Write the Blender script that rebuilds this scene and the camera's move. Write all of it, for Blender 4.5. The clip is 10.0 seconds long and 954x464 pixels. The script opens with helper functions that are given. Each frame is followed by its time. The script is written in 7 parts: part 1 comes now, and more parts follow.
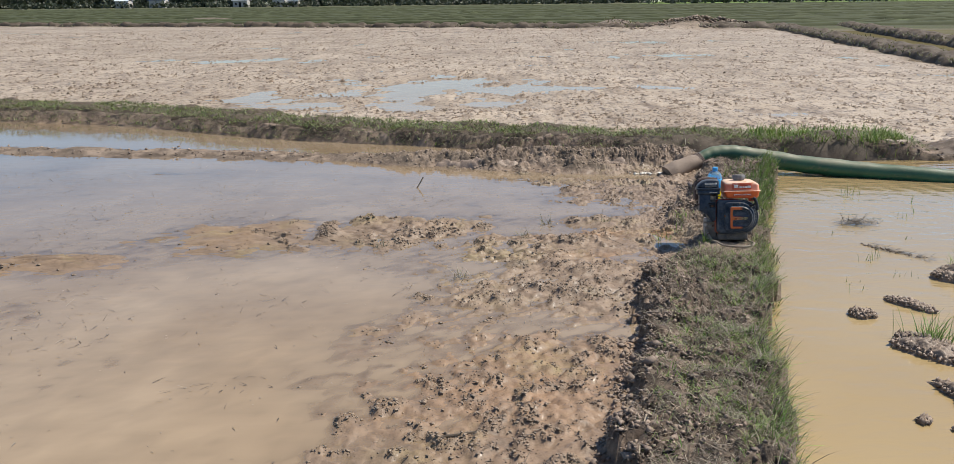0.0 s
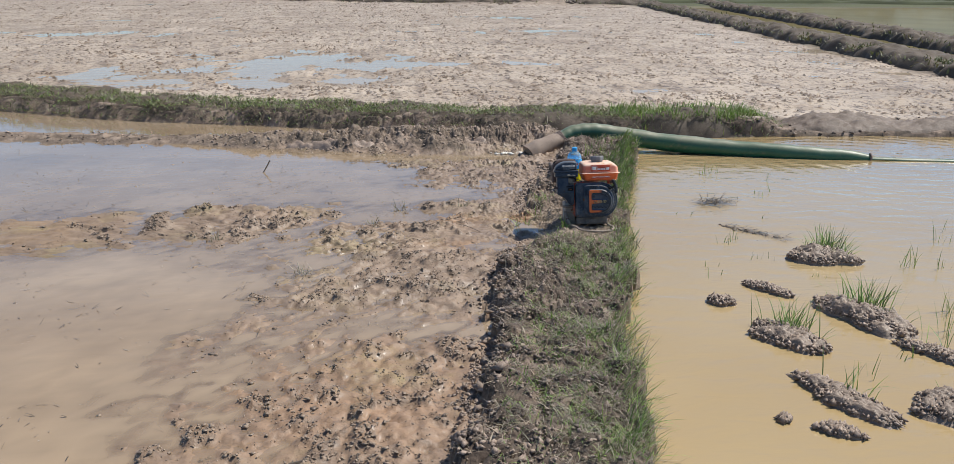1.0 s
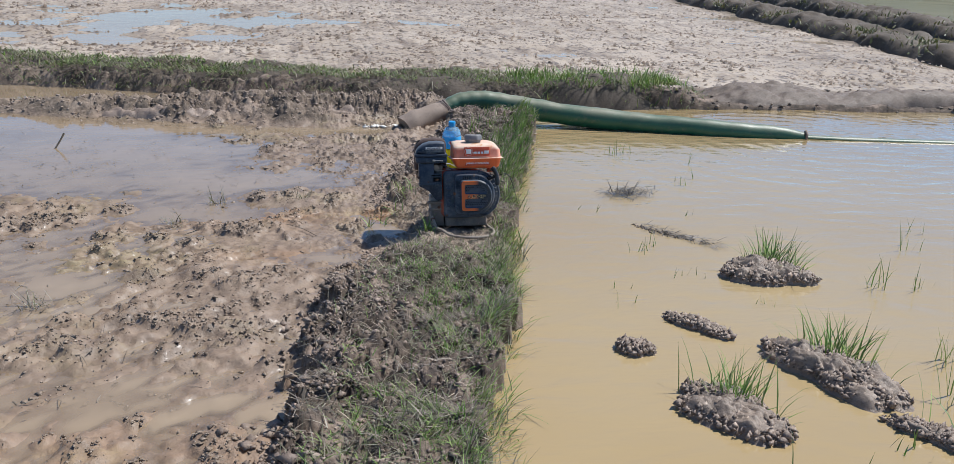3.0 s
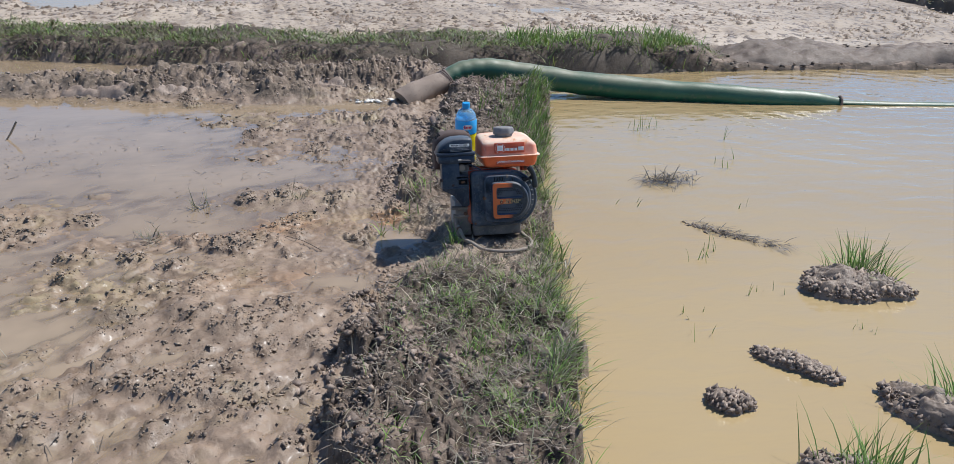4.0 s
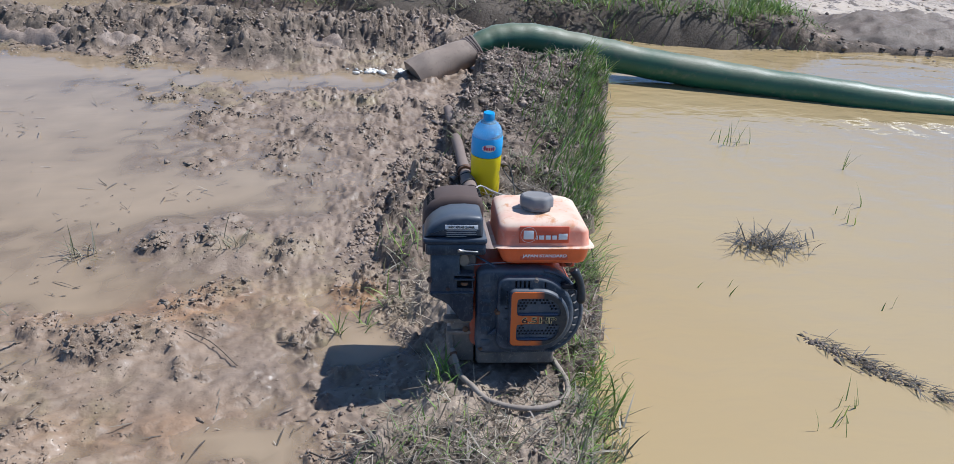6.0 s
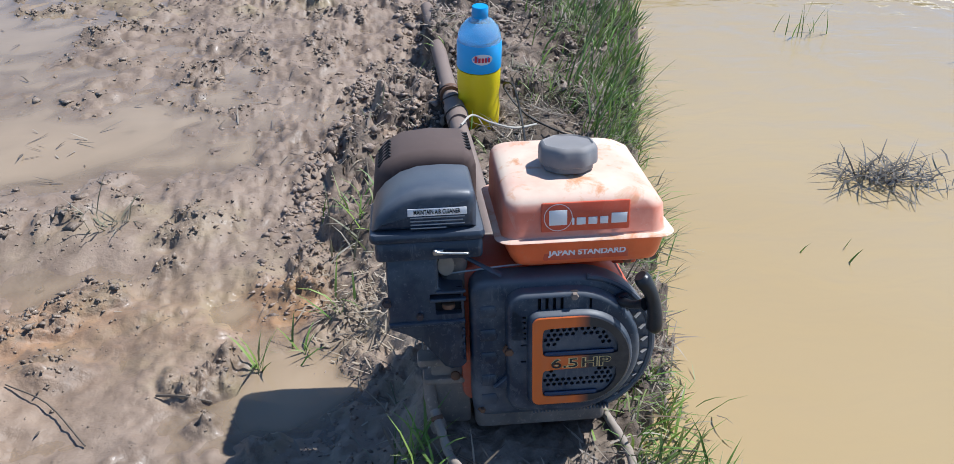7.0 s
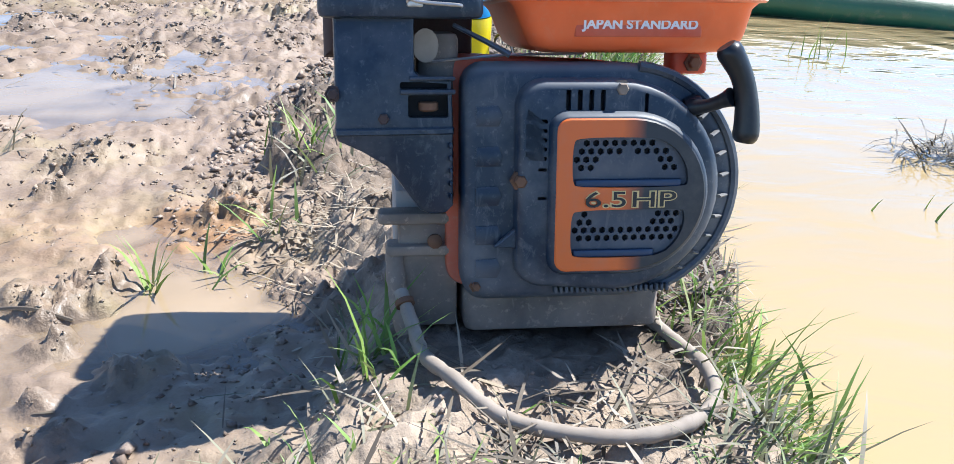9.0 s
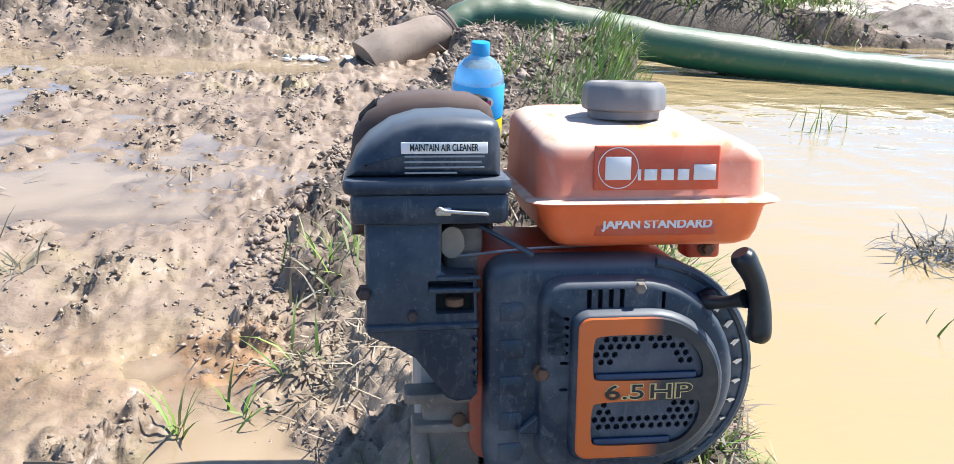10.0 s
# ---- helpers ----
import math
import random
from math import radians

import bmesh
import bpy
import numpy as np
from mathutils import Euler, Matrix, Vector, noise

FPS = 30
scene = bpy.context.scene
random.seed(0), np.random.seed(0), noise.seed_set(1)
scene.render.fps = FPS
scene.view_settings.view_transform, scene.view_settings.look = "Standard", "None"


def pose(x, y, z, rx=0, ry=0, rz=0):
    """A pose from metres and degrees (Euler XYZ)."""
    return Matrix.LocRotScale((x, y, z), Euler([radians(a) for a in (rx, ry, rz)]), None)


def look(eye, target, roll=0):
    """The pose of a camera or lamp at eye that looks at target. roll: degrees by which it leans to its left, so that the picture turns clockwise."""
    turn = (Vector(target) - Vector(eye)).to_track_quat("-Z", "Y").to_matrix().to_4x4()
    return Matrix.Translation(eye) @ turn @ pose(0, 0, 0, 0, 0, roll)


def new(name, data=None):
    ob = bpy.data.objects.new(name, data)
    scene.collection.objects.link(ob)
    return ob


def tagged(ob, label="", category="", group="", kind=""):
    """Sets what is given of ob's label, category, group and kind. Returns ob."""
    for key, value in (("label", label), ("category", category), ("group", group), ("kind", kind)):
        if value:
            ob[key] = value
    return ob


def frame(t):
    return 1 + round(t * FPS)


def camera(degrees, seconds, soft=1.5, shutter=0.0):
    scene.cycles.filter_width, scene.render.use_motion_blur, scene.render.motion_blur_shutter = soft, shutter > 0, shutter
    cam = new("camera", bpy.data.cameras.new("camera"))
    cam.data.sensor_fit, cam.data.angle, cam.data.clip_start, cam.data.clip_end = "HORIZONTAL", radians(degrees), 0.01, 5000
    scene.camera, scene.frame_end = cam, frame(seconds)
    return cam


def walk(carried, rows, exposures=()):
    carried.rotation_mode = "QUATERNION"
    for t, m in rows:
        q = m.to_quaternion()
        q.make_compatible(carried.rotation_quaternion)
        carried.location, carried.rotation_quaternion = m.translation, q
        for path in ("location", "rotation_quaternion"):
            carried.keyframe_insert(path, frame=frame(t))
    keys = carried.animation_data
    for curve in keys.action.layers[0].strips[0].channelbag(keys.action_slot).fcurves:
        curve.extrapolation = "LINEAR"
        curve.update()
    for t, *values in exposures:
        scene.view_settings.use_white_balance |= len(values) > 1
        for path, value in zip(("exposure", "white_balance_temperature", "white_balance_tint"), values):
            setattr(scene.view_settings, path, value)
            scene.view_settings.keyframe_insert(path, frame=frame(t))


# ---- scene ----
cam = camera(57.0, 10.0, soft=0.6)
PATH = [
    (0, (0.3328, 0.4802, 1.3451), (0.2555, 2.5302, 0.8067), -0.6),
    (0.3, (0.3722, 0.5929, 1.3269), (0.3688, 2.6417, 0.7839), 0.5),
    (0.5, (0.4060, 0.6487, 1.3102), (0.4505, 2.6988, 0.7717), 1.6),
    (0.8, (0.4455, 0.7600, 1.3241), (0.5818, 2.7977, 0.7631), 0.9),
    (1, (0.4717, 0.8151, 1.3208), (0.6932, 2.8376, 0.7261), 0.3),
    (1.2, (0.5136, 0.8929, 1.3021), (0.8213, 2.8973, 0.6873), 0.1),
    (1.5, (0.5650, 0.9911, 1.2964), (0.8978, 2.9839, 0.6540), -1.2),
    (1.8, (0.6664, 1.1972, 1.2058), (0.9725, 3.1990, 0.5824), -1.0),
    (2, (0.7473, 1.3144, 1.1671), (1.0123, 3.3549, 0.6551), 0.0),
    (2.2, (0.8302, 1.4342, 1.1291), (1.0711, 3.4758, 0.6117), 0.1),
    (2.5, (0.9010, 1.6229, 1.1119), (1.1490, 3.6591, 0.5798), -0.0),
    (2.8, (0.9298, 1.7917, 1.1212), (1.3239, 3.7673, 0.4708), 1.9),
    (3, (0.9095, 1.9440, 1.1321), (1.3314, 3.9125, 0.4664), 2.1),
    (3.2, (0.8650, 2.1094, 1.1416), (1.2932, 4.0768, 0.4759), 2.2),
    (4.3, (0.8215, 2.6574, 1.1861), (1.3144, 4.5421, 0.3487), 1.5),
    (4.5, (0.8247, 2.7528, 1.2063), (1.3261, 4.6227, 0.3424), 2.3),
    (4.8, (0.8515, 2.8668, 1.2109), (1.3629, 4.7145, 0.3066), 2.2),
    (5, (0.8840, 2.9659, 1.1840), (1.3897, 4.8113, 0.2714), 2.5),
    (5.3, (0.9780, 3.1982, 1.1790), (1.4517, 5.0595, 0.2818), 4.5),
    (5.5, (1.0346, 3.3369, 1.1692), (1.5010, 5.2131, 0.2989), 5.4),
    (5.7, (1.0780, 3.4768, 1.1618), (1.4967, 5.3530, 0.2682), 5.6),
    (6.8, (1.2741, 4.2697, 0.9678), (1.6653, 6.0187, -0.1643), 2.9),
    (7, (1.2985, 4.3969, 0.8745), (1.6748, 6.1363, -0.2777), 2.0),
    (7.2, (1.3036, 4.4557, 0.7628), (1.6575, 6.2044, -0.3826), 2.5),
    (7.5, (1.3059, 4.5336, 0.5978), (1.7055, 6.2731, -0.5470), 3.4),
    (7.8, (1.3387, 4.5662, 0.5074), (1.7539, 6.3393, -0.5731), 3.6),
    (8, (1.3356, 4.5856, 0.4706), (1.7861, 6.4247, -0.4834), 3.9),
    (8.2, (1.3342, 4.5854, 0.4456), (1.7801, 6.4802, -0.3915), 3.6),
    (8.5, (1.3261, 4.5707, 0.4229), (1.7861, 6.4671, -0.4049), 3.6),
    (8.8, (1.3356, 4.5554, 0.4186), (1.7802, 6.4595, -0.3996), 3.5),
    (9, (1.3292, 4.5538, 0.4272), (1.7893, 6.4490, -0.4028), 3.8),
    (9.2, (1.3306, 4.5530, 0.4549), (1.7706, 6.4571, -0.3660), 3.4),
    (9.5, (1.3133, 4.5654, 0.5183), (1.7734, 6.4639, -0.3053), 3.9),
    (9.6, (1.3112, 4.5686, 0.5332), (1.7670, 6.4724, -0.2820), 4.0),
    (9.8, (1.3122, 4.5760, 0.5460), (1.7627, 6.4940, -0.2373), 3.9),
    (10, (1.3070, 4.5824, 0.5597), (1.7702, 6.4967, -0.2247), 3.9),
]
walk(cam, [(t, look(eye, target, roll)) for t, eye, target, roll in PATH],
     [(0, 0.24, 6850, 10), (1, 0.24, 6550, 10), (2, 0.24, 6200, 10), (3, 0.23, 6100, 10), (4.5, 0.25, 6100, 10), (5.7, 0.29, 5750, 10), (7, 0.48, 5800, 10), (7.5, 1.08, 5650, 10),
      (8, 1.25, 5750, 9), (9, 1.28, 5950, 9), (10, 1.23, 6200, 9)])

# ---- world, sun ----
SUN_TO = Vector((0.52, 0.16, 0.84)).normalized()
world = bpy.data.worlds.new("sky")
scene.world = world
world.use_nodes = True
wn = world.node_tree.nodes
wl = world.node_tree.links
sky = wn.new("ShaderNodeTexSky")
sky.sky_type = "NISHITA"
sky.sun_disc = False
sky.sun_elevation = math.asin(SUN_TO.z)
sky.sun_rotation = math.atan2(SUN_TO.x, SUN_TO.y)
sky.dust_density = 0.5
sky.altitude = 1800.0
sky.ozone_density = 2.0
sky.air_density = 1.0
tint = wn.new("ShaderNodeMixRGB")
tint.blend_type = "MULTIPLY"
tint.inputs[0].default_value = 1.0
tint.inputs[2].default_value = (0.88, 0.98, 1.06, 1)
wl.new(sky.outputs[0], tint.inputs[1])
wl.new(tint.outputs[0], wn["Background"].inputs[0])
wn["Background"].inputs[1].default_value = 0.100
sun_data = bpy.data.lights.new("sun", "SUN")
sun_data.energy = 4.75
sun_data.angle = radians(0.55)
sun_data.color = (1.0, 0.955, 0.885)
sun_ob = new("sun", sun_data)
sun_ob.matrix_basis = look((30, 10, 50), Vector((30, 10, 50)) - SUN_TO)


# ---- materials ----
class Nodes:
    """A short way to write node materials."""

    def __init__(self, name):
        self.m = bpy.data.materials.new(name)
        self.m.use_nodes = True
        self.t = self.m.node_tree
        self.b = self.t.nodes["Principled BSDF"]
        self.out = self.t.nodes["Material Output"]

    def n(self, kind, **sets):
        node = self.t.nodes.new("ShaderNode" + kind)
        for k, v in sets.items():
            if k == "op":
                node.operation = v
            elif k == "blend":
                node.blend_type = v
            elif k == "data":
                node.data_type = v
            elif k == "attr":
                node.attribute_name = v
            elif k == "feature":
                node.feature = v
        return node

    def put(self, value, socket):
        if isinstance(value, bpy.types.NodeSocket):
            self.t.links.new(value, socket)
        elif isinstance(value, (tuple, list)) and len(value) == 3 and socket.type == "RGBA":
            socket.default_value = (*value, 1)
        else:
            socket.default_value = value

    def coord(self, which="Object", scale=(1, 1, 1), rot=0.0):
        c = self.n("TexCoord")
        mp = self.n("Mapping")
        mp.inputs["Scale"].default_value = scale
        mp.inputs["Rotation"].default_value = (0, 0, rot)
        self.t.links.new(c.outputs[which], mp.inputs[0])
        return mp.outputs[0]

    def noise(self, vec, scale, detail=5, rough=0.55, distort=0.0):
        x = self.n("TexNoise")
        self.put(vec, x.inputs["Vector"])
        x.inputs["Scale"].default_value = scale
        x.inputs["Detail"].default_value = detail
        x.inputs["Roughness"].default_value = rough
        x.inputs["Distortion"].default_value = distort
        return x.outputs["Fac"]

    def voronoi(self, vec, scale, feature="F1"):
        x = self.n("TexVoronoi", feature=feature)
        self.put(vec, x.inputs["Vector"])
        x.inputs["Scale"].default_value = scale
        return x.outputs["Distance"]

    def ramp(self, fac, *stops):
        r = self.n("ValToRGB")
        e = r.color_ramp.elements
        while len(e) < len(stops):
            e.new(0.5)
        for el, (p, c) in zip(e, stops):
            el.position = p
            el.color = (*c, 1) if isinstance(c, (tuple, list)) else (c, c, c, 1)
        self.put(fac, r.inputs[0])
        return r.outputs[0]

    def mix(self, fac, a, b, blend="MIX"):
        x = self.n("MixRGB", blend=blend)
        self.put(fac, x.inputs[0])
        self.put(a, x.inputs[1])
        self.put(b, x.inputs[2])
        return x.outputs[0]

    def math(self, op, a, b=0.0, c=0.0):
        x = self.n("Math", op=op)
        for i, v in enumerate((a, b, c)):
            self.put(v, x.inputs[i])
        return x.outputs[0]

    def attr(self, name):
        return self.n("Attribute", attr=name).outputs["Fac"]

    def set(self, **kw):
        for k, v in kw.items():
            self.put(v, self.b.inputs[k.replace("_", " ")])
        return self

    def bump(self, height, strength=0.4, distance=0.01):
        x = self.n("Bump")
        x.inputs["Strength"].default_value = strength
        x.inputs["Distance"].default_value = distance
        self.put(height, x.inputs["Height"])
        self.put(x.outputs[0], self.b.inputs["Normal"])
        return self


def dirty_paint(name, base, dust=(0.36, 0.29, 0.23), dusty=0.25, rough=0.4, scale=30.0, top_dust=0.0, metal=0.0, stain=None, mud_below=None):
    """Painted or plastic surface with dust in patches, specks and, where wanted, dust on the faces that look up."""
    k = Nodes(name)
    c = k.coord()
    big = k.noise(c, scale * 0.35, 6, 0.6)
    fine = k.noise(c, scale * 6, 4, 0.65)
    patch = k.ramp(big, (0.50 - dusty * 0.2, 0.0), (0.70, 1.0))
    speck = k.ramp(fine, (0.58, 0.0), (0.72, 1.0))
    fac = k.math("ADD", k.math("MULTIPLY", patch, dusty), k.math("MULTIPLY", speck, dusty * 0.6))
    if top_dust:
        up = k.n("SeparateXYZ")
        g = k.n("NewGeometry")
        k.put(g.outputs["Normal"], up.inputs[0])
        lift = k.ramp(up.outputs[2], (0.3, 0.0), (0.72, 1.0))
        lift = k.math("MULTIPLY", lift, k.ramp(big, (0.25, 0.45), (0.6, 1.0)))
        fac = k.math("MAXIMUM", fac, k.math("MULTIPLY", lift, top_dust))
    if mud_below is not None:
        sep = k.n("SeparateXYZ")
        k.put(k.coord(), sep.inputs[0])
        low = k.math("ADD", sep.outputs[2], k.math("MULTIPLY", big, 0.05))
        low = k.ramp(k.math("MULTIPLY", k.math("SUBTRACT", mud_below + 0.03, low), 25.0), (0.0, 0.0), (1.0, 0.9))
        fac = k.math("MAXIMUM", fac, k.math("MULTIPLY", low, k.ramp(fine, (0.3, 0.6), (0.7, 1.0))))
    smear = k.ramp(k.noise(k.coord(scale=(1, 1, 0.35), rot=0.0), scale * 1.7, 7, 0.7, 1.2), (0.56, 0.0), (0.64, 1.0))
    fac = k.math("MAXIMUM", fac, k.math("MULTIPLY", smear, dusty * 0.55))
    if stain:
        dust = k.mix(k.math("MULTIPLY", k.ramp(k.noise(c, scale * 0.8, 6, 0.65, 0.5), (0.54, 0.0), (0.66, 0.85)), 1.0), dust, stain)
    tone = k.mix(k.noise(c, scale * 1.3, 3), [x * 0.82 for x in base], [min(1, x * 1.15) for x in base])
    k.b.inputs["Specular IOR Level"].default_value = 0.36
    k.set(Base_Color=k.mix(fac, tone, dust), Roughness=k.math("ADD", rough, k.math("MULTIPLY", fac, 0.45)), Metallic=metal)
    k.bump(k.math("ADD", fine, k.math("MULTIPLY", fac, 0.4)), 0.12, 0.001)
    return k.m


def plain(name, base, rough=0.5, metal=0.0, spread=0.2, scale=60.0):
    k = Nodes(name)
    c = k.coord()
    k.set(Base_Color=k.mix(k.noise(c, scale, 5), [x * (1 - spread) for x in base], [min(1, x * (1 + spread)) for x in base]), Roughness=rough, Metallic=metal)
    k.bump(k.noise(c, scale * 3, 3), 0.1, 0.001)
    return k.m


def ground_material():
    k = Nodes("wet_mud_and_fields")
    c = k.coord()
    bund, far, green = k.attr("bund"), k.attr("far"), k.attr("green")
    wet, crumb, rust = k.attr("wet"), k.attr("crumb"), k.attr("rust")
    big = k.noise(c, 0.55, 4, 0.6, 0.6)
    mid = k.noise(c, 5.0, 6, 0.62, 0.4)
    small = k.noise(c, 17.0, 5, 0.6, 0.3)
    fine = k.noise(c, 60.0, 5, 0.6)
    # soft field mud, from grey-brown to rust
    tone = k.math("ADD", k.math("MULTIPLY", mid, 0.5), k.math("ADD", k.math("MULTIPLY", small, 0.25), k.math("MULTIPLY", fine, 0.25)))
    mud = k.ramp(tone, (0.34, (0.120, 0.084, 0.057)), (0.48, (0.222, 0.159, 0.110)), (0.64, (0.315, 0.235, 0.170)))
    stain = k.math("MULTIPLY", k.ramp(big, (0.48, 0.0), (0.70, 0.55)), k.ramp(mid, (0.35, 0.2), (0.6, 0.8)))
    mud = k.mix(stain, mud, (0.360, 0.225, 0.106))
    mud = k.mix(k.math("MULTIPLY", rust, k.ramp(tone, (0.40, 0.15), (0.58, 0.75))), mud, (0.36, 0.165, 0.050))
    mud = k.mix(k.math("MULTIPLY", crumb, k.ramp(fine, (0.35, 0.8), (0.62, 0.1))), mud, (0.150, 0.108, 0.075))
    algae = k.math("MULTIPLY", k.ramp(k.noise(c, 1.6, 5, 0.65, 0.5), (0.52, 0.0), (0.66, 0.6)), k.ramp(small, (0.4, 0.2), (0.62, 1.0)))
    mud = k.mix(algae, mud, (0.285, 0.235, 0.105))
    fleck = k.ramp(k.noise(c, 75.0, 3, 0.6, 0.8), (0.63, 0.0), (0.69, 0.7))
    mud = k.mix(k.math("MULTIPLY", fleck, k.ramp(k.noise(c, 3.1, 4, 0.6), (0.42, 0.1), (0.6, 1.0))), mud, (0.085, 0.06, 0.04))
    # earth thrown up on the bunds
    earth = k.ramp(tone, (0.41, (0.030, 0.022, 0.017)), (0.49, (0.110, 0.080, 0.060)), (0.58, (0.320, 0.245, 0.190)))
    damp = k.math("MULTIPLY", k.ramp(k.noise(c, 2.6, 6, 0.7, 0.6), (0.42, 0.0), (0.56, 0.75)), k.math("SUBTRACT", 1.0, k.attr("trodden")))
    earth = k.mix(damp, earth, k.ramp(tone, (0.36, (0.026, 0.020, 0.014)), (0.60, (0.150, 0.117, 0.087))))
    earth = k.mix(k.ramp(fine, (0.5, 0.0), (0.75, 0.5)), earth, (0.085, 0.066, 0.048))
    # pale earth: dry trodden ground, and sunlight painted on heap and ridge
    earth = k.mix(k.attr("trodden"), earth, k.ramp(tone, (0.36, (0.20, 0.150, 0.108)), (0.62, (0.46, 0.372, 0.285))))
    # ploughed flooded field farther off
    sheet = k.mix(k.ramp(k.noise(c, 0.35, 5, 0.6), (0.36, 0.0), (0.64, 1.0)), (0.350, 0.275, 0.195), (0.480, 0.392, 0.293))
    furrow = k.noise(k.coord(scale=(1.0, 0.35, 1), rot=0.5), 3.4, 6, 0.72)
    sheet = k.mix(k.ramp(furrow, (0.50, 0.0), (0.62, 0.8)), sheet, (0.200, 0.148, 0.100))
    chaff = k.ramp(k.noise(k.coord(scale=(1.0, 0.6, 1), rot=0.4), 16.0, 5, 0.75), (0.52, 0.0), (0.60, 0.95))
    sheet = k.mix(chaff, sheet, (0.085, 0.058, 0.038))
    # fields with stubble and young rice
    strips = k.noise(k.coord(scale=(0.006, 0.14, 1), rot=-0.38), 1.0, 5, 0.65)
    leafy = k.noise(c, 1.7, 6, 0.7)
    meadow = k.ramp(strips, (0.36, (0.13, 0.105, 0.06)), (0.44, (0.060, 0.068, 0.026)), (0.50, (0.120, 0.125, 0.045)), (0.55, (0.045, 0.050, 0.022)), (0.62, (0.105, 0.118, 0.038)))
    meadow = k.mix(k.ramp(leafy, (0.4, 0.0), (0.68, 0.6)), meadow, (0.06, 0.055, 0.03))
    meadow = k.mix(k.math("MULTIPLY", k.attr("lush"), k.ramp(strips, (0.3, 0.2), (0.5, 0.9))), meadow, (0.12, 0.20, 0.03))
    col = k.mix(far, mud, sheet)
    col = k.mix(bund, col, earth)
    col = k.mix(green, col, meadow)
    col = k.mix(k.math("MULTIPLY", wet, 0.18), col, (0.12, 0.088, 0.062))
    dry = k.math("MAXIMUM", bund, green)
    soak = k.math("SUBTRACT", 1.0, dry)
    shine = k.math("ADD", 0.44, k.math("MULTIPLY", k.ramp(small, (0.3, 0.0), (0.7, 1.0)), 0.3))
    shine = k.math("ADD", shine, k.math("MULTIPLY", dry, 0.42))
    k.set(Base_Color=col, Roughness=shine, Coat_Weight=k.math("MULTIPLY", k.math("SUBTRACT", soak, k.math("MULTIPLY", far, 0.55)), k.ramp(k.noise(c, 9.0, 6, 0.7), (0.38, 0.16), (0.58, 0.02))), Coat_Roughness=0.2)
    k.b.inputs["Coat IOR"].default_value = 1.33
    lumpy = k.math("ADD", 0.20, k.math("ADD", k.math("MULTIPLY", dry, 0.30), k.math("MULTIPLY", crumb, 0.35)))
    h = k.math("ADD", k.math("MULTIPLY", mid, 0.45), k.math("ADD", k.math("MULTIPLY", small, 0.45), k.math("MULTIPLY", fine, lumpy)))
    k.bump(h, 0.7, 0.014)
    return k.m


def water_material(name, cover, tint_a, tint_b, wave, wave_scale, gloss=1.0, blur=0.035, rings=None):
    """Silty water: the bed shows through a little, the surface mirrors the sky."""
    k = Nodes(name)
    c = k.coord()
    silt = k.mix(k.ramp(k.noise(c, 0.5, 4, 0.5, 0.5), (0.35, 0.0), (0.65, 1.0)), tint_a, tint_b)
    d = k.n("BsdfDiffuse")
    k.put(silt, d.inputs["Color"])
    t = k.n("BsdfTransparent")
    body = k.n("MixShader")
    if cover is None:
        cover = k.ramp(k.math("MULTIPLY", k.attr("depth"), 20.0), (0.0, 0.22), (0.20, 0.72), (0.6, 0.94))
    k.put(cover, body.inputs[0])
    k.put(t.outputs[0], body.inputs[1])
    k.put(d.outputs[0], body.inputs[2])
    g = k.n("BsdfGlossy")
    g.inputs["Roughness"].default_value = blur
    bp = k.n("Bump")
    ripples = k.math("ADD", k.noise(k.coord(scale=(1, 2.2, 1), rot=0.3), wave_scale, 3, 0.5, 0.4), k.math("MULTIPLY", k.noise(c, wave_scale * 0.23, 2), 1.6))
    if rings:
        mp = k.n("Mapping")
        mp.inputs["Location"].default_value = (-rings[0], -rings[1], 0)
        k.t.links.new(k.n("TexCoord").outputs["Object"], mp.inputs[0])
        far_off = k.n("VectorMath", op="LENGTH")
        k.put(mp.outputs[0], far_off.inputs[0])
        r = k.math("ADD", far_off.outputs["Value"], k.math("MULTIPLY", k.noise(c, 1.1, 3), 0.5))
        fade = k.ramp(k.math("MULTIPLY", far_off.outputs["Value"], 0.25), (0.1, 1.0), (0.95, 0.0))
        ring = k.math("MULTIPLY", k.math("SINE", k.math("MULTIPLY", r, 42.0)), k.math("MULTIPLY", fade, k.ramp(k.noise(c, 1.6, 3), (0.38, 0.1), (0.6, 1.0))))
        ripples = k.math("ADD", ripples, k.math("MULTIPLY", ring, 0.16))
    k.put(ripples, bp.inputs["Height"])
    bp.inputs["Strength"].default_value = wave
    bp.inputs["Distance"].default_value = 0.01
    k.put(bp.outputs[0], g.inputs["Normal"])
    f = k.n("Fresnel")
    f.inputs["IOR"].default_value = 1.33
    k.put(bp.outputs[0], f.inputs["Normal"])
    top = k.n("MixShader")
    k.put(k.math("MULTIPLY", f.outputs[0], gloss), top.inputs[0])
    k.put(body.outputs[0], top.inputs[1])
    k.put(g.outputs[0], top.inputs[2])
    k.put(top.outputs[0], k.out.inputs[0])
    return k.m


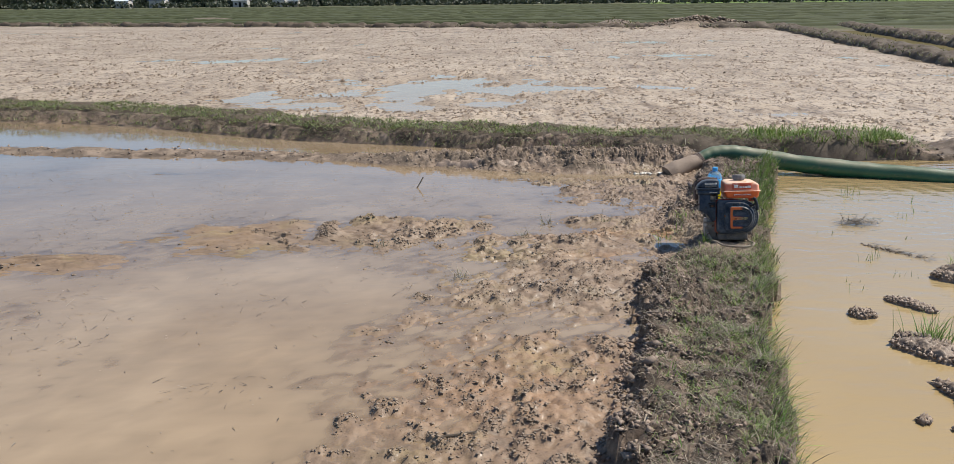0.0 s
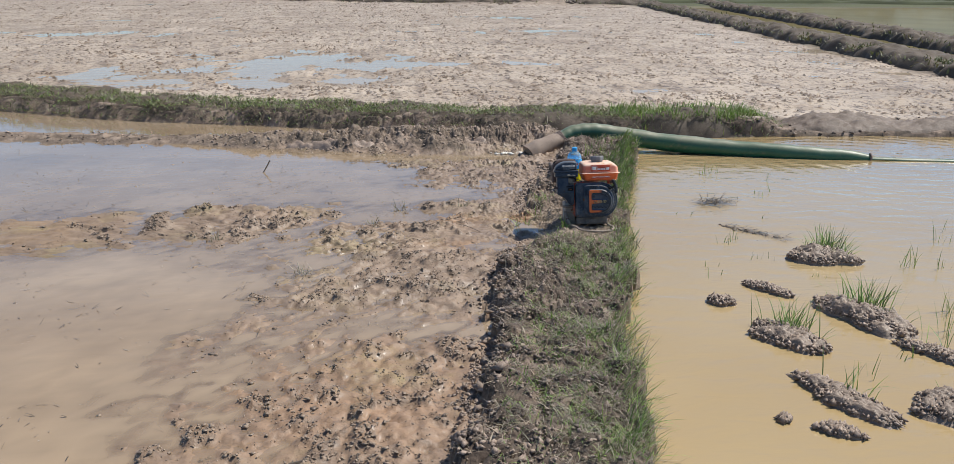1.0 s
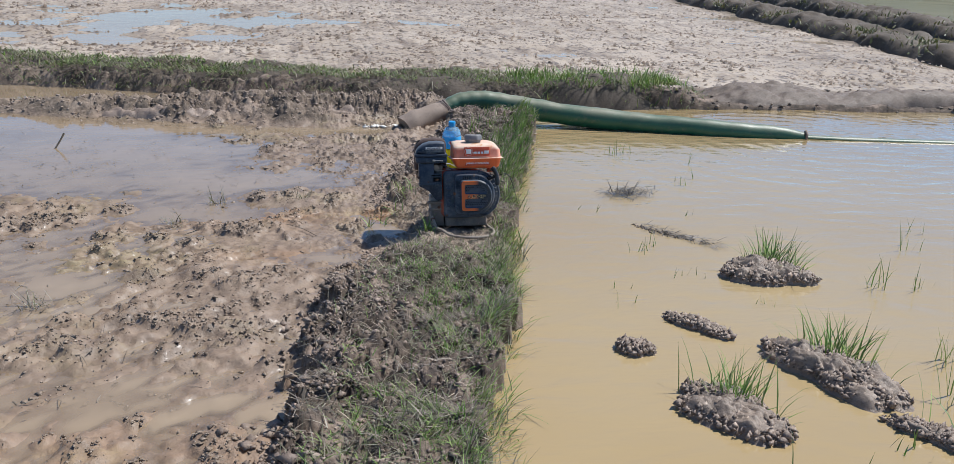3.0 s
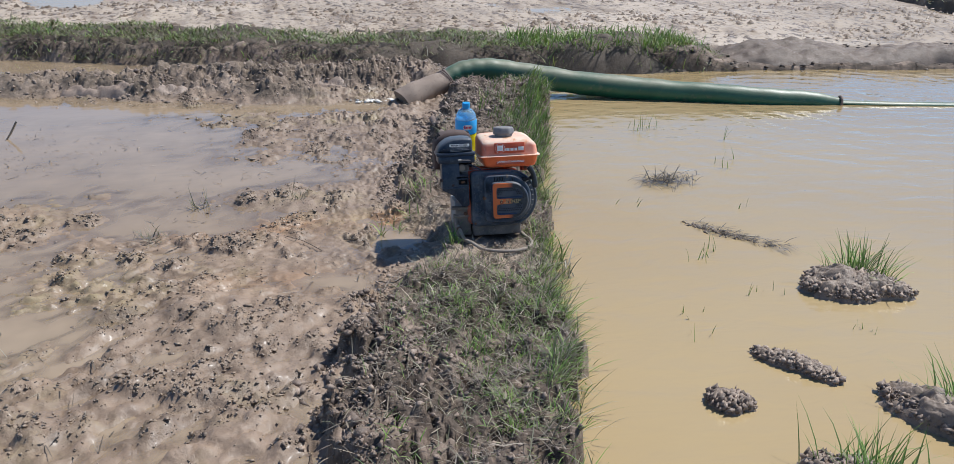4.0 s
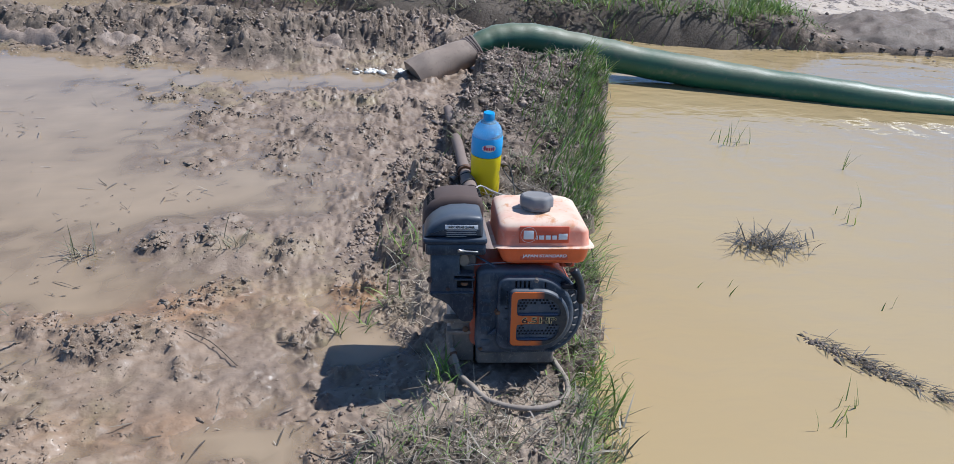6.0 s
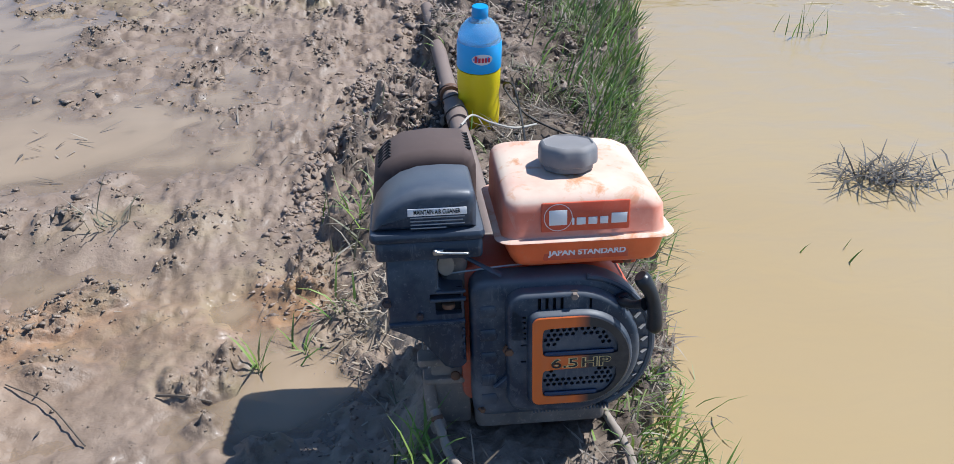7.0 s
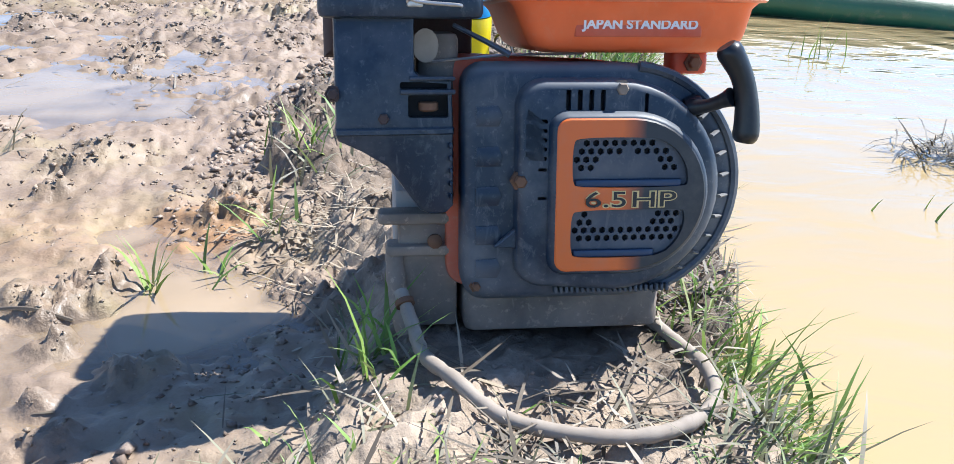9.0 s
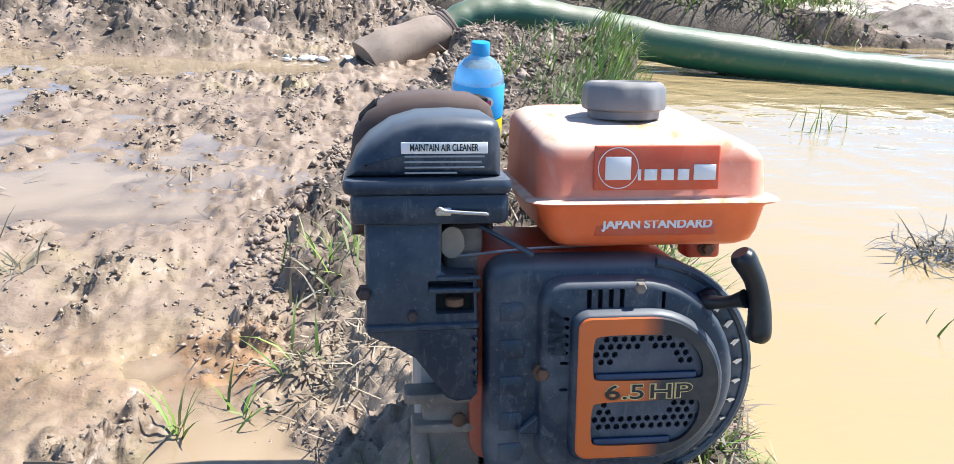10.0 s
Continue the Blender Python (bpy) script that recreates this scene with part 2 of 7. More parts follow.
def blade_material(name, *tones):
    k = Nodes(name)
    g = k.n("NewGeometry")
    r = g.outputs["Random Per Island"]
    stops = [(i / (len(tones) - 1), t) for i, t in enumerate(tones)]
    col = k.mix(k.noise(k.coord(), 60, 2), k.ramp(r, *stops), (0.20, 0.17, 0.11))
    col = k.mix(0.35, k.ramp(r, *stops), col)
    k.set(Base_Color=col, Roughness=0.55)
    tr = k.n("BsdfTranslucent")
    k.put(col, tr.inputs[0])
    mx = k.n("MixShader")
    mx.inputs[0].default_value = 0.22
    k.put(k.b.outputs[0], mx.inputs[1])
    k.put(tr.outputs[0], mx.inputs[2])
    k.put(mx.outputs[0], k.out.inputs[0])
    return k.m


def clod_material(name, dark, light, rough=0.6):
    k = Nodes(name)
    c = k.coord()
    r = k.n("NewGeometry").outputs["Random Per Island"]
    fine = k.noise(c, 90, 5, 0.7)
    tone = k.math("ADD", k.math("MULTIPLY", r, 0.45), k.math("MULTIPLY", k.noise(c, 14, 5, 0.65), 0.6))
    col = k.ramp(tone, (0.2, dark), (0.75, light))
    col = k.mix(k.ramp(fine, (0.5, 0.0), (0.75, 0.5)), col, dark)
    k.set(Base_Color=col, Roughness=k.ramp(fine, (0.3, rough - 0.22), (0.7, min(1, rough + 0.2))))
    k.bump(fine, 0.6, 0.006)
    return k.m


M_GROUND = ground_material()
M_FILM = water_material("thin_silty_water", None, (0.425, 0.326, 0.218), (0.345, 0.250, 0.153), 0.10, 7.0, 1.55)
M_FLOOD = water_material("field_flood_water", 0.80, (0.50, 0.41, 0.30), (0.46, 0.36, 0.25), 0.30, 3.0, 0.95, 0.06)
M_POOL = water_material("silty_pool_water", 0.96, (0.380, 0.278, 0.138), (0.415, 0.315, 0.168), 0.6, 5.0, 1.6, 0.03, (4.13, 6.98))
M_POND = water_material("olive_pond_water", 0.95, (0.125, 0.108, 0.056), (0.165, 0.140, 0.075), 0.4, 2.0, 0.22, 0.05)
M_GRASS = blade_material("green_grass", (0.070, 0.165, 0.016), (0.15, 0.32, 0.035), (0.27, 0.40, 0.07), (0.06, 0.13, 0.016), (0.11, 0.24, 0.025), (0.30, 0.32, 0.13), (0.09, 0.20, 0.02))
M_DRY = blade_material("dry_grass", (0.08, 0.070, 0.052), (0.13, 0.14, 0.07), (0.48, 0.44, 0.34), (0.06, 0.052, 0.038), (0.12, 0.13, 0.06), (0.30, 0.28, 0.19), (0.09, 0.10, 0.05))
M_LITTER = blade_material("muddy_straw", (0.07, 0.052, 0.040), (0.13, 0.10, 0.077), (0.45, 0.39, 0.31), (0.05, 0.038, 0.030), (0.10, 0.077, 0.058), (0.26, 0.21, 0.165), (0.045, 0.034, 0.027))
M_WETSTRAW = blade_material("dark_wet_straw", (0.022, 0.018, 0.015), (0.075, 0.060, 0.047), (0.035, 0.028, 0.022), (0.13, 0.105, 0.08))
M_PALE = blade_material("pale_straw", (0.30, 0.235, 0.165), (0.46, 0.385, 0.285), (0.22, 0.165, 0.115), (0.36, 0.29, 0.205))
M_CLOD = clod_material("crumbled_mud", (0.085, 0.060, 0.046), (0.360, 0.275, 0.212), 0.6)
M_WETCLOD = clod_material("wet_mud_lumps", (0.060, 0.044, 0.033), (0.245, 0.185, 0.137), 0.55)
M_MUDCRUMB = clod_material("pale_mud_crumbs", (0.140, 0.102, 0.072), (0.320, 0.242, 0.172), 0.46)
M_FIELDCLOD = clod_material("field_clods", (0.060, 0.043, 0.030), (0.250, 0.182, 0.125), 0.6)
M_BANK = clod_material("dark_bank_earth", (0.030, 0.023, 0.016), (0.120, 0.090, 0.062), 0.8)
M_BAREEARTH = clod_material("bare_bund_earth", (0.045, 0.033, 0.025), (0.205, 0.155, 0.117), 0.7)
M_OLIVE = blade_material("olive_grass", (0.055, 0.080, 0.018), (0.12, 0.145, 0.038), (0.19, 0.175, 0.080), (0.075, 0.105, 0.024), (0.04, 0.05, 0.015))
M_FIELDBUND = plain("far_grassy_bund", (0.050, 0.060, 0.022), 0.9, 0.0, 0.6, 0.9)
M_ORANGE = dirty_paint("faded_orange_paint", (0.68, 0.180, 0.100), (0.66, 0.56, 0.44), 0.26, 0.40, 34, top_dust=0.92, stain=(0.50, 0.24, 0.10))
M_ORANGE_LOW = dirty_paint("orange_paint", (0.76, 0.150, 0.048), (0.55, 0.36, 0.25), 0.16, 0.36, 30)
M_SHROUD = dirty_paint("red_orange_shroud", (0.50, 0.085, 0.035), (0.38, 0.27, 0.2), 0.35, 0.5, 30)
M_BLACK = dirty_paint("blue_black_plastic", (0.012, 0.024, 0.045), (0.25, 0.26, 0.27), 0.32, 0.30, 40, top_dust=0.35)
M_COVER = dirty_paint("dusty_recoil_cover", (0.012, 0.026, 0.050), (0.27, 0.27, 0.265), 0.42, 0.34, 40, top_dust=0.45, mud_below=-0.020)
M_GRIP = dirty_paint("black_rubber", (0.014, 0.016, 0.02), (0.16, 0.15, 0.14), 0.12, 0.32, 40)
M_MUFFLER = dirty_paint("rust_brown_steel", (0.062, 0.040, 0.036), (0.20, 0.15, 0.12), 0.35, 0.75, 28, top_dust=0.25)
M_CASE = dirty_paint("muddy_cast_alloy", (0.085, 0.075, 0.067), (0.36, 0.285, 0.225), 0.9, 0.7, 30, top_dust=0.6)
M_BRACKET = dirty_paint("muddy_grey_steel", (0.36, 0.35, 0.34), (0.36, 0.29, 0.235), 0.9, 0.65, 30, metal=0.2)
M_STEEL = plain("worn_steel", (0.5, 0.48, 0.46), 0.35, 0.85)
M_RUST = plain("rusty_bolt", (0.16, 0.085, 0.05), 0.75, 0.3, 0.4)
# near-black: far doors and windows, and shade painted into hollows
M_DARK = plain("dark_and_hollow_shade", (0.008, 0.008, 0.009), 0.8)
M_CAP = dirty_paint("grey_tank_cap", (0.15, 0.155, 0.165), (0.30, 0.27, 0.24), 0.3, 0.45, 36, top_dust=0.5)
M_WHITE = plain("white_print", (0.72, 0.70, 0.68), 0.5, spread=0.1)
M_BAR = plain("grey_print", (0.26, 0.27, 0.28), 0.5)
M_INK = plain("black_print", (0.012, 0.012, 0.013), 0.5)
M_FIN = dirty_paint("pale_crusted_fins", (0.10, 0.105, 0.11), (0.22, 0.20, 0.175), 0.5, 0.7, 40)
M_GOLD = plain("gold_print", (0.62, 0.46, 0.20), 0.45)
M_DECAL = dirty_paint("red_orange_label", (0.56, 0.085, 0.035), (0.48, 0.36, 0.27), 0.16, 0.42, 40)
M_GRILLE = dirty_paint("slate_blue_grille", (0.05, 0.062, 0.085), (0.22, 0.21, 0.2), 0.35, 0.45, 50)
M_BLUEEDGE = plain("blue_grille_edge", (0.014, 0.036, 0.085), 0.45)
M_GASKET = plain("beige_gasket", (0.33, 0.27, 0.21), 0.8, spread=0.35)
M_ROPE = dirty_paint("mud_caked_hose", (0.30, 0.255, 0.21), (0.20, 0.155, 0.12), 0.5, 0.8, 60)
M_PIPE = dirty_paint("mud_stained_pipe", (0.17, 0.125, 0.105), (0.27, 0.215, 0.175), 0.6, 0.6, 18, top_dust=0.4)
M_WIRE = plain("black_wire", (0.012, 0.012, 0.012), 0.5)
M_STRING = plain("pale_string", (0.45, 0.42, 0.36), 0.8)
M_FOAM = plain("water_foam", (0.72, 0.68, 0.6), 0.4, spread=0.12)


def plate_material():
    """Printed plate: orange that runs out into black towards the right."""
    k = Nodes("orange_black_plate")
    c = k.coord()
    sep = k.n("SeparateXYZ")
    k.put(c, sep.inputs[0])
    edge = k.math("ADD", sep.outputs[0], k.math("MULTIPLY", k.noise(c, 120, 4), 0.004))
    f = k.ramp(k.math("MULTIPLY", edge, 10.0), (0.50, 0.0), (0.68, 1.0))
    dirt = k.ramp(k.noise(c, 45, 5, 0.65), (0.5, 0.0), (0.8, 0.2))
    col = k.mix(f, (0.64, 0.13, 0.018), (0.016, 0.019, 0.026))
    k.set(Base_Color=k.mix(dirt, col, (0.24, 0.2, 0.17)), Roughness=0.4)
    return k.m


def hose_material():
    k = Nodes("green_layflat_hose")
    c = k.coord()
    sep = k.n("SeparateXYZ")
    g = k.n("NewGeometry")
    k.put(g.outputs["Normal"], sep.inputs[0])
    weave = k.noise(k.coord(scale=(1, 6, 6)), 40, 4, 0.6)
    green = k.mix(k.noise(c, 6, 5, 0.6), (0.008, 0.062, 0.034), (0.020, 0.115, 0.062))
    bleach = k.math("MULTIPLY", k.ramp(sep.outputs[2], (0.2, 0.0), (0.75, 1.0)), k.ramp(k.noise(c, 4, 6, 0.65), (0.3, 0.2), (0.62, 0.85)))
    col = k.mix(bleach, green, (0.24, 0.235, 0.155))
    col = k.mix(k.ramp(k.noise(c, 22, 6, 0.7), (0.55, 0.0), (0.8, 0.5)), col, (0.20, 0.17, 0.12))
    k.set(Base_Color=col, Roughness=0.45)
    k.bump(weave, 0.2, 0.004)
    return k.m


M_PLATE = plate_material()
M_HOSE = hose_material()
M_SPOUT = dirty_paint("muddy_grey_canvas", (0.30, 0.235, 0.185), (0.15, 0.11, 0.085), 0.6, 0.75, 9)


def clear_material(name, tint, amount, rough=0.08):
    k = Nodes(name)
    k.set(Base_Color=tint, Roughness=rough, Transmission_Weight=amount, IOR=1.45)
    return k.m


M_YELLOW = clear_material("yellow_liquid_bottle", (0.95, 0.74, 0.015), 0.25)
M_CLEARBLUE = clear_material("clear_bluish_plastic", (0.55, 0.78, 0.90), 0.75)
M_LABEL = plain("sky_blue_label", (0.025, 0.38, 0.80), 0.35, spread=0.1)
M_BLUECAP = plain("blue_cap", (0.01, 0.28, 0.62), 0.35, spread=0.08)
M_RED = plain("red_print", (0.55, 0.03, 0.06), 0.5)


# ---- mesh helpers ----
def link_mesh(name, verts, faces, material, smooth=None):
    me = bpy.data.meshes.new(name)
    me.from_pydata(verts, [], faces)
    me.materials.append(material)
    if smooth is not None:
        me.shade_smooth()
        me.set_sharp_from_angle(angle=radians(smooth))
    return new(name, me)


def part(name, bm, material, parent, label="", smooth=38, at=None):
    """Link a bmesh as one mesh object under a thing or a part."""
    me = bpy.data.meshes.new(name)
    bmesh.ops.recalc_face_normals(bm, faces=bm.faces[:])
    bm.to_mesh(me)
    bm.free()
    me.materials.append(material)
    me.shade_smooth()
    me.set_sharp_from_angle(angle=radians(smooth))
    ob = new(name, me)
    if parent is not None:
        ob.parent = parent
    if at is not None:
        ob.matrix_basis = at
    if label:
        ob["label"] = label
    return ob


def rounded_rect(x0, x1, y0, y1, r, n=5):
    pts = []
    for cx, cy, a0 in ((x1 - r, y1 - r, 0), (x0 + r, y1 - r, 90), (x0 + r, y0 + r, 180), (x1 - r, y0 + r, 270)):
        for i in range(n + 1):
            a = radians(a0 + 90 * i / n)
            pts.append((cx + r * math.cos(a), cy + r * math.sin(a)))
    return pts


def inset_loop(pts, d):
    """Move a counter-clockwise outline inwards by d."""
    out = []
    n = len(pts)
    for i in range(n):
        (ax, ay), (bx, by), (cx, cy) = pts[i - 1], pts[i], pts[(i + 1) % n]
        e1, e2 = Vector((bx - ax, by - ay)), Vector((cx - bx, cy - by))
        if e1.length < 1e-9 or e2.length < 1e-9:
            out.append((bx, by))
            continue
        n1, n2 = Vector((-e1.y, e1.x)).normalized(), Vector((-e2.y, e2.x)).normalized()
        m = n1 + n2
        k = d / max(0.35, m.dot(n1)) if m.length > 1e-6 else d
        out.append((bx + m.x * k, by + m.y * k))
    return out


def loft(rings, cap0=True, cap1=True):
    bm = bmesh.new()
    vs = [[bm.verts.new(p) for p in ring] for ring in rings]
    n = len(rings[0])
    for a, b in zip(vs, vs[1:]):
        for i in range(n):
            bm.faces.new((a[i], a[(i + 1) % n], b[(i + 1) % n], b[i]))
    if cap0:
        bm.faces.new(vs[0][::-1])
    if cap1:
        bm.faces.new(vs[-1])
    return bm


def shell(outline, steps, holes=(), depth=0.012):
    """An outline in x and z, lofted along y by steps of (y, inset). The first ring is the face, which may have holes."""
    rings = [[(x, y, z) for x, z in inset_loop(outline, d)] for y, d in steps]
    if not holes:
        return loft(rings)
    bm = loft(rings, cap0=False)
    y0 = steps[0][0]
    bm.verts.ensure_lookup_table()
    n = len(outline)
    edges = []
    for i in range(n):
        e = bm.edges.get((bm.verts[i], bm.verts[(i + 1) % n]))
        edges.append(e)
    for hole in holes:
        a = [bm.verts.new((x, y0, z)) for x, z in hole]
        b = [bm.verts.new((x, y0 + depth, z)) for x, z in hole]
        m = len(hole)
        for i in range(m):
            j = (i + 1) % m
            bm.faces.new((a[i], a[j], b[j], b[i]))
            edges.append(bm.edges.get((a[i], a[j])))
    bmesh.ops.triangle_fill(bm, use_beauty=True, use_dissolve=False, edges=edges)
    return bm


def box(x0, x1, y0, y1, z0, z1, r=0.003, n=3):
    """A box with rounded edges, lofted upwards."""
    rings = []
    for z, d in ((z0, r), (z0 + r * 0.3, r * 0.3), (z0 + r, 0), (z1 - r, 0), (z1 - r * 0.3, r * 0.3), (z1, r)):
        rings.append([(x, y, z) for x, y in rounded_rect(x0 + d, x1 - d, y0 + d, y1 - d, max(r * 0.6, r * 1.6 - d), n)])
    return loft(rings)


def tube(points, radii, n=12, caps=True, squash=1.0):
    pts = [Vector(p) for p in points]
    if not hasattr(radii, "__len__"):
        radii = [radii] * len(pts)
    rings = []
    side = None
    for i, p in enumerate(pts):
        d = (pts[min(i + 1, len(pts) - 1)] - pts[max(i - 1, 0)]).normalized()
        if side is None:
            side = d.cross(Vector((0, 0, 1)))
            if side.length < 0.1:
                side = d.cross(Vector((0, 1, 0)))
        side = (side - d * side.dot(d)).normalized()
        up = side.cross(d)
        rings.append([p + side * (radii[i] * math.cos(2 * math.pi * k / n)) + up * (radii[i] * squash * math.sin(2 * math.pi * k / n)) for k in range(n)])
    return loft(rings, caps, caps)


def spline(points, per=6):
    """Catmull-Rom through the points."""
    p = [Vector(q) for q in points]
    p = [p[0] * 2 - p[1]] + p + [p[-1] * 2 - p[-2]]
    out = []
    for i in range(1, len(p) - 2):
        for j in range(per):
            t = j / per
            a, b, c, d = p[i - 1:i + 3]
            out.append(0.5 * ((2 * b) + (c - a) * t + (2 * a - 5 * b + 4 * c - d) * t * t + (3 * b - a - 3 * c + d) * t ** 3))
    out.append(p[-2])
    return out


def lathe(profile, n=24, lobes=0, depth=0.0):
    rings = []
    for r, z in profile:
        rings.append([((r - (depth * r if lobes else 0) * (0.5 + 0.5 * math.cos(lobes * 2 * math.pi * k / n))) * math.cos(2 * math.pi * k / n),
                       (r - (depth * r if lobes else 0) * (0.5 + 0.5 * math.cos(lobes * 2 * math.pi * k / n))) * math.sin(2 * math.pi * k / n), z) for k in range(n)])
    return loft(rings)


def lettering(body, size, width, thick, swell=0.0):
    """A bmesh of the words, lying in x and z, fitted to that width, its lower left corner at the origin."""
    cu = bpy.data.curves.new("words", "FONT")
    cu.body, cu.size, cu.extrude, cu.offset = body, size, thick, swell
    ob = new("words", cu)
    dg = bpy.context.evaluated_depsgraph_get()
    me = bpy.data.meshes.new_from_object(ob.evaluated_get(dg))
    bpy.data.objects.remove(ob)
    bm = bmesh.new()
    bm.from_mesh(me)
    bpy.data.meshes.remove(me)
    x0 = min(v.co.x for v in bm.verts)
    x1 = max(v.co.x for v in bm.verts)
    y0 = min(v.co.y for v in bm.verts)
    for v in bm.verts:
        v.co = Vector(((v.co.x - x0) * width / (x1 - x0), -v.co.z, v.co.y - y0))
    return bm


# ---- noise over whole arrays ----
def lattice(ix, iy, seed):
    h = (ix.astype(np.int64) * 374761393 + iy.astype(np.int64) * 668265263 + seed * 974634777) & 0x7FFFFFFF
    h = (h ^ (h >> 13)) * 1274126177 & 0x7FFFFFFF
    return ((h ^ (h >> 16)) & 0xFFFF) / 65535.0


def smooth_noise(x, y, seed=0):
    ix, iy = np.floor(x), np.floor(y)
    fx, fy = x - ix, y - iy
    ix, iy = ix.astype(np.int64), iy.astype(np.int64)
    u, v = fx * fx * fx * (fx * (fx * 6 - 15) + 10), fy * fy * fy * (fy * (fy * 6 - 15) + 10)

    def corner(dx, dy):
        a = lattice(ix + dx, iy + dy, seed) * 2 * np.pi
        return np.cos(a) * (fx - dx) + np.sin(a) * (fy - dy)

    top = corner(0, 0) * (1 - u) + corner(1, 0) * u
    bot = corner(0, 1) * (1 - u) + corner(1, 1) * u
    return 1.5 * (top * (1 - v) + bot * v)


def layered(x, y, size, octaves=4, seed=0, gain=0.5):
    out = np.zeros_like(x)
    a = 1.0
    f = 1.0 / size
    for o in range(octaves):
        out += a * smooth_noise(x * f + 17.3 * o, y * f - 9.1 * o, seed + o)
        a *= gain
        f *= 2.03
    return out


def ridged(x, y, size, octaves=3, seed=0):
    out = np.zeros_like(x)
    a = 1.0
    f = 1.0 / size
    for o in range(octaves):
        out += a * (1 - 2 * np.abs(smooth_noise(x * f + 5.1 * o, y * f + 3.7 * o, seed + o)))
        a *= 0.5
        f *= 2.1
    return out


def billow(x, y, size, octaves=3, seed=0, gain=0.55):
    """Rounded lumps with sharp creases between them, 0 to about 1."""
    out = np.zeros_like(x)
    a = 1.0
    f = 1.0 / size
    for o in range(octaves):
        out += a * np.sqrt(np.abs(smooth_noise(x * f + 7.7 * o, y * f - 4.3 * o, seed + o)) + 1e-4)
        a *= gain
        f *= 2.07
    return out / 1.6


def cells(x, y, size, seed=0):
    """Rounded lumps: 1 in the middle of a cell, falling to 0 at its edge."""
    gx, gy = x / size, y / size
    ix, iy = np.floor(gx).astype(np.int64), np.floor(gy).astype(np.int64)
    best = np.full_like(x, 9.0)
    for dx in (-1, 0, 1):
        for dy in (-1, 0, 1):
            px = ix + dx + 0.15 + 0.7 * lattice(ix + dx, iy + dy, seed)
            py = iy + dy + 0.15 + 0.7 * lattice(ix + dx, iy + dy, seed + 7)
            r = 0.45 + 0.6 * lattice(ix + dx, iy + dy, seed + 13)
            best = np.minimum(best, ((gx - px) ** 2 + (gy - py) ** 2) / (r * r))
    return np.sqrt(np.clip(1 - best, 0, 1))


def step(a, b, x):
    t = np.clip((x - a) / (b - a), 0, 1)
    return t * t * (3 - 2 * t)


def blob(x, y, cx, cy, rx, ry, turn=0.0):
    c, s = math.cos(turn), math.sin(turn)
    u, v = ((x - cx) * c + (y - cy) * s) / rx, (-(x - cx) * s + (y - cy) * c) / ry
    return np.exp(-(u * u + v * v))


def patch(x, y, size, seed, lo=-0.2, hi=0.4):
    return step(lo, hi, layered(x, y, size, 3, seed))


# ---- the lie of the land ----
def bund_left(y):
    return np.interp(y, [0, 2.9, 3.7, 4.3, 4.9, 5.1, 5.28, 5.38, 5.46, 5.6, 5.75, 6.4, 7.0, 7.6], [0.0, 0.67, 0.86, 0.94, 1.11, 1.25, 1.345, 1.335, 1.29, 1.265, 1.29, 1.50, 1.78, 1.95])


def bund_right(y):
    return np.interp(y, [0, 2.9, 3.6, 4.2, 4.9, 5.3, 5.7, 6.3, 6.8, 7.3], [0.55, 1.21, 1.34, 1.50, 1.70, 1.80, 1.90, 2.10, 2.26, 2.41])


def cross_mid(x):
    return np.interp(x, [-60, -8, -6, -4, -2, 0, 1, 3, 5, 12], [25, 12.4, 11.55, 11.0, 9.85, 9.12, 8.88, 8.45, 8.25, 7.9])


def cross_half(x):
    return np.interp(x, [-8, -3, 0, 3, 8], [0.62, 0.58, 0.42, 0.40, 0.45])


def furrow_mid(x):
    return np.interp(x, [-60, -5, -2.7, -0.9, 0.05, 1.1, 1.7], [22, 8.75, 8.45, 8.1, 7.88, 7.78, 7.85])


def far_edge(x):
    return 46.5 - 0.42 * x


def side_bund(y):
    return 6.9 + 0.14 * y


def clusters(x, y):
    """Where the smooth silt carries heaps of crumbled mud."""
    c = patch(x, y, 0.17, 33, 0.20, 0.48) * patch(x, y, 0.85, 34, -0.30, 0.25)
    frill = 0.3 * layered(x, y, 0.05, 2, 35) - 0.25
    for cx, cy, r in ((0.76, 5.41, 0.10), (0.90, 5.44, 0.06), (0.43, 4.84, 0.05), (0.35, 4.81, 0.04), (0.73, 4.78, 0.09), (0.60, 4.87, 0.07), (0.68, 4.59, 0.08), (0.89, 4.66, 0.06),
                      (0.97, 5.0, 0.05), (1.20, 5.24, 0.035), (1.126, 5.30, 0.025), (1.135, 5.20, 0.02), (1.16, 5.15, 0.03), (0.42, 4.90, 0.08), (0.72, 4.40, 0.14), (0.85, 4.85, 0.10), (-0.06, 5.29, 0.05), (0.02, 5.61, 0.07)):
        c = np.maximum(c, 1.3 * blob(x, y, cx, cy, r, r * 0.8) + frill)
    belt = step(0.85, 0.40, bund_left(y) - x) * step(5.0, 4.6, y) + 0.8 * step(6.0, 6.5, y) * step(0.9, 0.4, bund_left(y) - x)
    c = np.maximum(c, belt * patch(x, y, 0.11, 39, 0.02, 0.42) * patch(x, y, 0.5, 40, -0.4, 0.1))
    return np.clip(c, 0, 1)


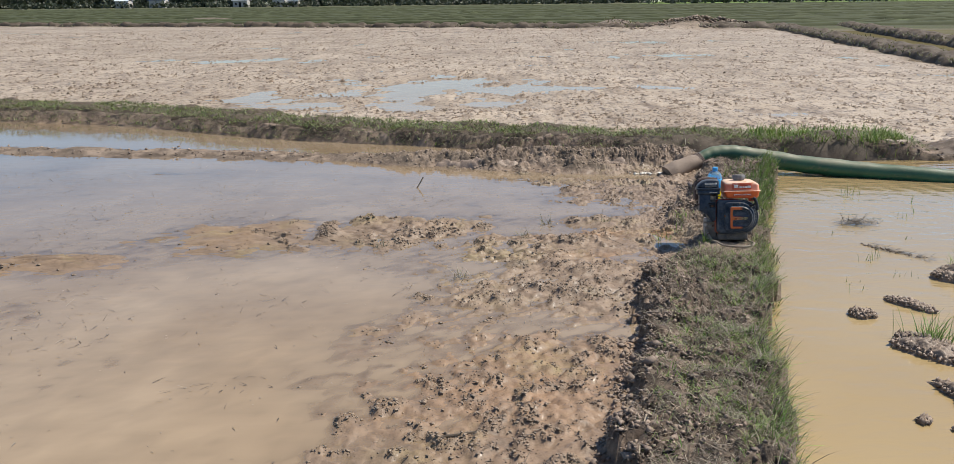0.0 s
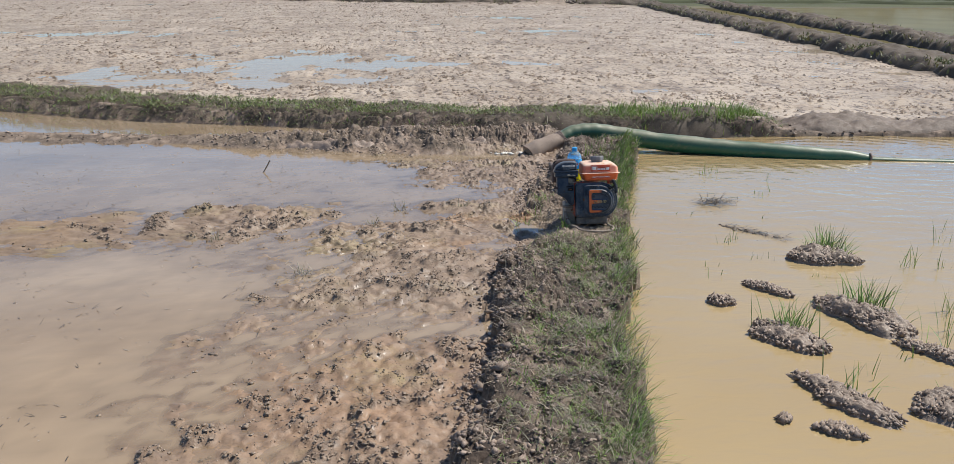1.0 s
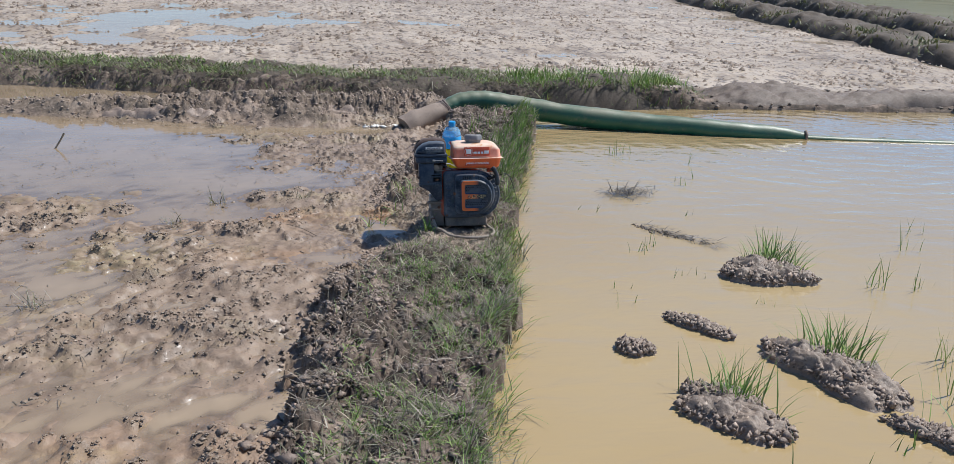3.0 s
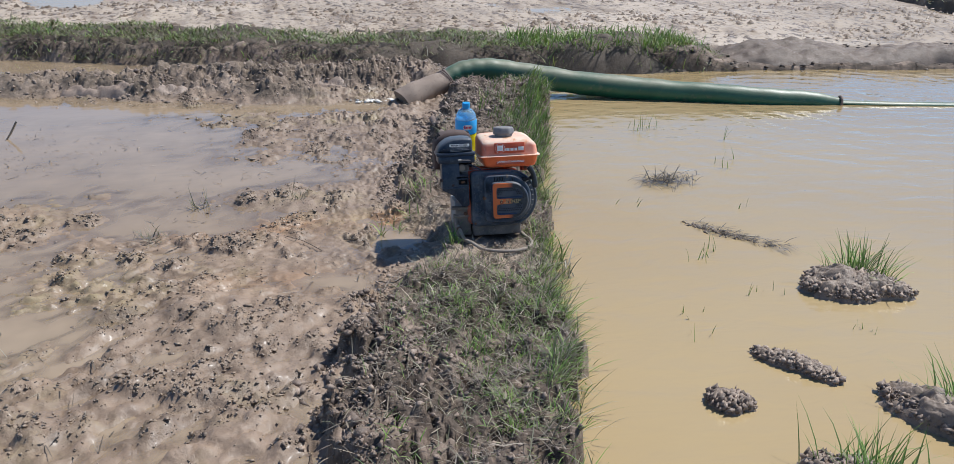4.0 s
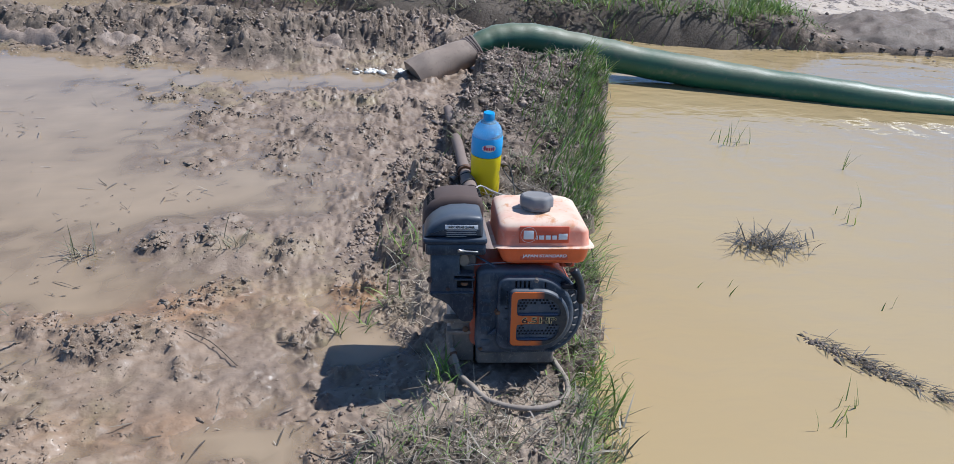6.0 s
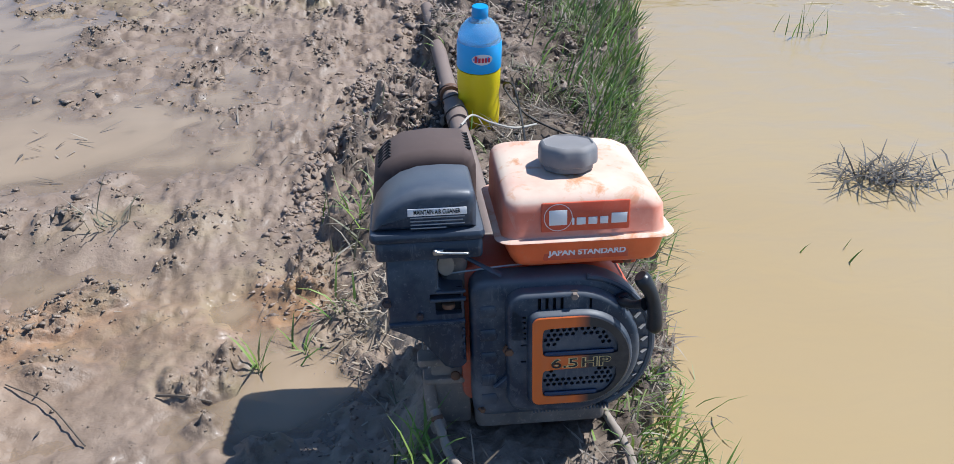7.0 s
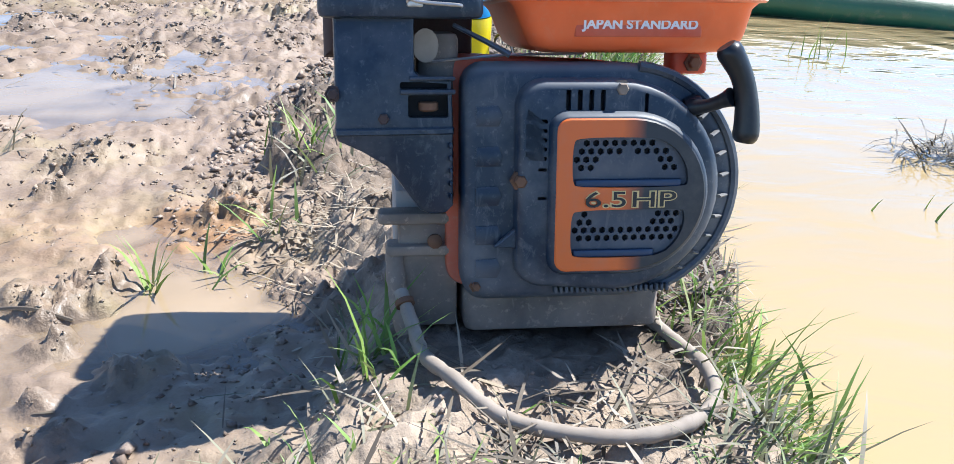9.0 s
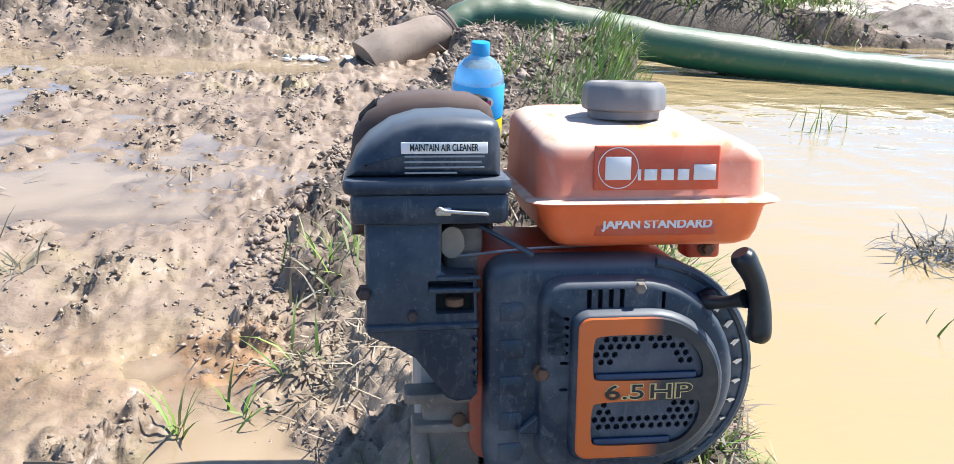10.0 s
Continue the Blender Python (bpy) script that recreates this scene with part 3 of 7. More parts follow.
def land(x, y):
    """Height, and how much each spot is bund, far field and green field."""
    wob = layered(x, y, 0.35, 3, 3) * 0.05
    edge = layered(x, y, 0.15, 4, 11, 0.65) * 0.07 * (1 - 0.75 * blob(x, y, 1.30, 5.15, 0.30, 0.30))
    yc = cross_mid(x)
    near = step(0.25, -0.25, y - yc)
    # left field: film of water with mud showing through
    shore = np.interp(y, [2, 2.9, 3.4, 4.1, 5.0, 5.3, 5.75, 6.2, 6.7, 7.2, 8], [-0.40, -0.22, -0.15, 0.02, 0.06, -0.15, 0.45, 0.80, 0.72, 0.35, -0.2])
    m = np.clip((x - shore) / 0.8 + 0.1, -1, 1)
    m = np.maximum(m, 1.5 * blob(x, y, -0.75, 5.55, 1.15, 0.42, 0.18) - 0.55)
    m = np.maximum(m, 1.3 * blob(x, y, -2.4, 4.9, 0.9, 0.25, 0.1) - 0.65)
    m = np.maximum(m, 1.2 * blob(x, y, -2.2, 3.7, 0.5, 0.5) - 0.7)
    m = m - 1.2 * blob(x, y, 0.92, 3.95, 0.16, 0.25, 0.2) - 0.9 * blob(x, y, 0.45, 4.05, 0.3, 0.2)
    m = m - 1.5 * blob(x, y, 1.25, 5.34, 0.10, 0.085) - 0.6 * blob(x, y, 1.235, 5.545, 0.06, 0.04) - 0.28 * blob(x, y, 0.75, 5.45, 0.5, 0.45) - 0.8 * blob(x, y, 1.02, 5.02, 0.14, 0.10) - 0.8 * blob(x, y, 0.85, 5.1, 0.2, 0.1)
    m = m - 0.6 * blob(x, y, 0.75, 6.15, 0.35, 0.16) - 0.6 * blob(x, y, 0.62, 5.64, 0.35, 0.11) - 0.5 * blob(x, y, 0.98, 5.66, 0.10, 0.05)
    rough = layered(x, y, 0.55, 5, 21, 0.55)
    lumps = cells(x + wob, y - wob, 0.085, 5) * step(-0.15, 0.45, layered(x, y, 0.6, 3, 31))
    crumbs = cells(x, y, 0.034, 9) * step(-0.1, 0.5, layered(x, y, 0.4, 3, 37))
    u, w = x * 0.80 + y * 0.60 + wob, y * 0.80 - x * 0.60 + wob
    tracks = (1.6 * layered(u * 0.16, w, 0.055, 3, 41, 0.6) + 0.8 * layered(u * 0.2, w, 0.11, 2, 42)) * np.clip(blob(x, y, 0.45, 4.35, 0.55, 0.9, -0.3) + 0.35 * blob(x, y, 0.3, 5.3, 0.9, 0.7), 0, 1)
    crumb = clusters(x, y) * step(-0.35, 0.35, m)
    grain = billow(x - wob, y, 0.040, 2, 49)
    h_left = -0.011 + 0.015 * m + 0.010 * rough + 0.008 * layered(x, y, 0.13, 4, 23, 0.65) + crumb * (0.006 + 0.020 * grain * grain + 0.012 * ridged(x, y, 0.024, 2, 68) * (0.4 + 0.6 * blob(x, y, 1.2, 5.2, 0.6, 0.6)))
    h_left = h_left + step(-0.5, 0.4, m) * (1 - 0.75 * blob(x, y, 1.05, 5.3, 0.45, 0.55)) * (0.016 * lumps * patch(x, y, 0.5, 46, -0.1, 0.35) + 0.012 * crumbs + 0.009 * layered(x, y, 0.045, 3, 24, 0.7) * patch(x, y, 0.35, 26, -0.4, 0.2) + 0.011 * tracks + 0.006 * ridged(x, y, 0.10, 3, 45) + 0.007 * (billow(x + wob, y, 0.07, 3, 47) - 0.5))
    # right pool bed
    h_right = -0.10 + 0.02 * rough
    # bund between them
    bl, br = bund_left(y) + wob + edge, bund_right(y) + wob * 0.7 + edge * 0.6
    inside = np.minimum((x - bl) / (0.045 + 0.17 * np.clip(blob(x, y, 1.30, 5.48, 0.17, 0.24) + 0.8 * blob(x, y, 1.27, 5.12, 0.16, 0.16), 0, 1)), (br - x) / 0.045)
    b1 = step(0, 1, inside) * step(8.2, 7.4, y)
    top = np.interp(y, [0, 3, 4.5, 5.0, 5.2, 5.6, 6.3, 6.8, 7.2, 7.6], [0.09, 0.085, 0.08, 0.058, 0.050, 0.035, 0.055, 0.10, 0.13, 0.06])
    flat = 1 - 0.85 * blob(x, y, 1.54, 5.14, 0.17, 0.19)
    calm = 1 - 0.7 * np.clip(blob(x, y, 1.42, 5.12, 0.36, 0.34) + blob(x, y, 1.34, 5.46, 0.2, 0.2), 0, 1)
    crease = calm * step(0.34, 0.12, billow(x + wob, y - edge, 0.13, 2, 53))
    heap0 = blob(x, y, 1.375, 5.46, 0.10, 0.12)
    h_b1 = top + heap0 * (0.004 + 0.012 * billow(x, y, 0.06, 2, 56)) - 0.042 * crease * (1 - blob(x, y, 1.54, 5.2, 0.22, 0.25)) + flat * (0.022 * layered(x, y, 0.22, 4, 51, 0.6) + calm * 0.036 * (billow(x + wob, y - edge, 0.15, 2, 52) - 0.55) + calm * 0.014 * (billow(x - edge, y + wob, 0.05, 2, 50) - 0.5) + calm * (0.010 * cells(x + wob, y, 0.10, 55) * patch(x, y, 0.3, 54) + 0.009 * cells(x + edge, y - wob, 0.055, 57) * patch(x, y, 0.2, 58) + 0.007 * cells(x + edge, y, 0.03, 59)) + 0.008 * layered(x, y, 0.05, 2, 60, 0.7))
    close = blob(x, y, 1.42, 5.2, 0.42, 0.5)
    clod = cells(x + edge, y - wob, 0.024, 62) * patch(x, y, 0.12, 64, -0.2, 0.3)
    h_b1 = h_b1 + (0.4 + 0.6 * close) * (0.005 * ridged(x, y, 0.035, 3, 66) + 0.009 * clod + 0.0045 * layered(x, y, 0.014, 2, 67, 0.7)) * (1 - 0.5 * blob(x, y, 1.54, 5.2, 0.14, 0.12))
    side = step(-0.05, 0.05, x - 0.5 * (bl + br))
    h = h_left * (1 - side) + h_right * side
    past = step(7.3, 7.9, y) * step(2.6, 2.0, x)
    h = h * (1 - past) + (h_left * 0.4 + 0.012 * rough - 0.01) * past
    h = h * (1 - b1) + h_b1 * b1
    # lumpy ridge before the water channel
    fr = (y - furrow_mid(x) - wob * 2) / np.interp(x, [-6, -1, 0.3, 1.6], [0.22, 0.25, 0.38, 0.40])
    fr = np.where(fr < 0, fr * np.interp(x, [-3, 0.2], [1.2, 2.3]), fr)
    ridge = np.exp(-fr * fr) * step(2.3, 1.75, x)
    h_ridge = np.interp(x, [-8, -2, -0.2, 0.5, 1.8], [0.028, 0.032, 0.065, 0.095, 0.10])
    h = h + ridge * (h_ridge + 0.035 * cells(x + edge, y + wob, 0.14, 61) * step(-1.5, 0.4, x) + 0.06 * (billow(x, y + edge, 0.17, 3, 63) - 0.5) * step(-3.0, 0.2, x) + 0.075 * (billow(x, y + edge, 0.1, 3, 65) - 0.45) - 0.05 * step(0.36, 0.12, billow(x + wob, y, 0.13, 2, 69)))
    strip = np.exp(-((y - furrow_mid(x) + 0.50 + wob) / 0.13) ** 2) * step(1.65, 1.4, x) * step(-3.5, -1.0, x)
    h = h - 0.035 * strip
    # channel between ridge and cross bund
    chan = step(0.0, 0.25, y - furrow_mid(x) - 0.15) * step(0.05, -0.25, y - yc + cross_half(x)) * step(0.6, -0.6, x)
    h = h - 0.05 * chan
    # cross bund
    q = (y - yc - wob) / cross_half(x)
    b2 = step(1.25, 0.55, q) * step(-1.04, -0.84, q)
    bare = step(3.6, 4.2, x)
    h_b2 = 0.085 + 0.05 * (billow(x, y, 0.16, 3, 74) - 0.5) + 0.03 * layered(x, y, 0.5, 4, 71) + 0.03 * cells(x, y, 0.11, 73) + bare * -0.085
    h = h * (1 - b2) + h_b2 * b2
    # ploughed field behind it
    behind = step(0.2, 0.9, q)
    puddle = 2.3 * blob(x, y, -0.7, 14.6, 1.7, 1.7) + 1.2 * blob(x, y, 4.8, 29.6, 1.9, 1.0) + 1.1 * blob(x, y, -3.4, 13.2, 1.3, 0.9) + 1.1 * blob(x, y, -6.5, 22, 2.2, 1.4) + 1.0 * blob(x, y, 8.3, 19, 0.7, 3.0)
    puddle = puddle + 1.0 * blob(x, y, 3.6, 22.5, 2.0, 1.2) + 1.6 * blob(x, y, -2.2, 12.0, 1.8, 0.6) + 1.1 * blob(x, y, 7.7, 13.5, 0.8, 1.0) + 0.9 * blob(x, y, 2.4, 14.5, 1.6, 0.4)
    puddle = puddle * (0.75 + 0.7 * layered(x, y, 0.8, 4, 80, 0.65))
    soft = np.clip(1.0 - (y - 9) / 60.0, 0.25, 1)
    h_field = 0.010 + 0.022 * layered(x, y, 1.3, 5, 81, 0.62) - 0.030 * puddle + soft * (0.022 * cells(x, y, 0.22, 83) * step(-0.2, 0.3, layered(x, y, 1.3, 3, 85)) + 0.012 * cells(x, y, 0.11, 87))
    h = h * (1 - behind) + h_field * behind
    far = behind
    # bund along the field's side, channel and second bund, pool beyond
    s1 = (x - side_bund(y) + layered(x, y, 2.0, 3, 91) * 0.12) / 0.48
    s2 = (x - 8.35 - 0.18 * y + layered(x, y, 2.0, 3, 93) * 0.15) / 0.6
    behind_y = step(8.4, 9.4, y)
    beyond = step(0.0, 0.8, s1) * behind_y
    h = h * (1 - beyond) + (-0.10 + 0.02 * rough) * beyond
    r1 = np.exp(-s1 ** 6) * behind_y
    r2 = np.exp(-s2 ** 6) * step(11, 13, y)
    wide = 0.26 + 0.07 * layered(x, y, 1.2, 3, 95)
    h = h * (1 - r1) + (wide - 0.27) * r1
    h = h * (1 - r2) + (wide - 0.26) * r2
    # far bund and the fields after it
    e = y - far_edge(x) + layered(x, y, 4.0, 3, 97) * 0.5
    pond = step(9.5, 11.5, x - 0.2 * y) * step(41, 39, y)
    meadow = step(-0.2, 0.6, e) * (1 - pond * step(6, 2, e))
    meadow = np.maximum(meadow, step(37, 40, y) * step(12, 14, x))
    h = h * (1 - meadow) + (0.06 + 0.04 * layered(x, y, 6.0, 3, 99)) * meadow
    rim = np.exp(-((e - 0.3) / 0.5) ** 4) * step(13.5, 12.5, x)
    heap = blob(x, y, 9.5, 44.2, 2.4, 1.4) + 0.8 * blob(x, y, 5.6, 46.5, 1.2, 1.5)
    h = h + rim * 0.02 + 0.35 * heap * (0.5 + cells(x, y, 1.1, 103))
    heap2 = blob(x, y, -23, 70, 2.6, 1.6)
    h = h + 0.3 * heap2
    bund = np.maximum.reduce([b1, b2 ** 0.4, step(0.05, 0.45, ridge), r1 ** 0.3, r2 ** 0.3, rim, np.clip(heap, 0, 1), np.clip(heap2 * 1.5, 0, 1)])
    green = np.maximum.reduce([meadow * (1 - np.clip(rim + heap * 1.5 + heap2 * 1.6, 0, 1)), r1 * 0.6 * step(12, 16, y), r2 * 0.6])
    wet = step(0.03, -0.004, h) * (1 - green)
    lush = step(4, 14, x - 0.12 * y) * step(55, 75, y + 0.3 * x) * meadow
    rust = 2.2 * blob(x, y, 1.232, 5.545, 0.06, 0.045) + 0.7 * blob(x, y, 0.85, 5.52, 0.35, 0.10) + 0.5 * blob(x, y, 0.35, 3.45, 0.65, 0.55) + 0.5 * blob(x, y, -1.6, 3.9, 0.6, 0.6) + 0.6 * blob(x, y, 0.85, 5.08, 0.2, 0.06) + 0.8 * blob(x, y, 0.93, 3.9, 0.10, 0.15)
    # dry trodden spot before the engine; heap and ridge get a painted sunlit tone
    trodden = np.clip(1.2 * blob(x, y, 1.50, 5.02, 0.22, 0.14) + 0.9 * blob(x, y, 1.36, 5.48, 0.11, 0.14) + 0.25 * ridge, 0, 1)
    return h, bund, far * (1 - beyond), green, wet, lush, np.clip(rust, 0, 1), crumb * near, trodden


def spaced(fine0, fine1, d, lo, hi, grow):
    mid = list(np.arange(fine0, fine1, d))
    up, down = [mid[-1]], [mid[0]]
    s = d
    while up[-1] < hi:
        s *= grow
        up.append(up[-1] + s)
    s = d
    while down[-1] > lo:
        s *= grow
        down.append(down[-1] - s)
    return np.array(down[:0:-1] + mid + up[1:])


def sheet_mesh(name, xs, ys, heights, material):
    nx, ny = len(xs), len(ys)
    gx, gy = np.meshgrid(xs, ys)
    co = np.stack([gx, gy, heights], -1).reshape(-1, 3)
    i = np.arange(nx * ny).reshape(ny, nx)
    quads = np.stack([i[:-1, :-1], i[:-1, 1:], i[1:, 1:], i[1:, :-1]], -1).reshape(-1, 4)
    me = bpy.data.meshes.new(name)
    me.vertices.add(len(co))
    me.vertices.foreach_set("co", co.astype(np.float32).ravel())
    me.loops.add(quads.size)
    me.loops.foreach_set("vertex_index", quads.astype(np.int32).ravel())
    me.polygons.add(len(quads))
    me.polygons.foreach_set("loop_start", np.arange(0, quads.size, 4, dtype=np.int32))
    me.update(calc_edges=True)
    me.shade_smooth()
    me.materials.append(material)
    return new(name, me)


# ---- ground: one sheet to the horizon ----
def denser(a, lo, hi, d):
    """Finer lines round the engine, where the eye comes close."""
    return np.concatenate([a[a < lo], np.arange(lo, hi, d), a[a >= hi]])


xs = denser(spaced(-0.35, 2.42, 0.0105, -420, 420, 1.052), 1.02, 1.74, 0.0045)
ys = denser(spaced(2.9, 7.9, 0.0115, -60, 620, 1.038), 4.95, 5.62, 0.0045)
GX, GY = np.meshgrid(xs, ys)
H, A_BUND, A_FAR, A_GREEN, A_WET, A_LUSH, A_RUST, A_CRUMB, A_TROD_LIT = land(GX, GY)
ground = sheet_mesh("ground", xs, ys, H, M_GROUND)
for key, arr in (("bund", A_BUND), ("far", A_FAR), ("green", A_GREEN), ("wet", A_WET), ("lush", A_LUSH), ("rust", A_RUST), ("crumb", A_CRUMB), ("trodden", A_TROD_LIT)):
    ground.data.attributes.new(key, "FLOAT", "POINT").data.foreach_set("value", arr.astype(np.float32).ravel())
tagged(ground, "trampled wet brown mud with low earth bunds and paddy fields", "ground", kind="structure")


def height(x, y):
    return land(np.asarray(x, dtype=float), np.asarray(y, dtype=float))[0]


def water_sheet(name, corners, z, material, label):
    me = bpy.data.meshes.new(name)
    me.from_pydata([(x, y, z) for x, y in corners], [], [tuple(range(len(corners)))])
    me.materials.append(material)
    return tagged(new(name, me), label, "water", kind="structure")


ridge_line = [(float(0.5 * (bund_left(y) + bund_right(y))), y) for y in (-3.0, 2.9, 4.3, 5.3, 6.3, 7.0)]
# the left sheet is a grid that knows how deep the bed lies under it
wx, wy = spaced(-2.6, 2.2, 0.04, -90, 2.2, 1.10), spaced(2.3, 8.2, 0.04, -3, 33, 1.10)
WX, WY = np.meshgrid(wx, wy)
water_left = sheet_mesh("water_left", wx, wy, np.zeros_like(WX), M_FILM)
water_left.data.attributes.new("depth", "FLOAT", "POINT").data.foreach_set("value", np.clip(-land(WX, WY)[0], 0, 1).astype(np.float32).ravel())
tagged(water_left, "shallow silty brown water standing over soft mud", "water", kind="structure")
bm = bmesh.new()
bm.from_mesh(water_left.data)
gone = []
for f in bm.faces:
    c = f.calc_center_median()
    side = 0.5 * (float(bund_left(c.y)) + float(bund_right(c.y))) if c.y < 7.3 else 2.12
    if c.x > side or c.y > float(cross_mid(c.x)):
        gone.append(f)
bmesh.ops.delete(bm, geom=gone, context="FACES")
bm.to_mesh(water_left.data)
bm.free()
water_sheet("water_right", ridge_line[::-1] + [(60, -3), (60, 9), (7.9, 9), (7.4, 8.2), (3.0, 8.5), (2.2, 8.6), (2.06, 7.3)], 0.0, M_POOL, "still tan silty water of a flooded paddy")
water_sheet("water_far", [(7.9, 9), (60, 9), (60, 44), (12.6, 41), (8.6, 12)], 0.0, M_POND, "olive-brown water between and beyond the far bunds")
water_sheet("water_field", [(-90, 33), (-60, 25), (-8.0, 12.4), (-4.0, 11.0), (-2.0, 9.85), (0.0, 9.12), (1.0, 8.88), (2.2, 8.6), (3.0, 8.5), (7.4, 8.2), (8.6, 12), (12.6, 41), (-90, 84)], 0.0, M_FLOOD, "thin silty water standing over the ploughed field")


def bank(name, points, half, top, rough, label, seed, stride=0.07, across=22, material=None, grain=0.28):
    """A long earth bank with steep crumbling sides along a line in the plan."""
    pts = np.array(points, float)
    run = np.concatenate([[0], np.cumsum(np.hypot(*np.diff(pts, axis=0).T))])
    s = np.arange(0, run[-1], stride)
    cx, cy = np.interp(s, run, pts[:, 0]), np.interp(s, run, pts[:, 1])
    dx, dy = np.gradient(cx), np.gradient(cy)
    ln = np.hypot(dx, dy)
    nx, ny = -dy / ln, dx / ln
    u = np.linspace(-1, 1, across)[None, :]
    prof = np.clip(1 - np.abs(u) ** 5, 0, 1)
    wide = half * (1 + 0.28 * layered(s, s * 0, 1.3, 4, seed, 0.6))[:, None]
    x = cx[:, None] + nx[:, None] * u * wide
    y = cy[:, None] + ny[:, None] * u * wide
    ends = np.clip(np.minimum(s, run[-1] - s) / 0.6, 0, 1)[:, None]
    z = -0.08 + prof * ends ** 0.5 * (top + 0.08 + rough * (0.9 * layered(x, y, 0.9, 4, seed + 3, 0.6) + 0.9 * (billow(x, y, grain, 3, seed + 5) - 0.5)))
    x = x + 0.10 * half * layered(y, x + 3, 0.22, 3, seed + 8)
    co = np.stack([x, y, z], -1).reshape(-1, 3)
    ns = len(s)
    i = np.arange(ns * across).reshape(ns, across)
    quads = np.stack([i[:-1, :-1], i[:-1, 1:], i[1:, 1:], i[1:, :-1]], -1).reshape(-1, 4)
    me = bpy.data.meshes.new(name)
    me.from_pydata(co.tolist(), [], quads.tolist())
    me.shade_smooth()
    me.materials.append(material or M_BANK)
    return tagged(new(name, me), label, "bund", kind="structure")


def line_y(f, y0, y1, n=60):
    return [(float(f(q)), float(q)) for q in np.linspace(y0, y1, n)]


bank("bund_cross", [(float(q), float(cross_mid(q))) for q in np.linspace(-16, 4.0, 80)], 0.46, 0.135, 0.07, "dark crumbling earth bund overgrown with grass across the fields", 331, 0.045, 30, None, 0.16)
bank("bund_bare", [(float(q), float(cross_mid(q))) for q in np.linspace(3.8, 8.2, 40)], 0.36, 0.095, 0.06, "bare lumpy earth bund beside the flooded paddy", 341, 0.03, 38, M_BAREEARTH, 0.13)
bank("furrow_ridge", [(float(q), float(furrow_mid(q)) - 0.03) for q in np.linspace(-0.5, 1.72, 40)], 0.19, 0.055, 0.075, "rough ridge of turned mud clods along the furrow", 351, 0.014, 40, M_CLOD, 0.10)
for i, (off, half) in enumerate(((7, 0.5), (15, 0.7), (26, 0.6), (40, 0.9), (62, 0.9), (95, 1.3), (140, 1.6))):
    bank("bund_field_%d" % (i + 1), [(float(q), float(46.5 - 0.30 * q * (1 - i * 0.1) + off + 1.5 * math.sin(q * 0.05 + i))) for q in np.linspace(-110 - off, 90 + off, 60)], half, 0.22 + 0.02 * i, 0.12, "low grassy bund between far paddy fields", 361 + i, 0.6, 10, M_FIELDBUND)
bank("bund_side", line_y(side_bund, 9.2, 44.5), 0.50, 0.19, 0.08, "dark earth bund overgrown with olive grass beside the ploughed field", 301)
bank("bund_channel", line_y(lambda q: 8.35 + 0.18 * q, 11.5, 44), 0.52, 0.21, 0.09, "second dark earth bund beyond the water channel", 311)
bank("bund_far", [(float(q), float(far_edge(q)) + 0.3) for q in np.linspace(-62, 13.5, 80)], 0.55, 0.20, 0.16, "low dark crumbling bund at the far edge of the field", 321, 0.12, 14)
for j, (y0, slope, xa, xb) in enumerate(((53.5, -0.40, -60, 70), (62, -0.36, -75, 22), (71, -0.32, -85, 95), (84, -0.25, -100, 110), (101, -0.16, -120, 130), (126, -0.10, -150, 160), (160, -0.06, -180, 200), (215, -0.03, -220, 250), (44.5, -0.03, 13, 60))):
    bank("bund_meadow", [(float(q), y0 + slope * float(q)) for q in np.linspace(xa, xb, 60)], 0.4 + y0 * 0.003, 0.15 + y0 * 0.0012, 0.06, "low grassy bund between far paddy fields", 331 + j, 0.5 + y0 * 0.004, 8, M_FIELDBUND)


# ---- the pump engine ----
ENGINE = pose(1.5290, 5.1227, 0.1450, 0, 0, -6.32) @ pose(0, 0, 0, -10.14) @ pose(0, 0, 0, 0, -2.08) @ Matrix.Scale(1.0136, 4)
BASE = Vector((0.02, 0.15, -0.066))


def tank_ring(z, x0, x1, y0, y1, r):
    x1 += 0.005 - 1.5 * max(0.0, z - 0.231)
    return [(x, y, z) for x, y in rounded_rect(x0, x1, y0, y1, r * 0.72, 6)]


def cover_outline(cx, cz, r, x0, z0, z1, rc, n=22):
    """A disc on the right that runs out into a block with rounded corners on the left."""
    pts = []
    for i in range(n + 1):
        a = radians(-90 + 180 * i / n)
        pts.append((cx + r * math.cos(a), cz + r * math.sin(a)))
    for ax, az, a0 in ((x0 + rc, z1 - rc, 90), (x0 + rc, z0 + rc, 180)):
        for i in range(6):
            a = radians(a0 + 90 * i / 5)
            pts.append((ax + rc * math.cos(a), az + rc * math.sin(a)))
    return pts


def slot(x0, x1, z0, z1, r=0.0016):
    return rounded_rect(x0, x1, z0, z1, min(r, (x1 - x0) * 0.45, (z1 - z0) * 0.45), 2)[::-1]


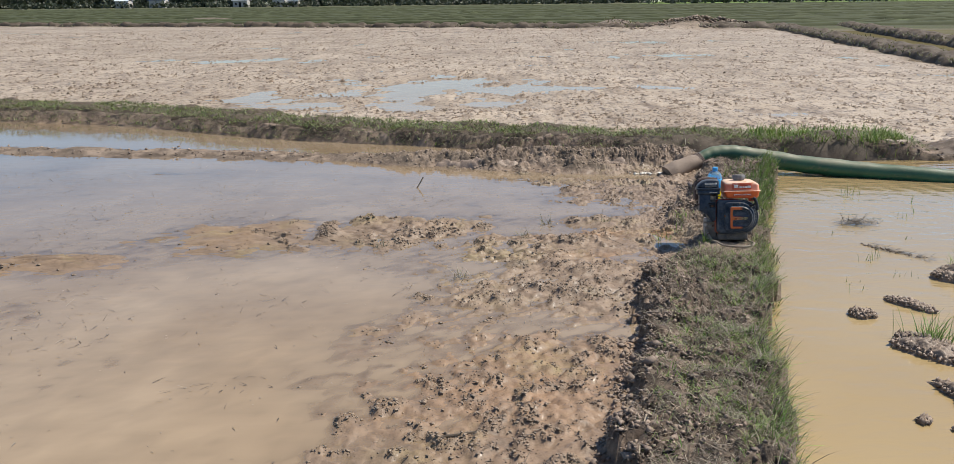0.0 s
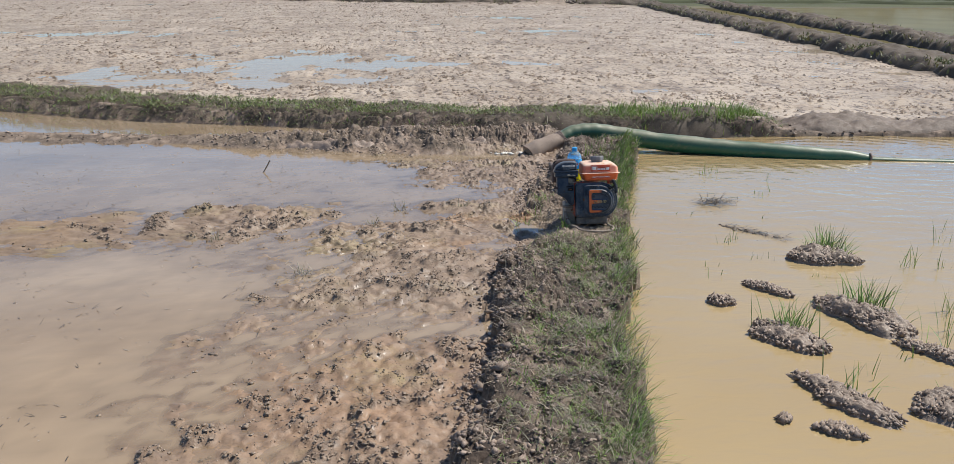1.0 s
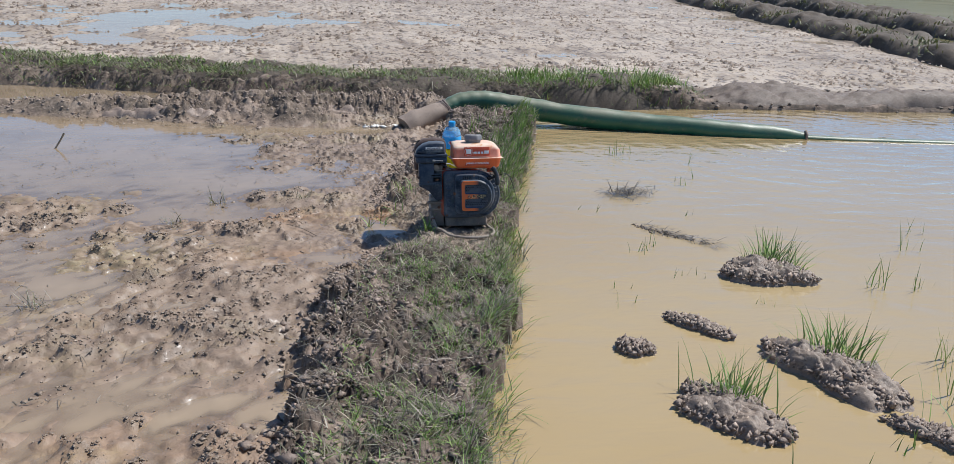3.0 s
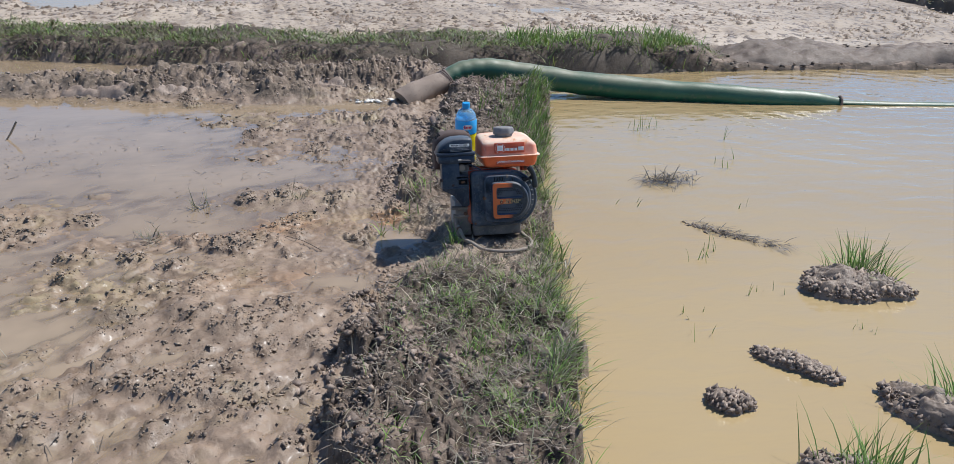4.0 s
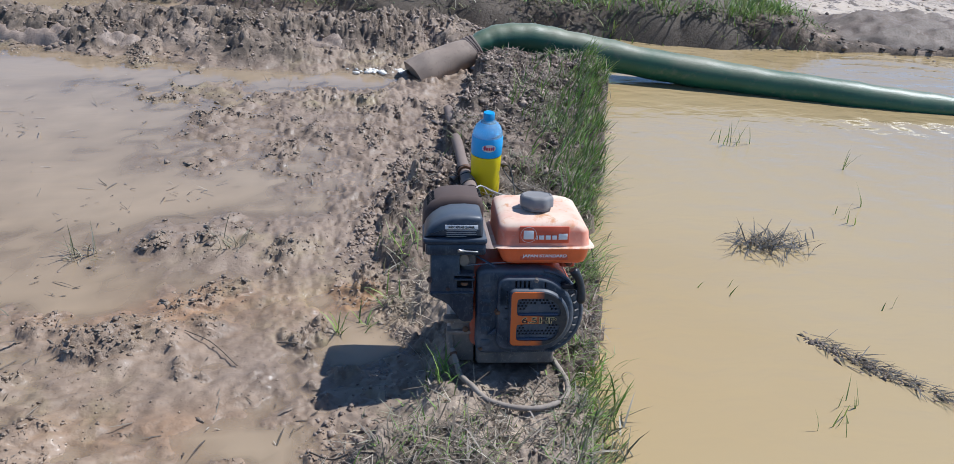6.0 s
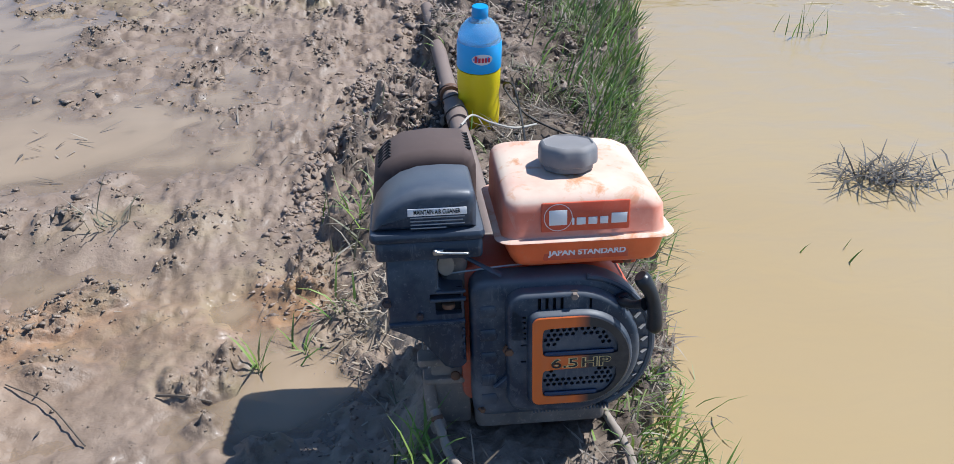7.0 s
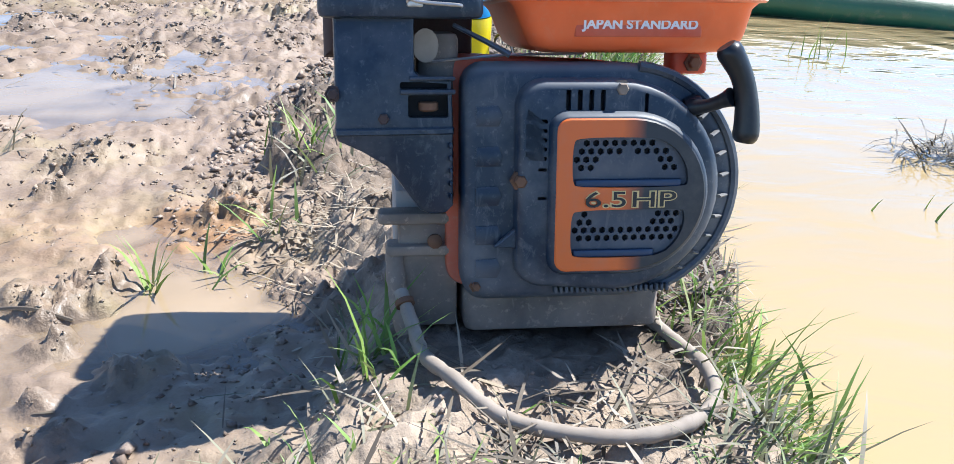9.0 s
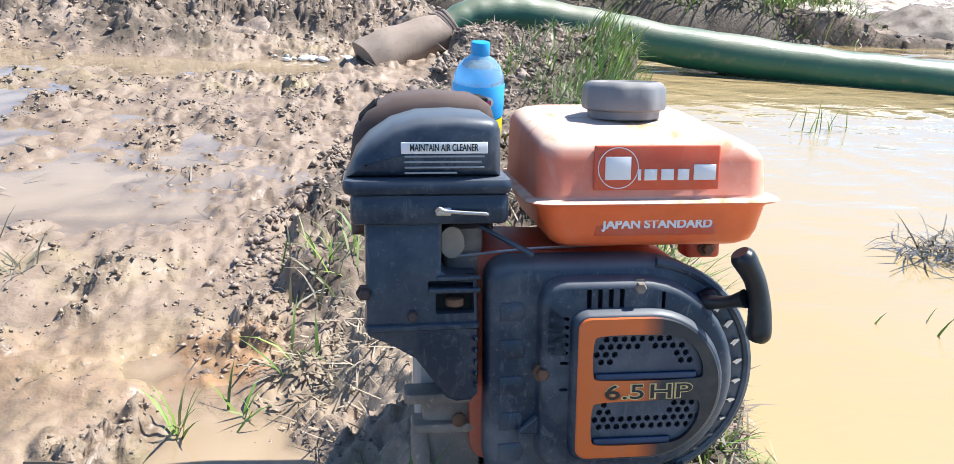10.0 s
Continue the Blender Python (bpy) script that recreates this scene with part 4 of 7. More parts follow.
def perforated(outline_test, x0, x1, z0, z1, y, pitch, hole_r, holed):
    """A thin sheet of six-sided cells, with a round hole in those where holed() says so."""
    bm = bmesh.new()
    rows = int((z1 - z0) / (pitch * 0.866)) + 2
    cols = int((x1 - x0) / pitch) + 2
    for j in range(rows):
        for i in range(cols):
            cx = x0 + (i + 0.5 * (j % 2)) * pitch
            cz = z0 + j * pitch * 0.866
            if not outline_test(cx, cz):
                continue
            outer = [bm.verts.new((cx + pitch / 1.732 * math.cos(radians(30 + 60 * k)), y, cz + pitch / 1.732 * math.sin(radians(30 + 60 * k)))) for k in range(6)]
            if holed(cx, cz):
                inner = [bm.verts.new((cx + hole_r * math.cos(radians(30 + 60 * k)), y, cz + hole_r * math.sin(radians(30 + 60 * k)))) for k in range(6)]
                deep = [bm.verts.new((v.co.x, y + 0.003, v.co.z)) for v in inner]
                for k in range(6):
                    j2 = (k + 1) % 6
                    bm.faces.new((outer[k], outer[j2], inner[j2], inner[k]))
                    bm.faces.new((inner[k], inner[j2], deep[j2], deep[k]))
            else:
                bm.faces.new(outer)
    bmesh.ops.remove_doubles(bm, verts=bm.verts[:], dist=0.0001)
    return bm


def screw(x, y, z, r, parent, material, name="bolt", at=None):
    bm = bmesh.new()
    rings = []
    for yy, rr in ((y + 0.006, r * 1.5), (y + 0.0012, r * 1.5), (y + 0.001, r), (y - 0.003, r), (y - 0.004, r * 0.8)):
        rings.append([(x + rr * math.cos(radians(60 * k)), yy, z + rr * math.sin(radians(60 * k))) for k in range(6)])
    bm.free()
    return part(name, loft(rings), material, parent, at=at)


def pump_engine():
    thing = new("pump_engine")
    thing.matrix_basis = ENGINE @ Matrix.Translation(BASE)
    thing.empty_display_size = 0.1
    off = Matrix.Translation(-BASE)

    def p(name, bm, material, label="", parent=None, smooth=38):
        return part(name, bm, material, parent or thing, label, smooth, off if parent is None else None)

    # fuel tank in two pressed halves with a seam
    low = [tank_ring(*a) for a in ((0.157, 0.0, 0.128, 0.055, 0.182, 0.02), (0.1585, -0.008, 0.138, 0.042, 0.193, 0.02), (0.163, -0.015, 0.1435, 0.034, 0.199, 0.021),
                                   (0.171, -0.0195, 0.1465, 0.030, 0.202, 0.022), (0.190, -0.0275, 0.1505, 0.026, 0.205, 0.024), (0.1942, -0.0315, 0.1545, 0.0225, 0.2085, 0.026))]
    tank = p("fuel_tank", loft(low), M_ORANGE_LOW, "bright orange lower half of the tank")
    seam = [tank_ring(*a) for a in ((0.1942, -0.030, 0.153, 0.024, 0.207, 0.025), (0.1945, -0.0355, 0.1585, 0.0185, 0.2125, 0.028), (0.1960, -0.0372, 0.1602, 0.0168, 0.2142, 0.029), (0.1976, -0.0355, 0.1585, 0.0185, 0.2125, 0.028), (0.1982, -0.029, 0.152, 0.025, 0.206, 0.025))]
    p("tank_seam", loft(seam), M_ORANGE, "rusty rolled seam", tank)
    up = [tank_ring(*a) for a in ((0.1980, -0.0295, 0.1515, 0.0250, 0.2055, 0.025), (0.2005, -0.0285, 0.1500, 0.0262, 0.2045, 0.024), (0.226, -0.0275, 0.1480, 0.0272, 0.2035, 0.024), (0.2350, -0.0265, 0.1468, 0.0282, 0.2028, 0.024),
                                  (0.2405, -0.0230, 0.1432, 0.0318, 0.2000, 0.024), (0.2438, -0.0170, 0.1372, 0.0376, 0.1950, 0.024), (0.2462, -0.008, 0.1280, 0.0480, 0.1860, 0.024), (0.2476, 0.014, 0.106, 0.068, 0.165, 0.024), (0.2480, 0.032, 0.088, 0.085, 0.148, 0.02))]
    up = [[(x, y, z + 0.085 * (y - 0.03) * min(1.0, (z - 0.198) / 0.04)) for x, y, z in ring] for ring in up]
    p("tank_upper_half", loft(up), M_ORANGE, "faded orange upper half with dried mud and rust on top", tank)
    cap_at = Matrix.Translation((0.0555, 0.102, 0.254))
    cap_bm = lathe(((0.0295, 0), (0.0300, 0.006), (0.0345, 0.008), (0.0350, 0.012), (0.0345, 0.024), (0.0320, 0.0285), (0.0290, 0.0300), (0.0275, 0.0285), (0.012, 0.0290)), 48, 8, 0.06)
    bmesh.ops.transform(cap_bm, matrix=cap_at, verts=cap_bm.verts[:])
    p("tank_cap", cap_bm, M_CAP, "grey ribbed screw cap", tank)
    # name label: its marks as plain bars
    label = p("tank_label", box(0.0132, 0.1114, 0.0238, 0.0275, 0.2055, 0.2392, 0.0012), M_DECAL, "red label with a white ring and bars", tank)
    ring = bmesh.new()
    for i in range(32):
        a0, a1 = 2 * math.pi * i / 32, 2 * math.pi * (i + 1) / 32
        ring.faces.new([ring.verts.new((0.0315 + r * math.cos(a), 0.0233, 0.2225 + r * math.sin(a))) for r, a in ((0.0158, a0), (0.0158, a1), (0.0151, a1), (0.0151, a0))])
    part("ring_mark", ring, M_WHITE, tank)
    for x0, x1, z0, z1 in ((0.0215, 0.0415, 0.2135, 0.2310), (0.0470, 0.0495, 0.2130, 0.2215), (0.0520, 0.0620, 0.2130, 0.2215), (0.0650, 0.0750, 0.2130, 0.2215), (0.0780, 0.0870, 0.2130, 0.2215), (0.0905, 0.1080, 0.2130, 0.2250)):
        part("white_bar", box(x0, x1, 0.0230, 0.0245, z0, z1, 0.0004, 2), M_WHITE, tank)
    part("slogan_label", box(0.0165, 0.1130, 0.0286, 0.0330, 0.1690, 0.1838, 0.001), M_DECAL, tank)
    words = lettering("JAPAN STANDARD", 0.01, 0.0880, 0.0003, 0.00036)
    for v in words.verts:
        v.co = Vector((v.co.x + 0.0215, v.co.y + 0.0282, v.co.z * 0.92 + 0.1728))
    part("slogan", words, M_WHITE, tank, "white block letters")

    # air cleaner
    cover = [(-0.0575, 0.2165), (-0.0575, 0.250), (-0.0600, 0.2570), (-0.0650, 0.2600), (-0.090, 0.2622), (-0.118, 0.2610), (-0.138, 0.2550), (-0.155, 0.2435), (-0.166, 0.2310), (-0.1715, 0.2165)]
    ac = p("air_cleaner", shell(cover, ((0.0195, 0.010), (0.0205, 0.006), (0.0235, 0.0025), (0.030, 0.0), (0.108, 0.0), (0.114, 0.003), (0.117, 0.008))), M_BLACK, "blue-black plastic air cleaner cover")
    part("flange", box(-0.1745, -0.0490, 0.0150, 0.121, 0.2040, 0.2165, 0.005, 4), M_BLACK, ac)
    part("filter_box", box(-0.1690, -0.0515, 0.0190, 0.117, 0.1815, 0.2045, 0.004, 4), M_BLACK, ac)
    part("warning_strip", box(-0.1316, -0.0681, 0.0186, 0.0200, 0.2345, 0.2430, 0.0005, 2), M_WHITE, ac)
    words = lettering("MAINTAIN AIR CLEANER", 0.01, 0.050, 0.0002, 0.0002)
    for v in words.verts:
        v.co = Vector((v.co.x - 0.1250, v.co.y + 0.0183, v.co.z * 0.72 + 0.2364))
    part("warning", words, M_INK, ac)
    for i in range(4):
        part("print_line", box(-0.1290, -0.0705 - (0.02 if i == 3 else 0.002 * (i % 2)), 0.0188, 0.0200, 0.2318 - 0.0040 * i, 0.2332 - 0.0040 * i, 0.0003, 2), M_BAR, ac)
    part("clip", tube(spline([(-0.1060, 0.0165, 0.1925), (-0.1040, 0.0140, 0.1950), (-0.1000, 0.0140, 0.1930), (-0.085, 0.0140, 0.1915), (-0.070, 0.0140, 0.1905), (-0.0680, 0.0165, 0.1895)], 4), 0.0014, 8), M_STEEL, ac, "bright steel spring clip")
    part("clip", box(-0.1065, -0.0950, 0.0150, 0.0190, 0.1890, 0.1955, 0.001, 2), M_STEEL, ac)
    elbow = [(-0.0735, 0.1280), (-0.0728, 0.1080), (-0.0725, 0.0440), (-0.0780, 0.0385), (-0.0900, 0.0375), (-0.0980, 0.0410), (-0.1060, 0.0520), (-0.1220, 0.0740), (-0.1400, 0.0850), (-0.1575, 0.0930), (-0.1605, 0.1000),
             (-0.1590, 0.1080), (-0.1590, 0.1820), (-0.1010, 0.1820), (-0.1010, 0.1440), (-0.0960, 0.1400), (-0.0740, 0.1385)]
    elbow = elbow[::-1]
    holes = [slot(-0.112, -0.0760, 0.1312, 0.1365), slot(-0.1060, -0.0765, 0.1105, 0.1270)]
    body = p("carburettor_cover", shell(elbow, ((0.0270, 0.0035), (0.0290, 0.0008), (0.0330, 0.0), (0.085, 0.0)), [h[::-1] for h in holes], 0.01), M_BLACK, "ribbed black plastic carburettor cover")
    # black sheet behind the slots, its colour stands in for shade
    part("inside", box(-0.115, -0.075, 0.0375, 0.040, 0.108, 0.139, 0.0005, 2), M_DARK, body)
    part("bowl_nut", lathe(((0.006, 0), (0.0075, 0.001), (0.0075, 0.006), (0.006, 0.007)), 12), M_RUST, body, "dull brass nut", at=Matrix.Translation((-0.091, 0.034, 0.115)))
    part("lower_ledge", shell([(-0.0728, 0.1035), (-0.0728, 0.0985), (-0.1590, 0.0975), (-0.1590, 0.1025)][::-1], ((0.0235, 0.001), (0.025, 0.0), (0.03, 0.0))), M_BLACK, body)
    for x, z in ((-0.124, 0.110), (-0.160, 0.128)):
        screw(x, 0.026, z, 0.0042, body, M_MUFFLER)
    for i in range(5):
        part("rib", box(-0.0755 - 0.0002 * i, -0.0735, 0.024, 0.030, 0.0500 + 0.0095 * i, 0.0540 + 0.0095 * i, 0.0008, 2), M_BLACK, body)
    part("guard_bar", box(-0.1120, -0.0715, 0.0230, 0.0300, 0.1275, 0.1312, 0.0012, 2), M_BLACK, body)
    part("guard_bar", box(-0.1050, -0.0715, 0.0235, 0.0300, 0.1375, 0.1405, 0.0012, 2), M_BLACK, body)
    gasket = tube([(-0.092, 0.046, 0.162), (-0.092, 0.054, 0.162)], 0.0125, 18)
    for v in gasket.verts:
        v.co.x = -0.092 + (v.co.x + 0.092) * 0.78
    p("gasket", gasket, M_GASKET, "crumbling beige gasket")
    p("carburettor", box(-0.098, -0.066, 0.056, 0.105, 0.120, 0.172, 0.006), M_CASE)
    lever = tube([(-0.072, 0.036, 0.1770), (-0.050, 0.029, 0.1660), (-0.0315, 0.026, 0.1560)], [0.003, 0.0036, 0.0046], 8, True, 0.55)
    p("choke_lever", lever, M_BLACK)
    p("governor_rod", tube([(-0.09, 0.05, 0.150), (-0.03, 0.05, 0.1555), (0.03, 0.055, 0.1565)], 0.0011, 6), M_STEEL)

    # recoil starter and blower housing
    outline = cover_outline(0.0560, 0.0600, 0.0905, -0.0665, -0.0305, 0.1505, 0.018)
    cov = p("recoil_cover", shell(outline, ((0.0235, 0.012), (0.0240, 0.007), (0.0265, 0.0025), (0.0310, 0.0), (0.0560, 0.0), (0.0585, 0.002))), M_COVER, "dusty blue-black plastic recoil cover")
    raised = cover_outline(0.0480, 0.0590, 0.0800, -0.0270, -0.0170, 0.1390, 0.020)
    vents = [slot(0.0075 + 0.0085 * i, 0.0112 + 0.0085 * i, 0.1165, 0.1330) for i in range(4)] + [slot(0.0660, 0.0690, 0.1150, 0.1300)]
    vents += [slot(-0.0230, -0.0055, 0.1075 - 0.0068 * i, 0.1107 - 0.0068 * i) for i in range(5)] + [slot(-0.0120, -0.0050, 0.0725, 0.0750), slot(-0.0120, -0.0050, 0.0510, 0.0535)]
    front = part("starter_face", shell(raised, ((0.0095, 0.007), (0.0105, 0.0035), (0.0135, 0.0008), (0.0170, 0.0), (0.0245, -0.001)), [v[::-1] for v in vents], 0.009), M_COVER, cov)
    # flat black sheet added as the shade behind the vents
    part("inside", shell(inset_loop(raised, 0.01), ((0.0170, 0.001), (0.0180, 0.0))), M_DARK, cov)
    # printed plate with two windows
    plate_out = cover_outline(0.0560, 0.0552, 0.0570, 0.0, -0.0018, 0.1122, 0.009)
    win1 = [(0.016, 0.0615), (0.096, 0.0615), (0.0995, 0.0650), (0.0975, 0.0770), (0.0900, 0.0890), (0.0790, 0.0965), (0.0650, 0.0985), (0.0160, 0.0985), (0.0115, 0.0945), (0.0115, 0.0655)]
    win2 = [(0.016, 0.0085), (0.0700, 0.0085), (0.0840, 0.0115), (0.0930, 0.0210), (0.0980, 0.0330), (0.0975, 0.0425), (0.0945, 0.0450), (0.0160, 0.0450), (0.0115, 0.0410), (0.0115, 0.0125)]
    def soften(loop):
        for _ in range(2):
            loop = [q for (ax, az), (bx, bz) in zip(loop, loop[1:] + loop[:1]) for q in ((ax * 0.75 + bx * 0.25, az * 0.75 + bz * 0.25), (ax * 0.25 + bx * 0.75, az * 0.25 + bz * 0.75))]
        return loop

    low1, low2 = win1[0][1], win2[0][1]
    win1, win2 = soften(win1), soften(win2)
    plate = part("plate", shell(plate_out, ((0.0, 0.0012), (0.0010, 0.0), (0.0100, 0.0)), [win1[::-1], win2[::-1]], 0.004), M_PLATE, cov, "orange plate that fades to black")

    frame_out = inset_loop(plate_out, -0.0048)
    part("plate_rim", shell(frame_out, ((0.0012, 0.0046), (0.0022, 0.0030), (0.0075, 0.0006), (0.0100, 0.0)), [inset_loop(win1, -0.0015)[::-1], inset_loop(win2, -0.0015)[::-1]], 0.008), M_COVER, cov, "dusty bevelled rim round the plate")

    def within(loop, x, z, pad=0.0):
        k = False
        n = len(loop)
        for i in range(n):
            (x0, z0), (x1, z1) = loop[i], loop[(i + 1) % n]
            if (z0 > z) != (z1 > z) and x < (x1 - x0) * (z - z0) / (z1 - z0) + x0:
                k = not k
        return k

    for win, lo, foot in ((win1, True, low1), (win2, False, low2)):
        inner, core = inset_loop(win, -0.003), [(x, max(z, foot + 0.0085)) for x, z in inset_loop(win, 0.0034)]
        pattern = lambda x, z, core=core, lo=lo: within(core, x, z) and ((((x - 0.053) / 0.030) ** 2 + ((z - 0.064) / 0.024) ** 2 > 1) if lo else (((x - 0.050) / 0.026) ** 2 + ((z - 0.046) / 0.017) ** 2 > 1))
        part("grille", perforated(lambda x, z, inner=inner: within(inner, x, z), 0.0085, 0.103, foot - 0.004, foot + 0.042, 0.0042, 0.0070, 0.0026, pattern), M_GRILLE, cov, "perforated slate-blue grille")
        # black backing, so the holes get their shade from its colour
        part("grille_hollow_shade", shell(inset_loop(win, -0.002), ((0.0085, 0.0), (0.0090, 0.0))), M_DARK, cov)
        z = foot
        part("grille_edge", box(0.0140, 0.0945 if lo else 0.0760, 0.0010, 0.0040, z + 0.0002, z + 0.0058, 0.0012, 3), M_BLUEEDGE, cov)
    for swell, mat, y, nm in ((0.0008, M_GOLD, -0.0001, "power_mark_edge"), (0.0, M_INK, -0.0006, "power_mark")):
        for s, x0, w in (("6.5", 0.0221, 0.0300), ("HP", 0.0575, 0.0328)):
            words = lettering(s, 0.0165, w + swell * 2, 0.0003, swell)
            for v in words.verts:
                v.co = Vector((v.co.x + x0 - swell, v.co.y + y, v.co.z + 0.0470 - swell))
            part(nm, words, mat, cov)
    # side vents of the rim, with pale dried mud on the fins
    for i in range(9):
        a = radians(-52 + 11.5 * i)
        c, s = math.cos(a), math.sin(a)
        fin = tube([(0.050 + 0.0795 * c, 0.0150, 0.0592 + 0.0795 * s), (0.0535 + 0.0845 * c, 0.0228, 0.0596 + 0.0845 * s)], 0.0021, 6, True, 0.7)
        part("fin", fin, M_FIN, cov, "pale mud-crusted fin")
    rim = tube([(0.0560 + 0.0885 * math.cos(radians(q)), 0.0262, 0.0600 + 0.0885 * math.sin(radians(q))) for q in range(-72, 86, 6)], 0.0042, 8)
    part("rim", rim, M_COVER, cov)
    for i in range(22):
        x = 0.004 + 0.0042 * i
        part("tooth", box(x, x + 0.0024, 0.0165, 0.0240, -0.0235, -0.0185, 0.0004, 2), M_COVER, cov)
    for i, z in enumerate((0.112, 0.082, 0.052, 0.022, -0.004)):
        pad = [(-0.0565, z - 0.0075), (-0.0400 + 0.002 * (i % 2), z - 0.0075), (-0.0365, z), (-0.0400, z + 0.0075), (-0.0565, z + 0.0065)]
        part("pad", shell(pad, ((0.0222, 0.001), (0.0228, 0.0), (0.026, 0.0))), M_BLACK, cov)
    screw(-0.0246, 0.0125, 0.0650, 0.0050, cov, M_RUST)
    screw(0.0490, 0.0110, 0.1325, 0.0046, cov, M_CASE)
    screw(-0.0560, 0.0230, -0.0180, 0.0035, cov, M_RUST)
    nozzle = lathe(((0.0045, 0), (0.0045, 0.004), (0.0030, 0.004), (0.0030, 0.001)), 14)
    bmesh.ops.transform(nozzle, matrix=pose(-0.0195, 0.0240, 0.0235, 90), verts=nozzle.verts[:])
    part("screw_hole", nozzle, M_STEEL, cov)
    wedge = [(-0.043, 0.014), (-0.020, 0.012), (-0.019, 0.034)]
    part("gusset", shell(wedge, ((0.0170, 0.001), (0.0180, 0.0), (0.025, 0.0))), M_COVER, cov)
    # pull handle
    hub = lathe(((0.009, 0), (0.009, 0.010), (0.007, 0.013)), 16)
    bmesh.ops.transform(hub, matrix=pose(0.102, 0.024, 0.1160, 0, 70, 0), verts=hub.verts[:])
    part("cord_guide", hub, M_GRIP, cov)
    grip = p("pull_handle", tube(spline([(0.1160, -0.012, 0.1640), (0.1215, -0.0125, 0.1560), (0.1290, -0.013, 0.1425), (0.1335, -0.013, 0.1260), (0.1350, -0.013, 0.1080), (0.1342, -0.0125, 0.0960)], 4),
                                   [0.0085, 0.0108, 0.0116, 0.0117, 0.0114, 0.0110, 0.0105, 0.0101, 0.0099, 0.0098, 0.0098, 0.0099, 0.0101, 0.0104, 0.0107, 0.0110, 0.0113, 0.0116, 0.0117, 0.0108, 0.0082], 14, True, 0.8), M_GRIP, "black rubber pull handle")
    part("stem", tube(spline([(0.1040, 0.018, 0.1180), (0.1130, 0.004, 0.1210), (0.1240, -0.010, 0.1280)], 4), [0.0068, 0.0062, 0.0055, 0.0052, 0.005, 0.005, 0.0052, 0.006, 0.0075], 10), M_GRIP, grip)
    blower = cover_outline(0.0540, 0.0600, 0.0890, -0.0765, -0.0280, 0.1540, 0.018)
    bl = p("blower_housing", shell(blower, ((0.0575, 0.004), (0.0585, 0.001), (0.061, 0.0), (0.150, 0.0), (0.155, 0.004))), M_SHROUD, "red-orange pressed steel shroud")
    part("lug", box(0.105, 0.135, 0.070, 0.095, 0.140, 0.158, 0.003), M_SHROUD, bl)
    screw(0.122, 0.066, 0.149, 0.005, bl, M_RUST)
    # muffler with its cover
    mo = [(-0.048, 0.150), (-0.048, 0.250), (-0.052, 0.262), (-0.062, 0.269), (-0.100, 0.272), (-0.135, 0.268), (-0.157, 0.256), (-0.169, 0.238), (-0.172, 0.215), (-0.172, 0.150)]
    mf = p("muffler", shell(mo, ((0.1240, 0.016), (0.1260, 0.008), (0.1310, 0.002), (0.138, 0.0), (0.225, 0.0), (0.233, 0.004), (0.237, 0.012))), M_MUFFLER, "rusty dark brown muffler cover")
    for k in range(2):
        # near-black bars paint the shade of the louvre slots
        for i in range(6):
            y0 = 0.150 + 0.012 * i
            if k:
                part("louvre", box(-0.0660, -0.0520, y0, y0 + 0.004, 0.2640, 0.2675, 0.001, 2), M_DARK, mf)
            else:
                part("louvre", tube([(-0.1635, y0, 0.2480), (-0.1490, y0, 0.2620)], 0.0022, 6), M_DARK, mf)
    # cylinder, crankcase and foot
    p("cylinder", box(-0.105, -0.070, 0.095, 0.210, 0.030, 0.150, 0.008), M_CASE)
    case = p("crankcase", box(-0.060, 0.125, 0.062, 0.235, -0.040, 0.125, 0.014, 4), M_CASE, "muddy cast alloy crankcase")
    part("foot", box(-0.062, 0.100, 0.052, 0.250, -0.066, -0.030, 0.006, 3), M_CASE, case, "mud-caked mounting foot")
    br = p("bracket", box(-0.116, -0.080, 0.085, 0.240, -0.064, 0.046, 0.003, 2), M_BRACKET, "grey steel bracket smeared with mud")
    part("strap", box(-0.130, -0.068, 0.058, 0.086, 0.0230, 0.0325, 0.003, 3), M_CASE, br)
    part("strap", box(-0.124, -0.064, 0.058, 0.086, -0.0030, 0.0060, 0.003, 3), M_CASE, br)
    part("plate", box(-0.114, -0.066, 0.066, 0.086, -0.0640, 0.0230, 0.003, 2), M_CASE, br, "mud-caked steel plate")
    part("leg", tube(spline([(-0.117, 0.070, 0.000), (-0.116, 0.064, -0.022), (-0.113, 0.058, -0.044), (-0.106, 0.052, -0.064)], 4), [0.007, 0.008, 0.0075, 0.008, 0.0085, 0.0075, 0.008, 0.009, 0.0085, 0.009, 0.010, 0.0105, 0.010], 10), M_CASE, br, "mud-caked leg")
    part("rivet", lathe(((0.006, 0), (0.006, 0.003), (0.003, 0.005)), 10), M_RUST, br, at=pose(-0.085, 0.058, 0.010, 90))
    out = tube([(0.0500, 0.230, 0.055), (0.0500, 0.262, 0.055)], 0.030, 20)
    p("output_flange", out, M_CASE)
    return tagged(thing, "small petrol pump engine with faded orange tank standing on the bund", "engine")


pump_engine()


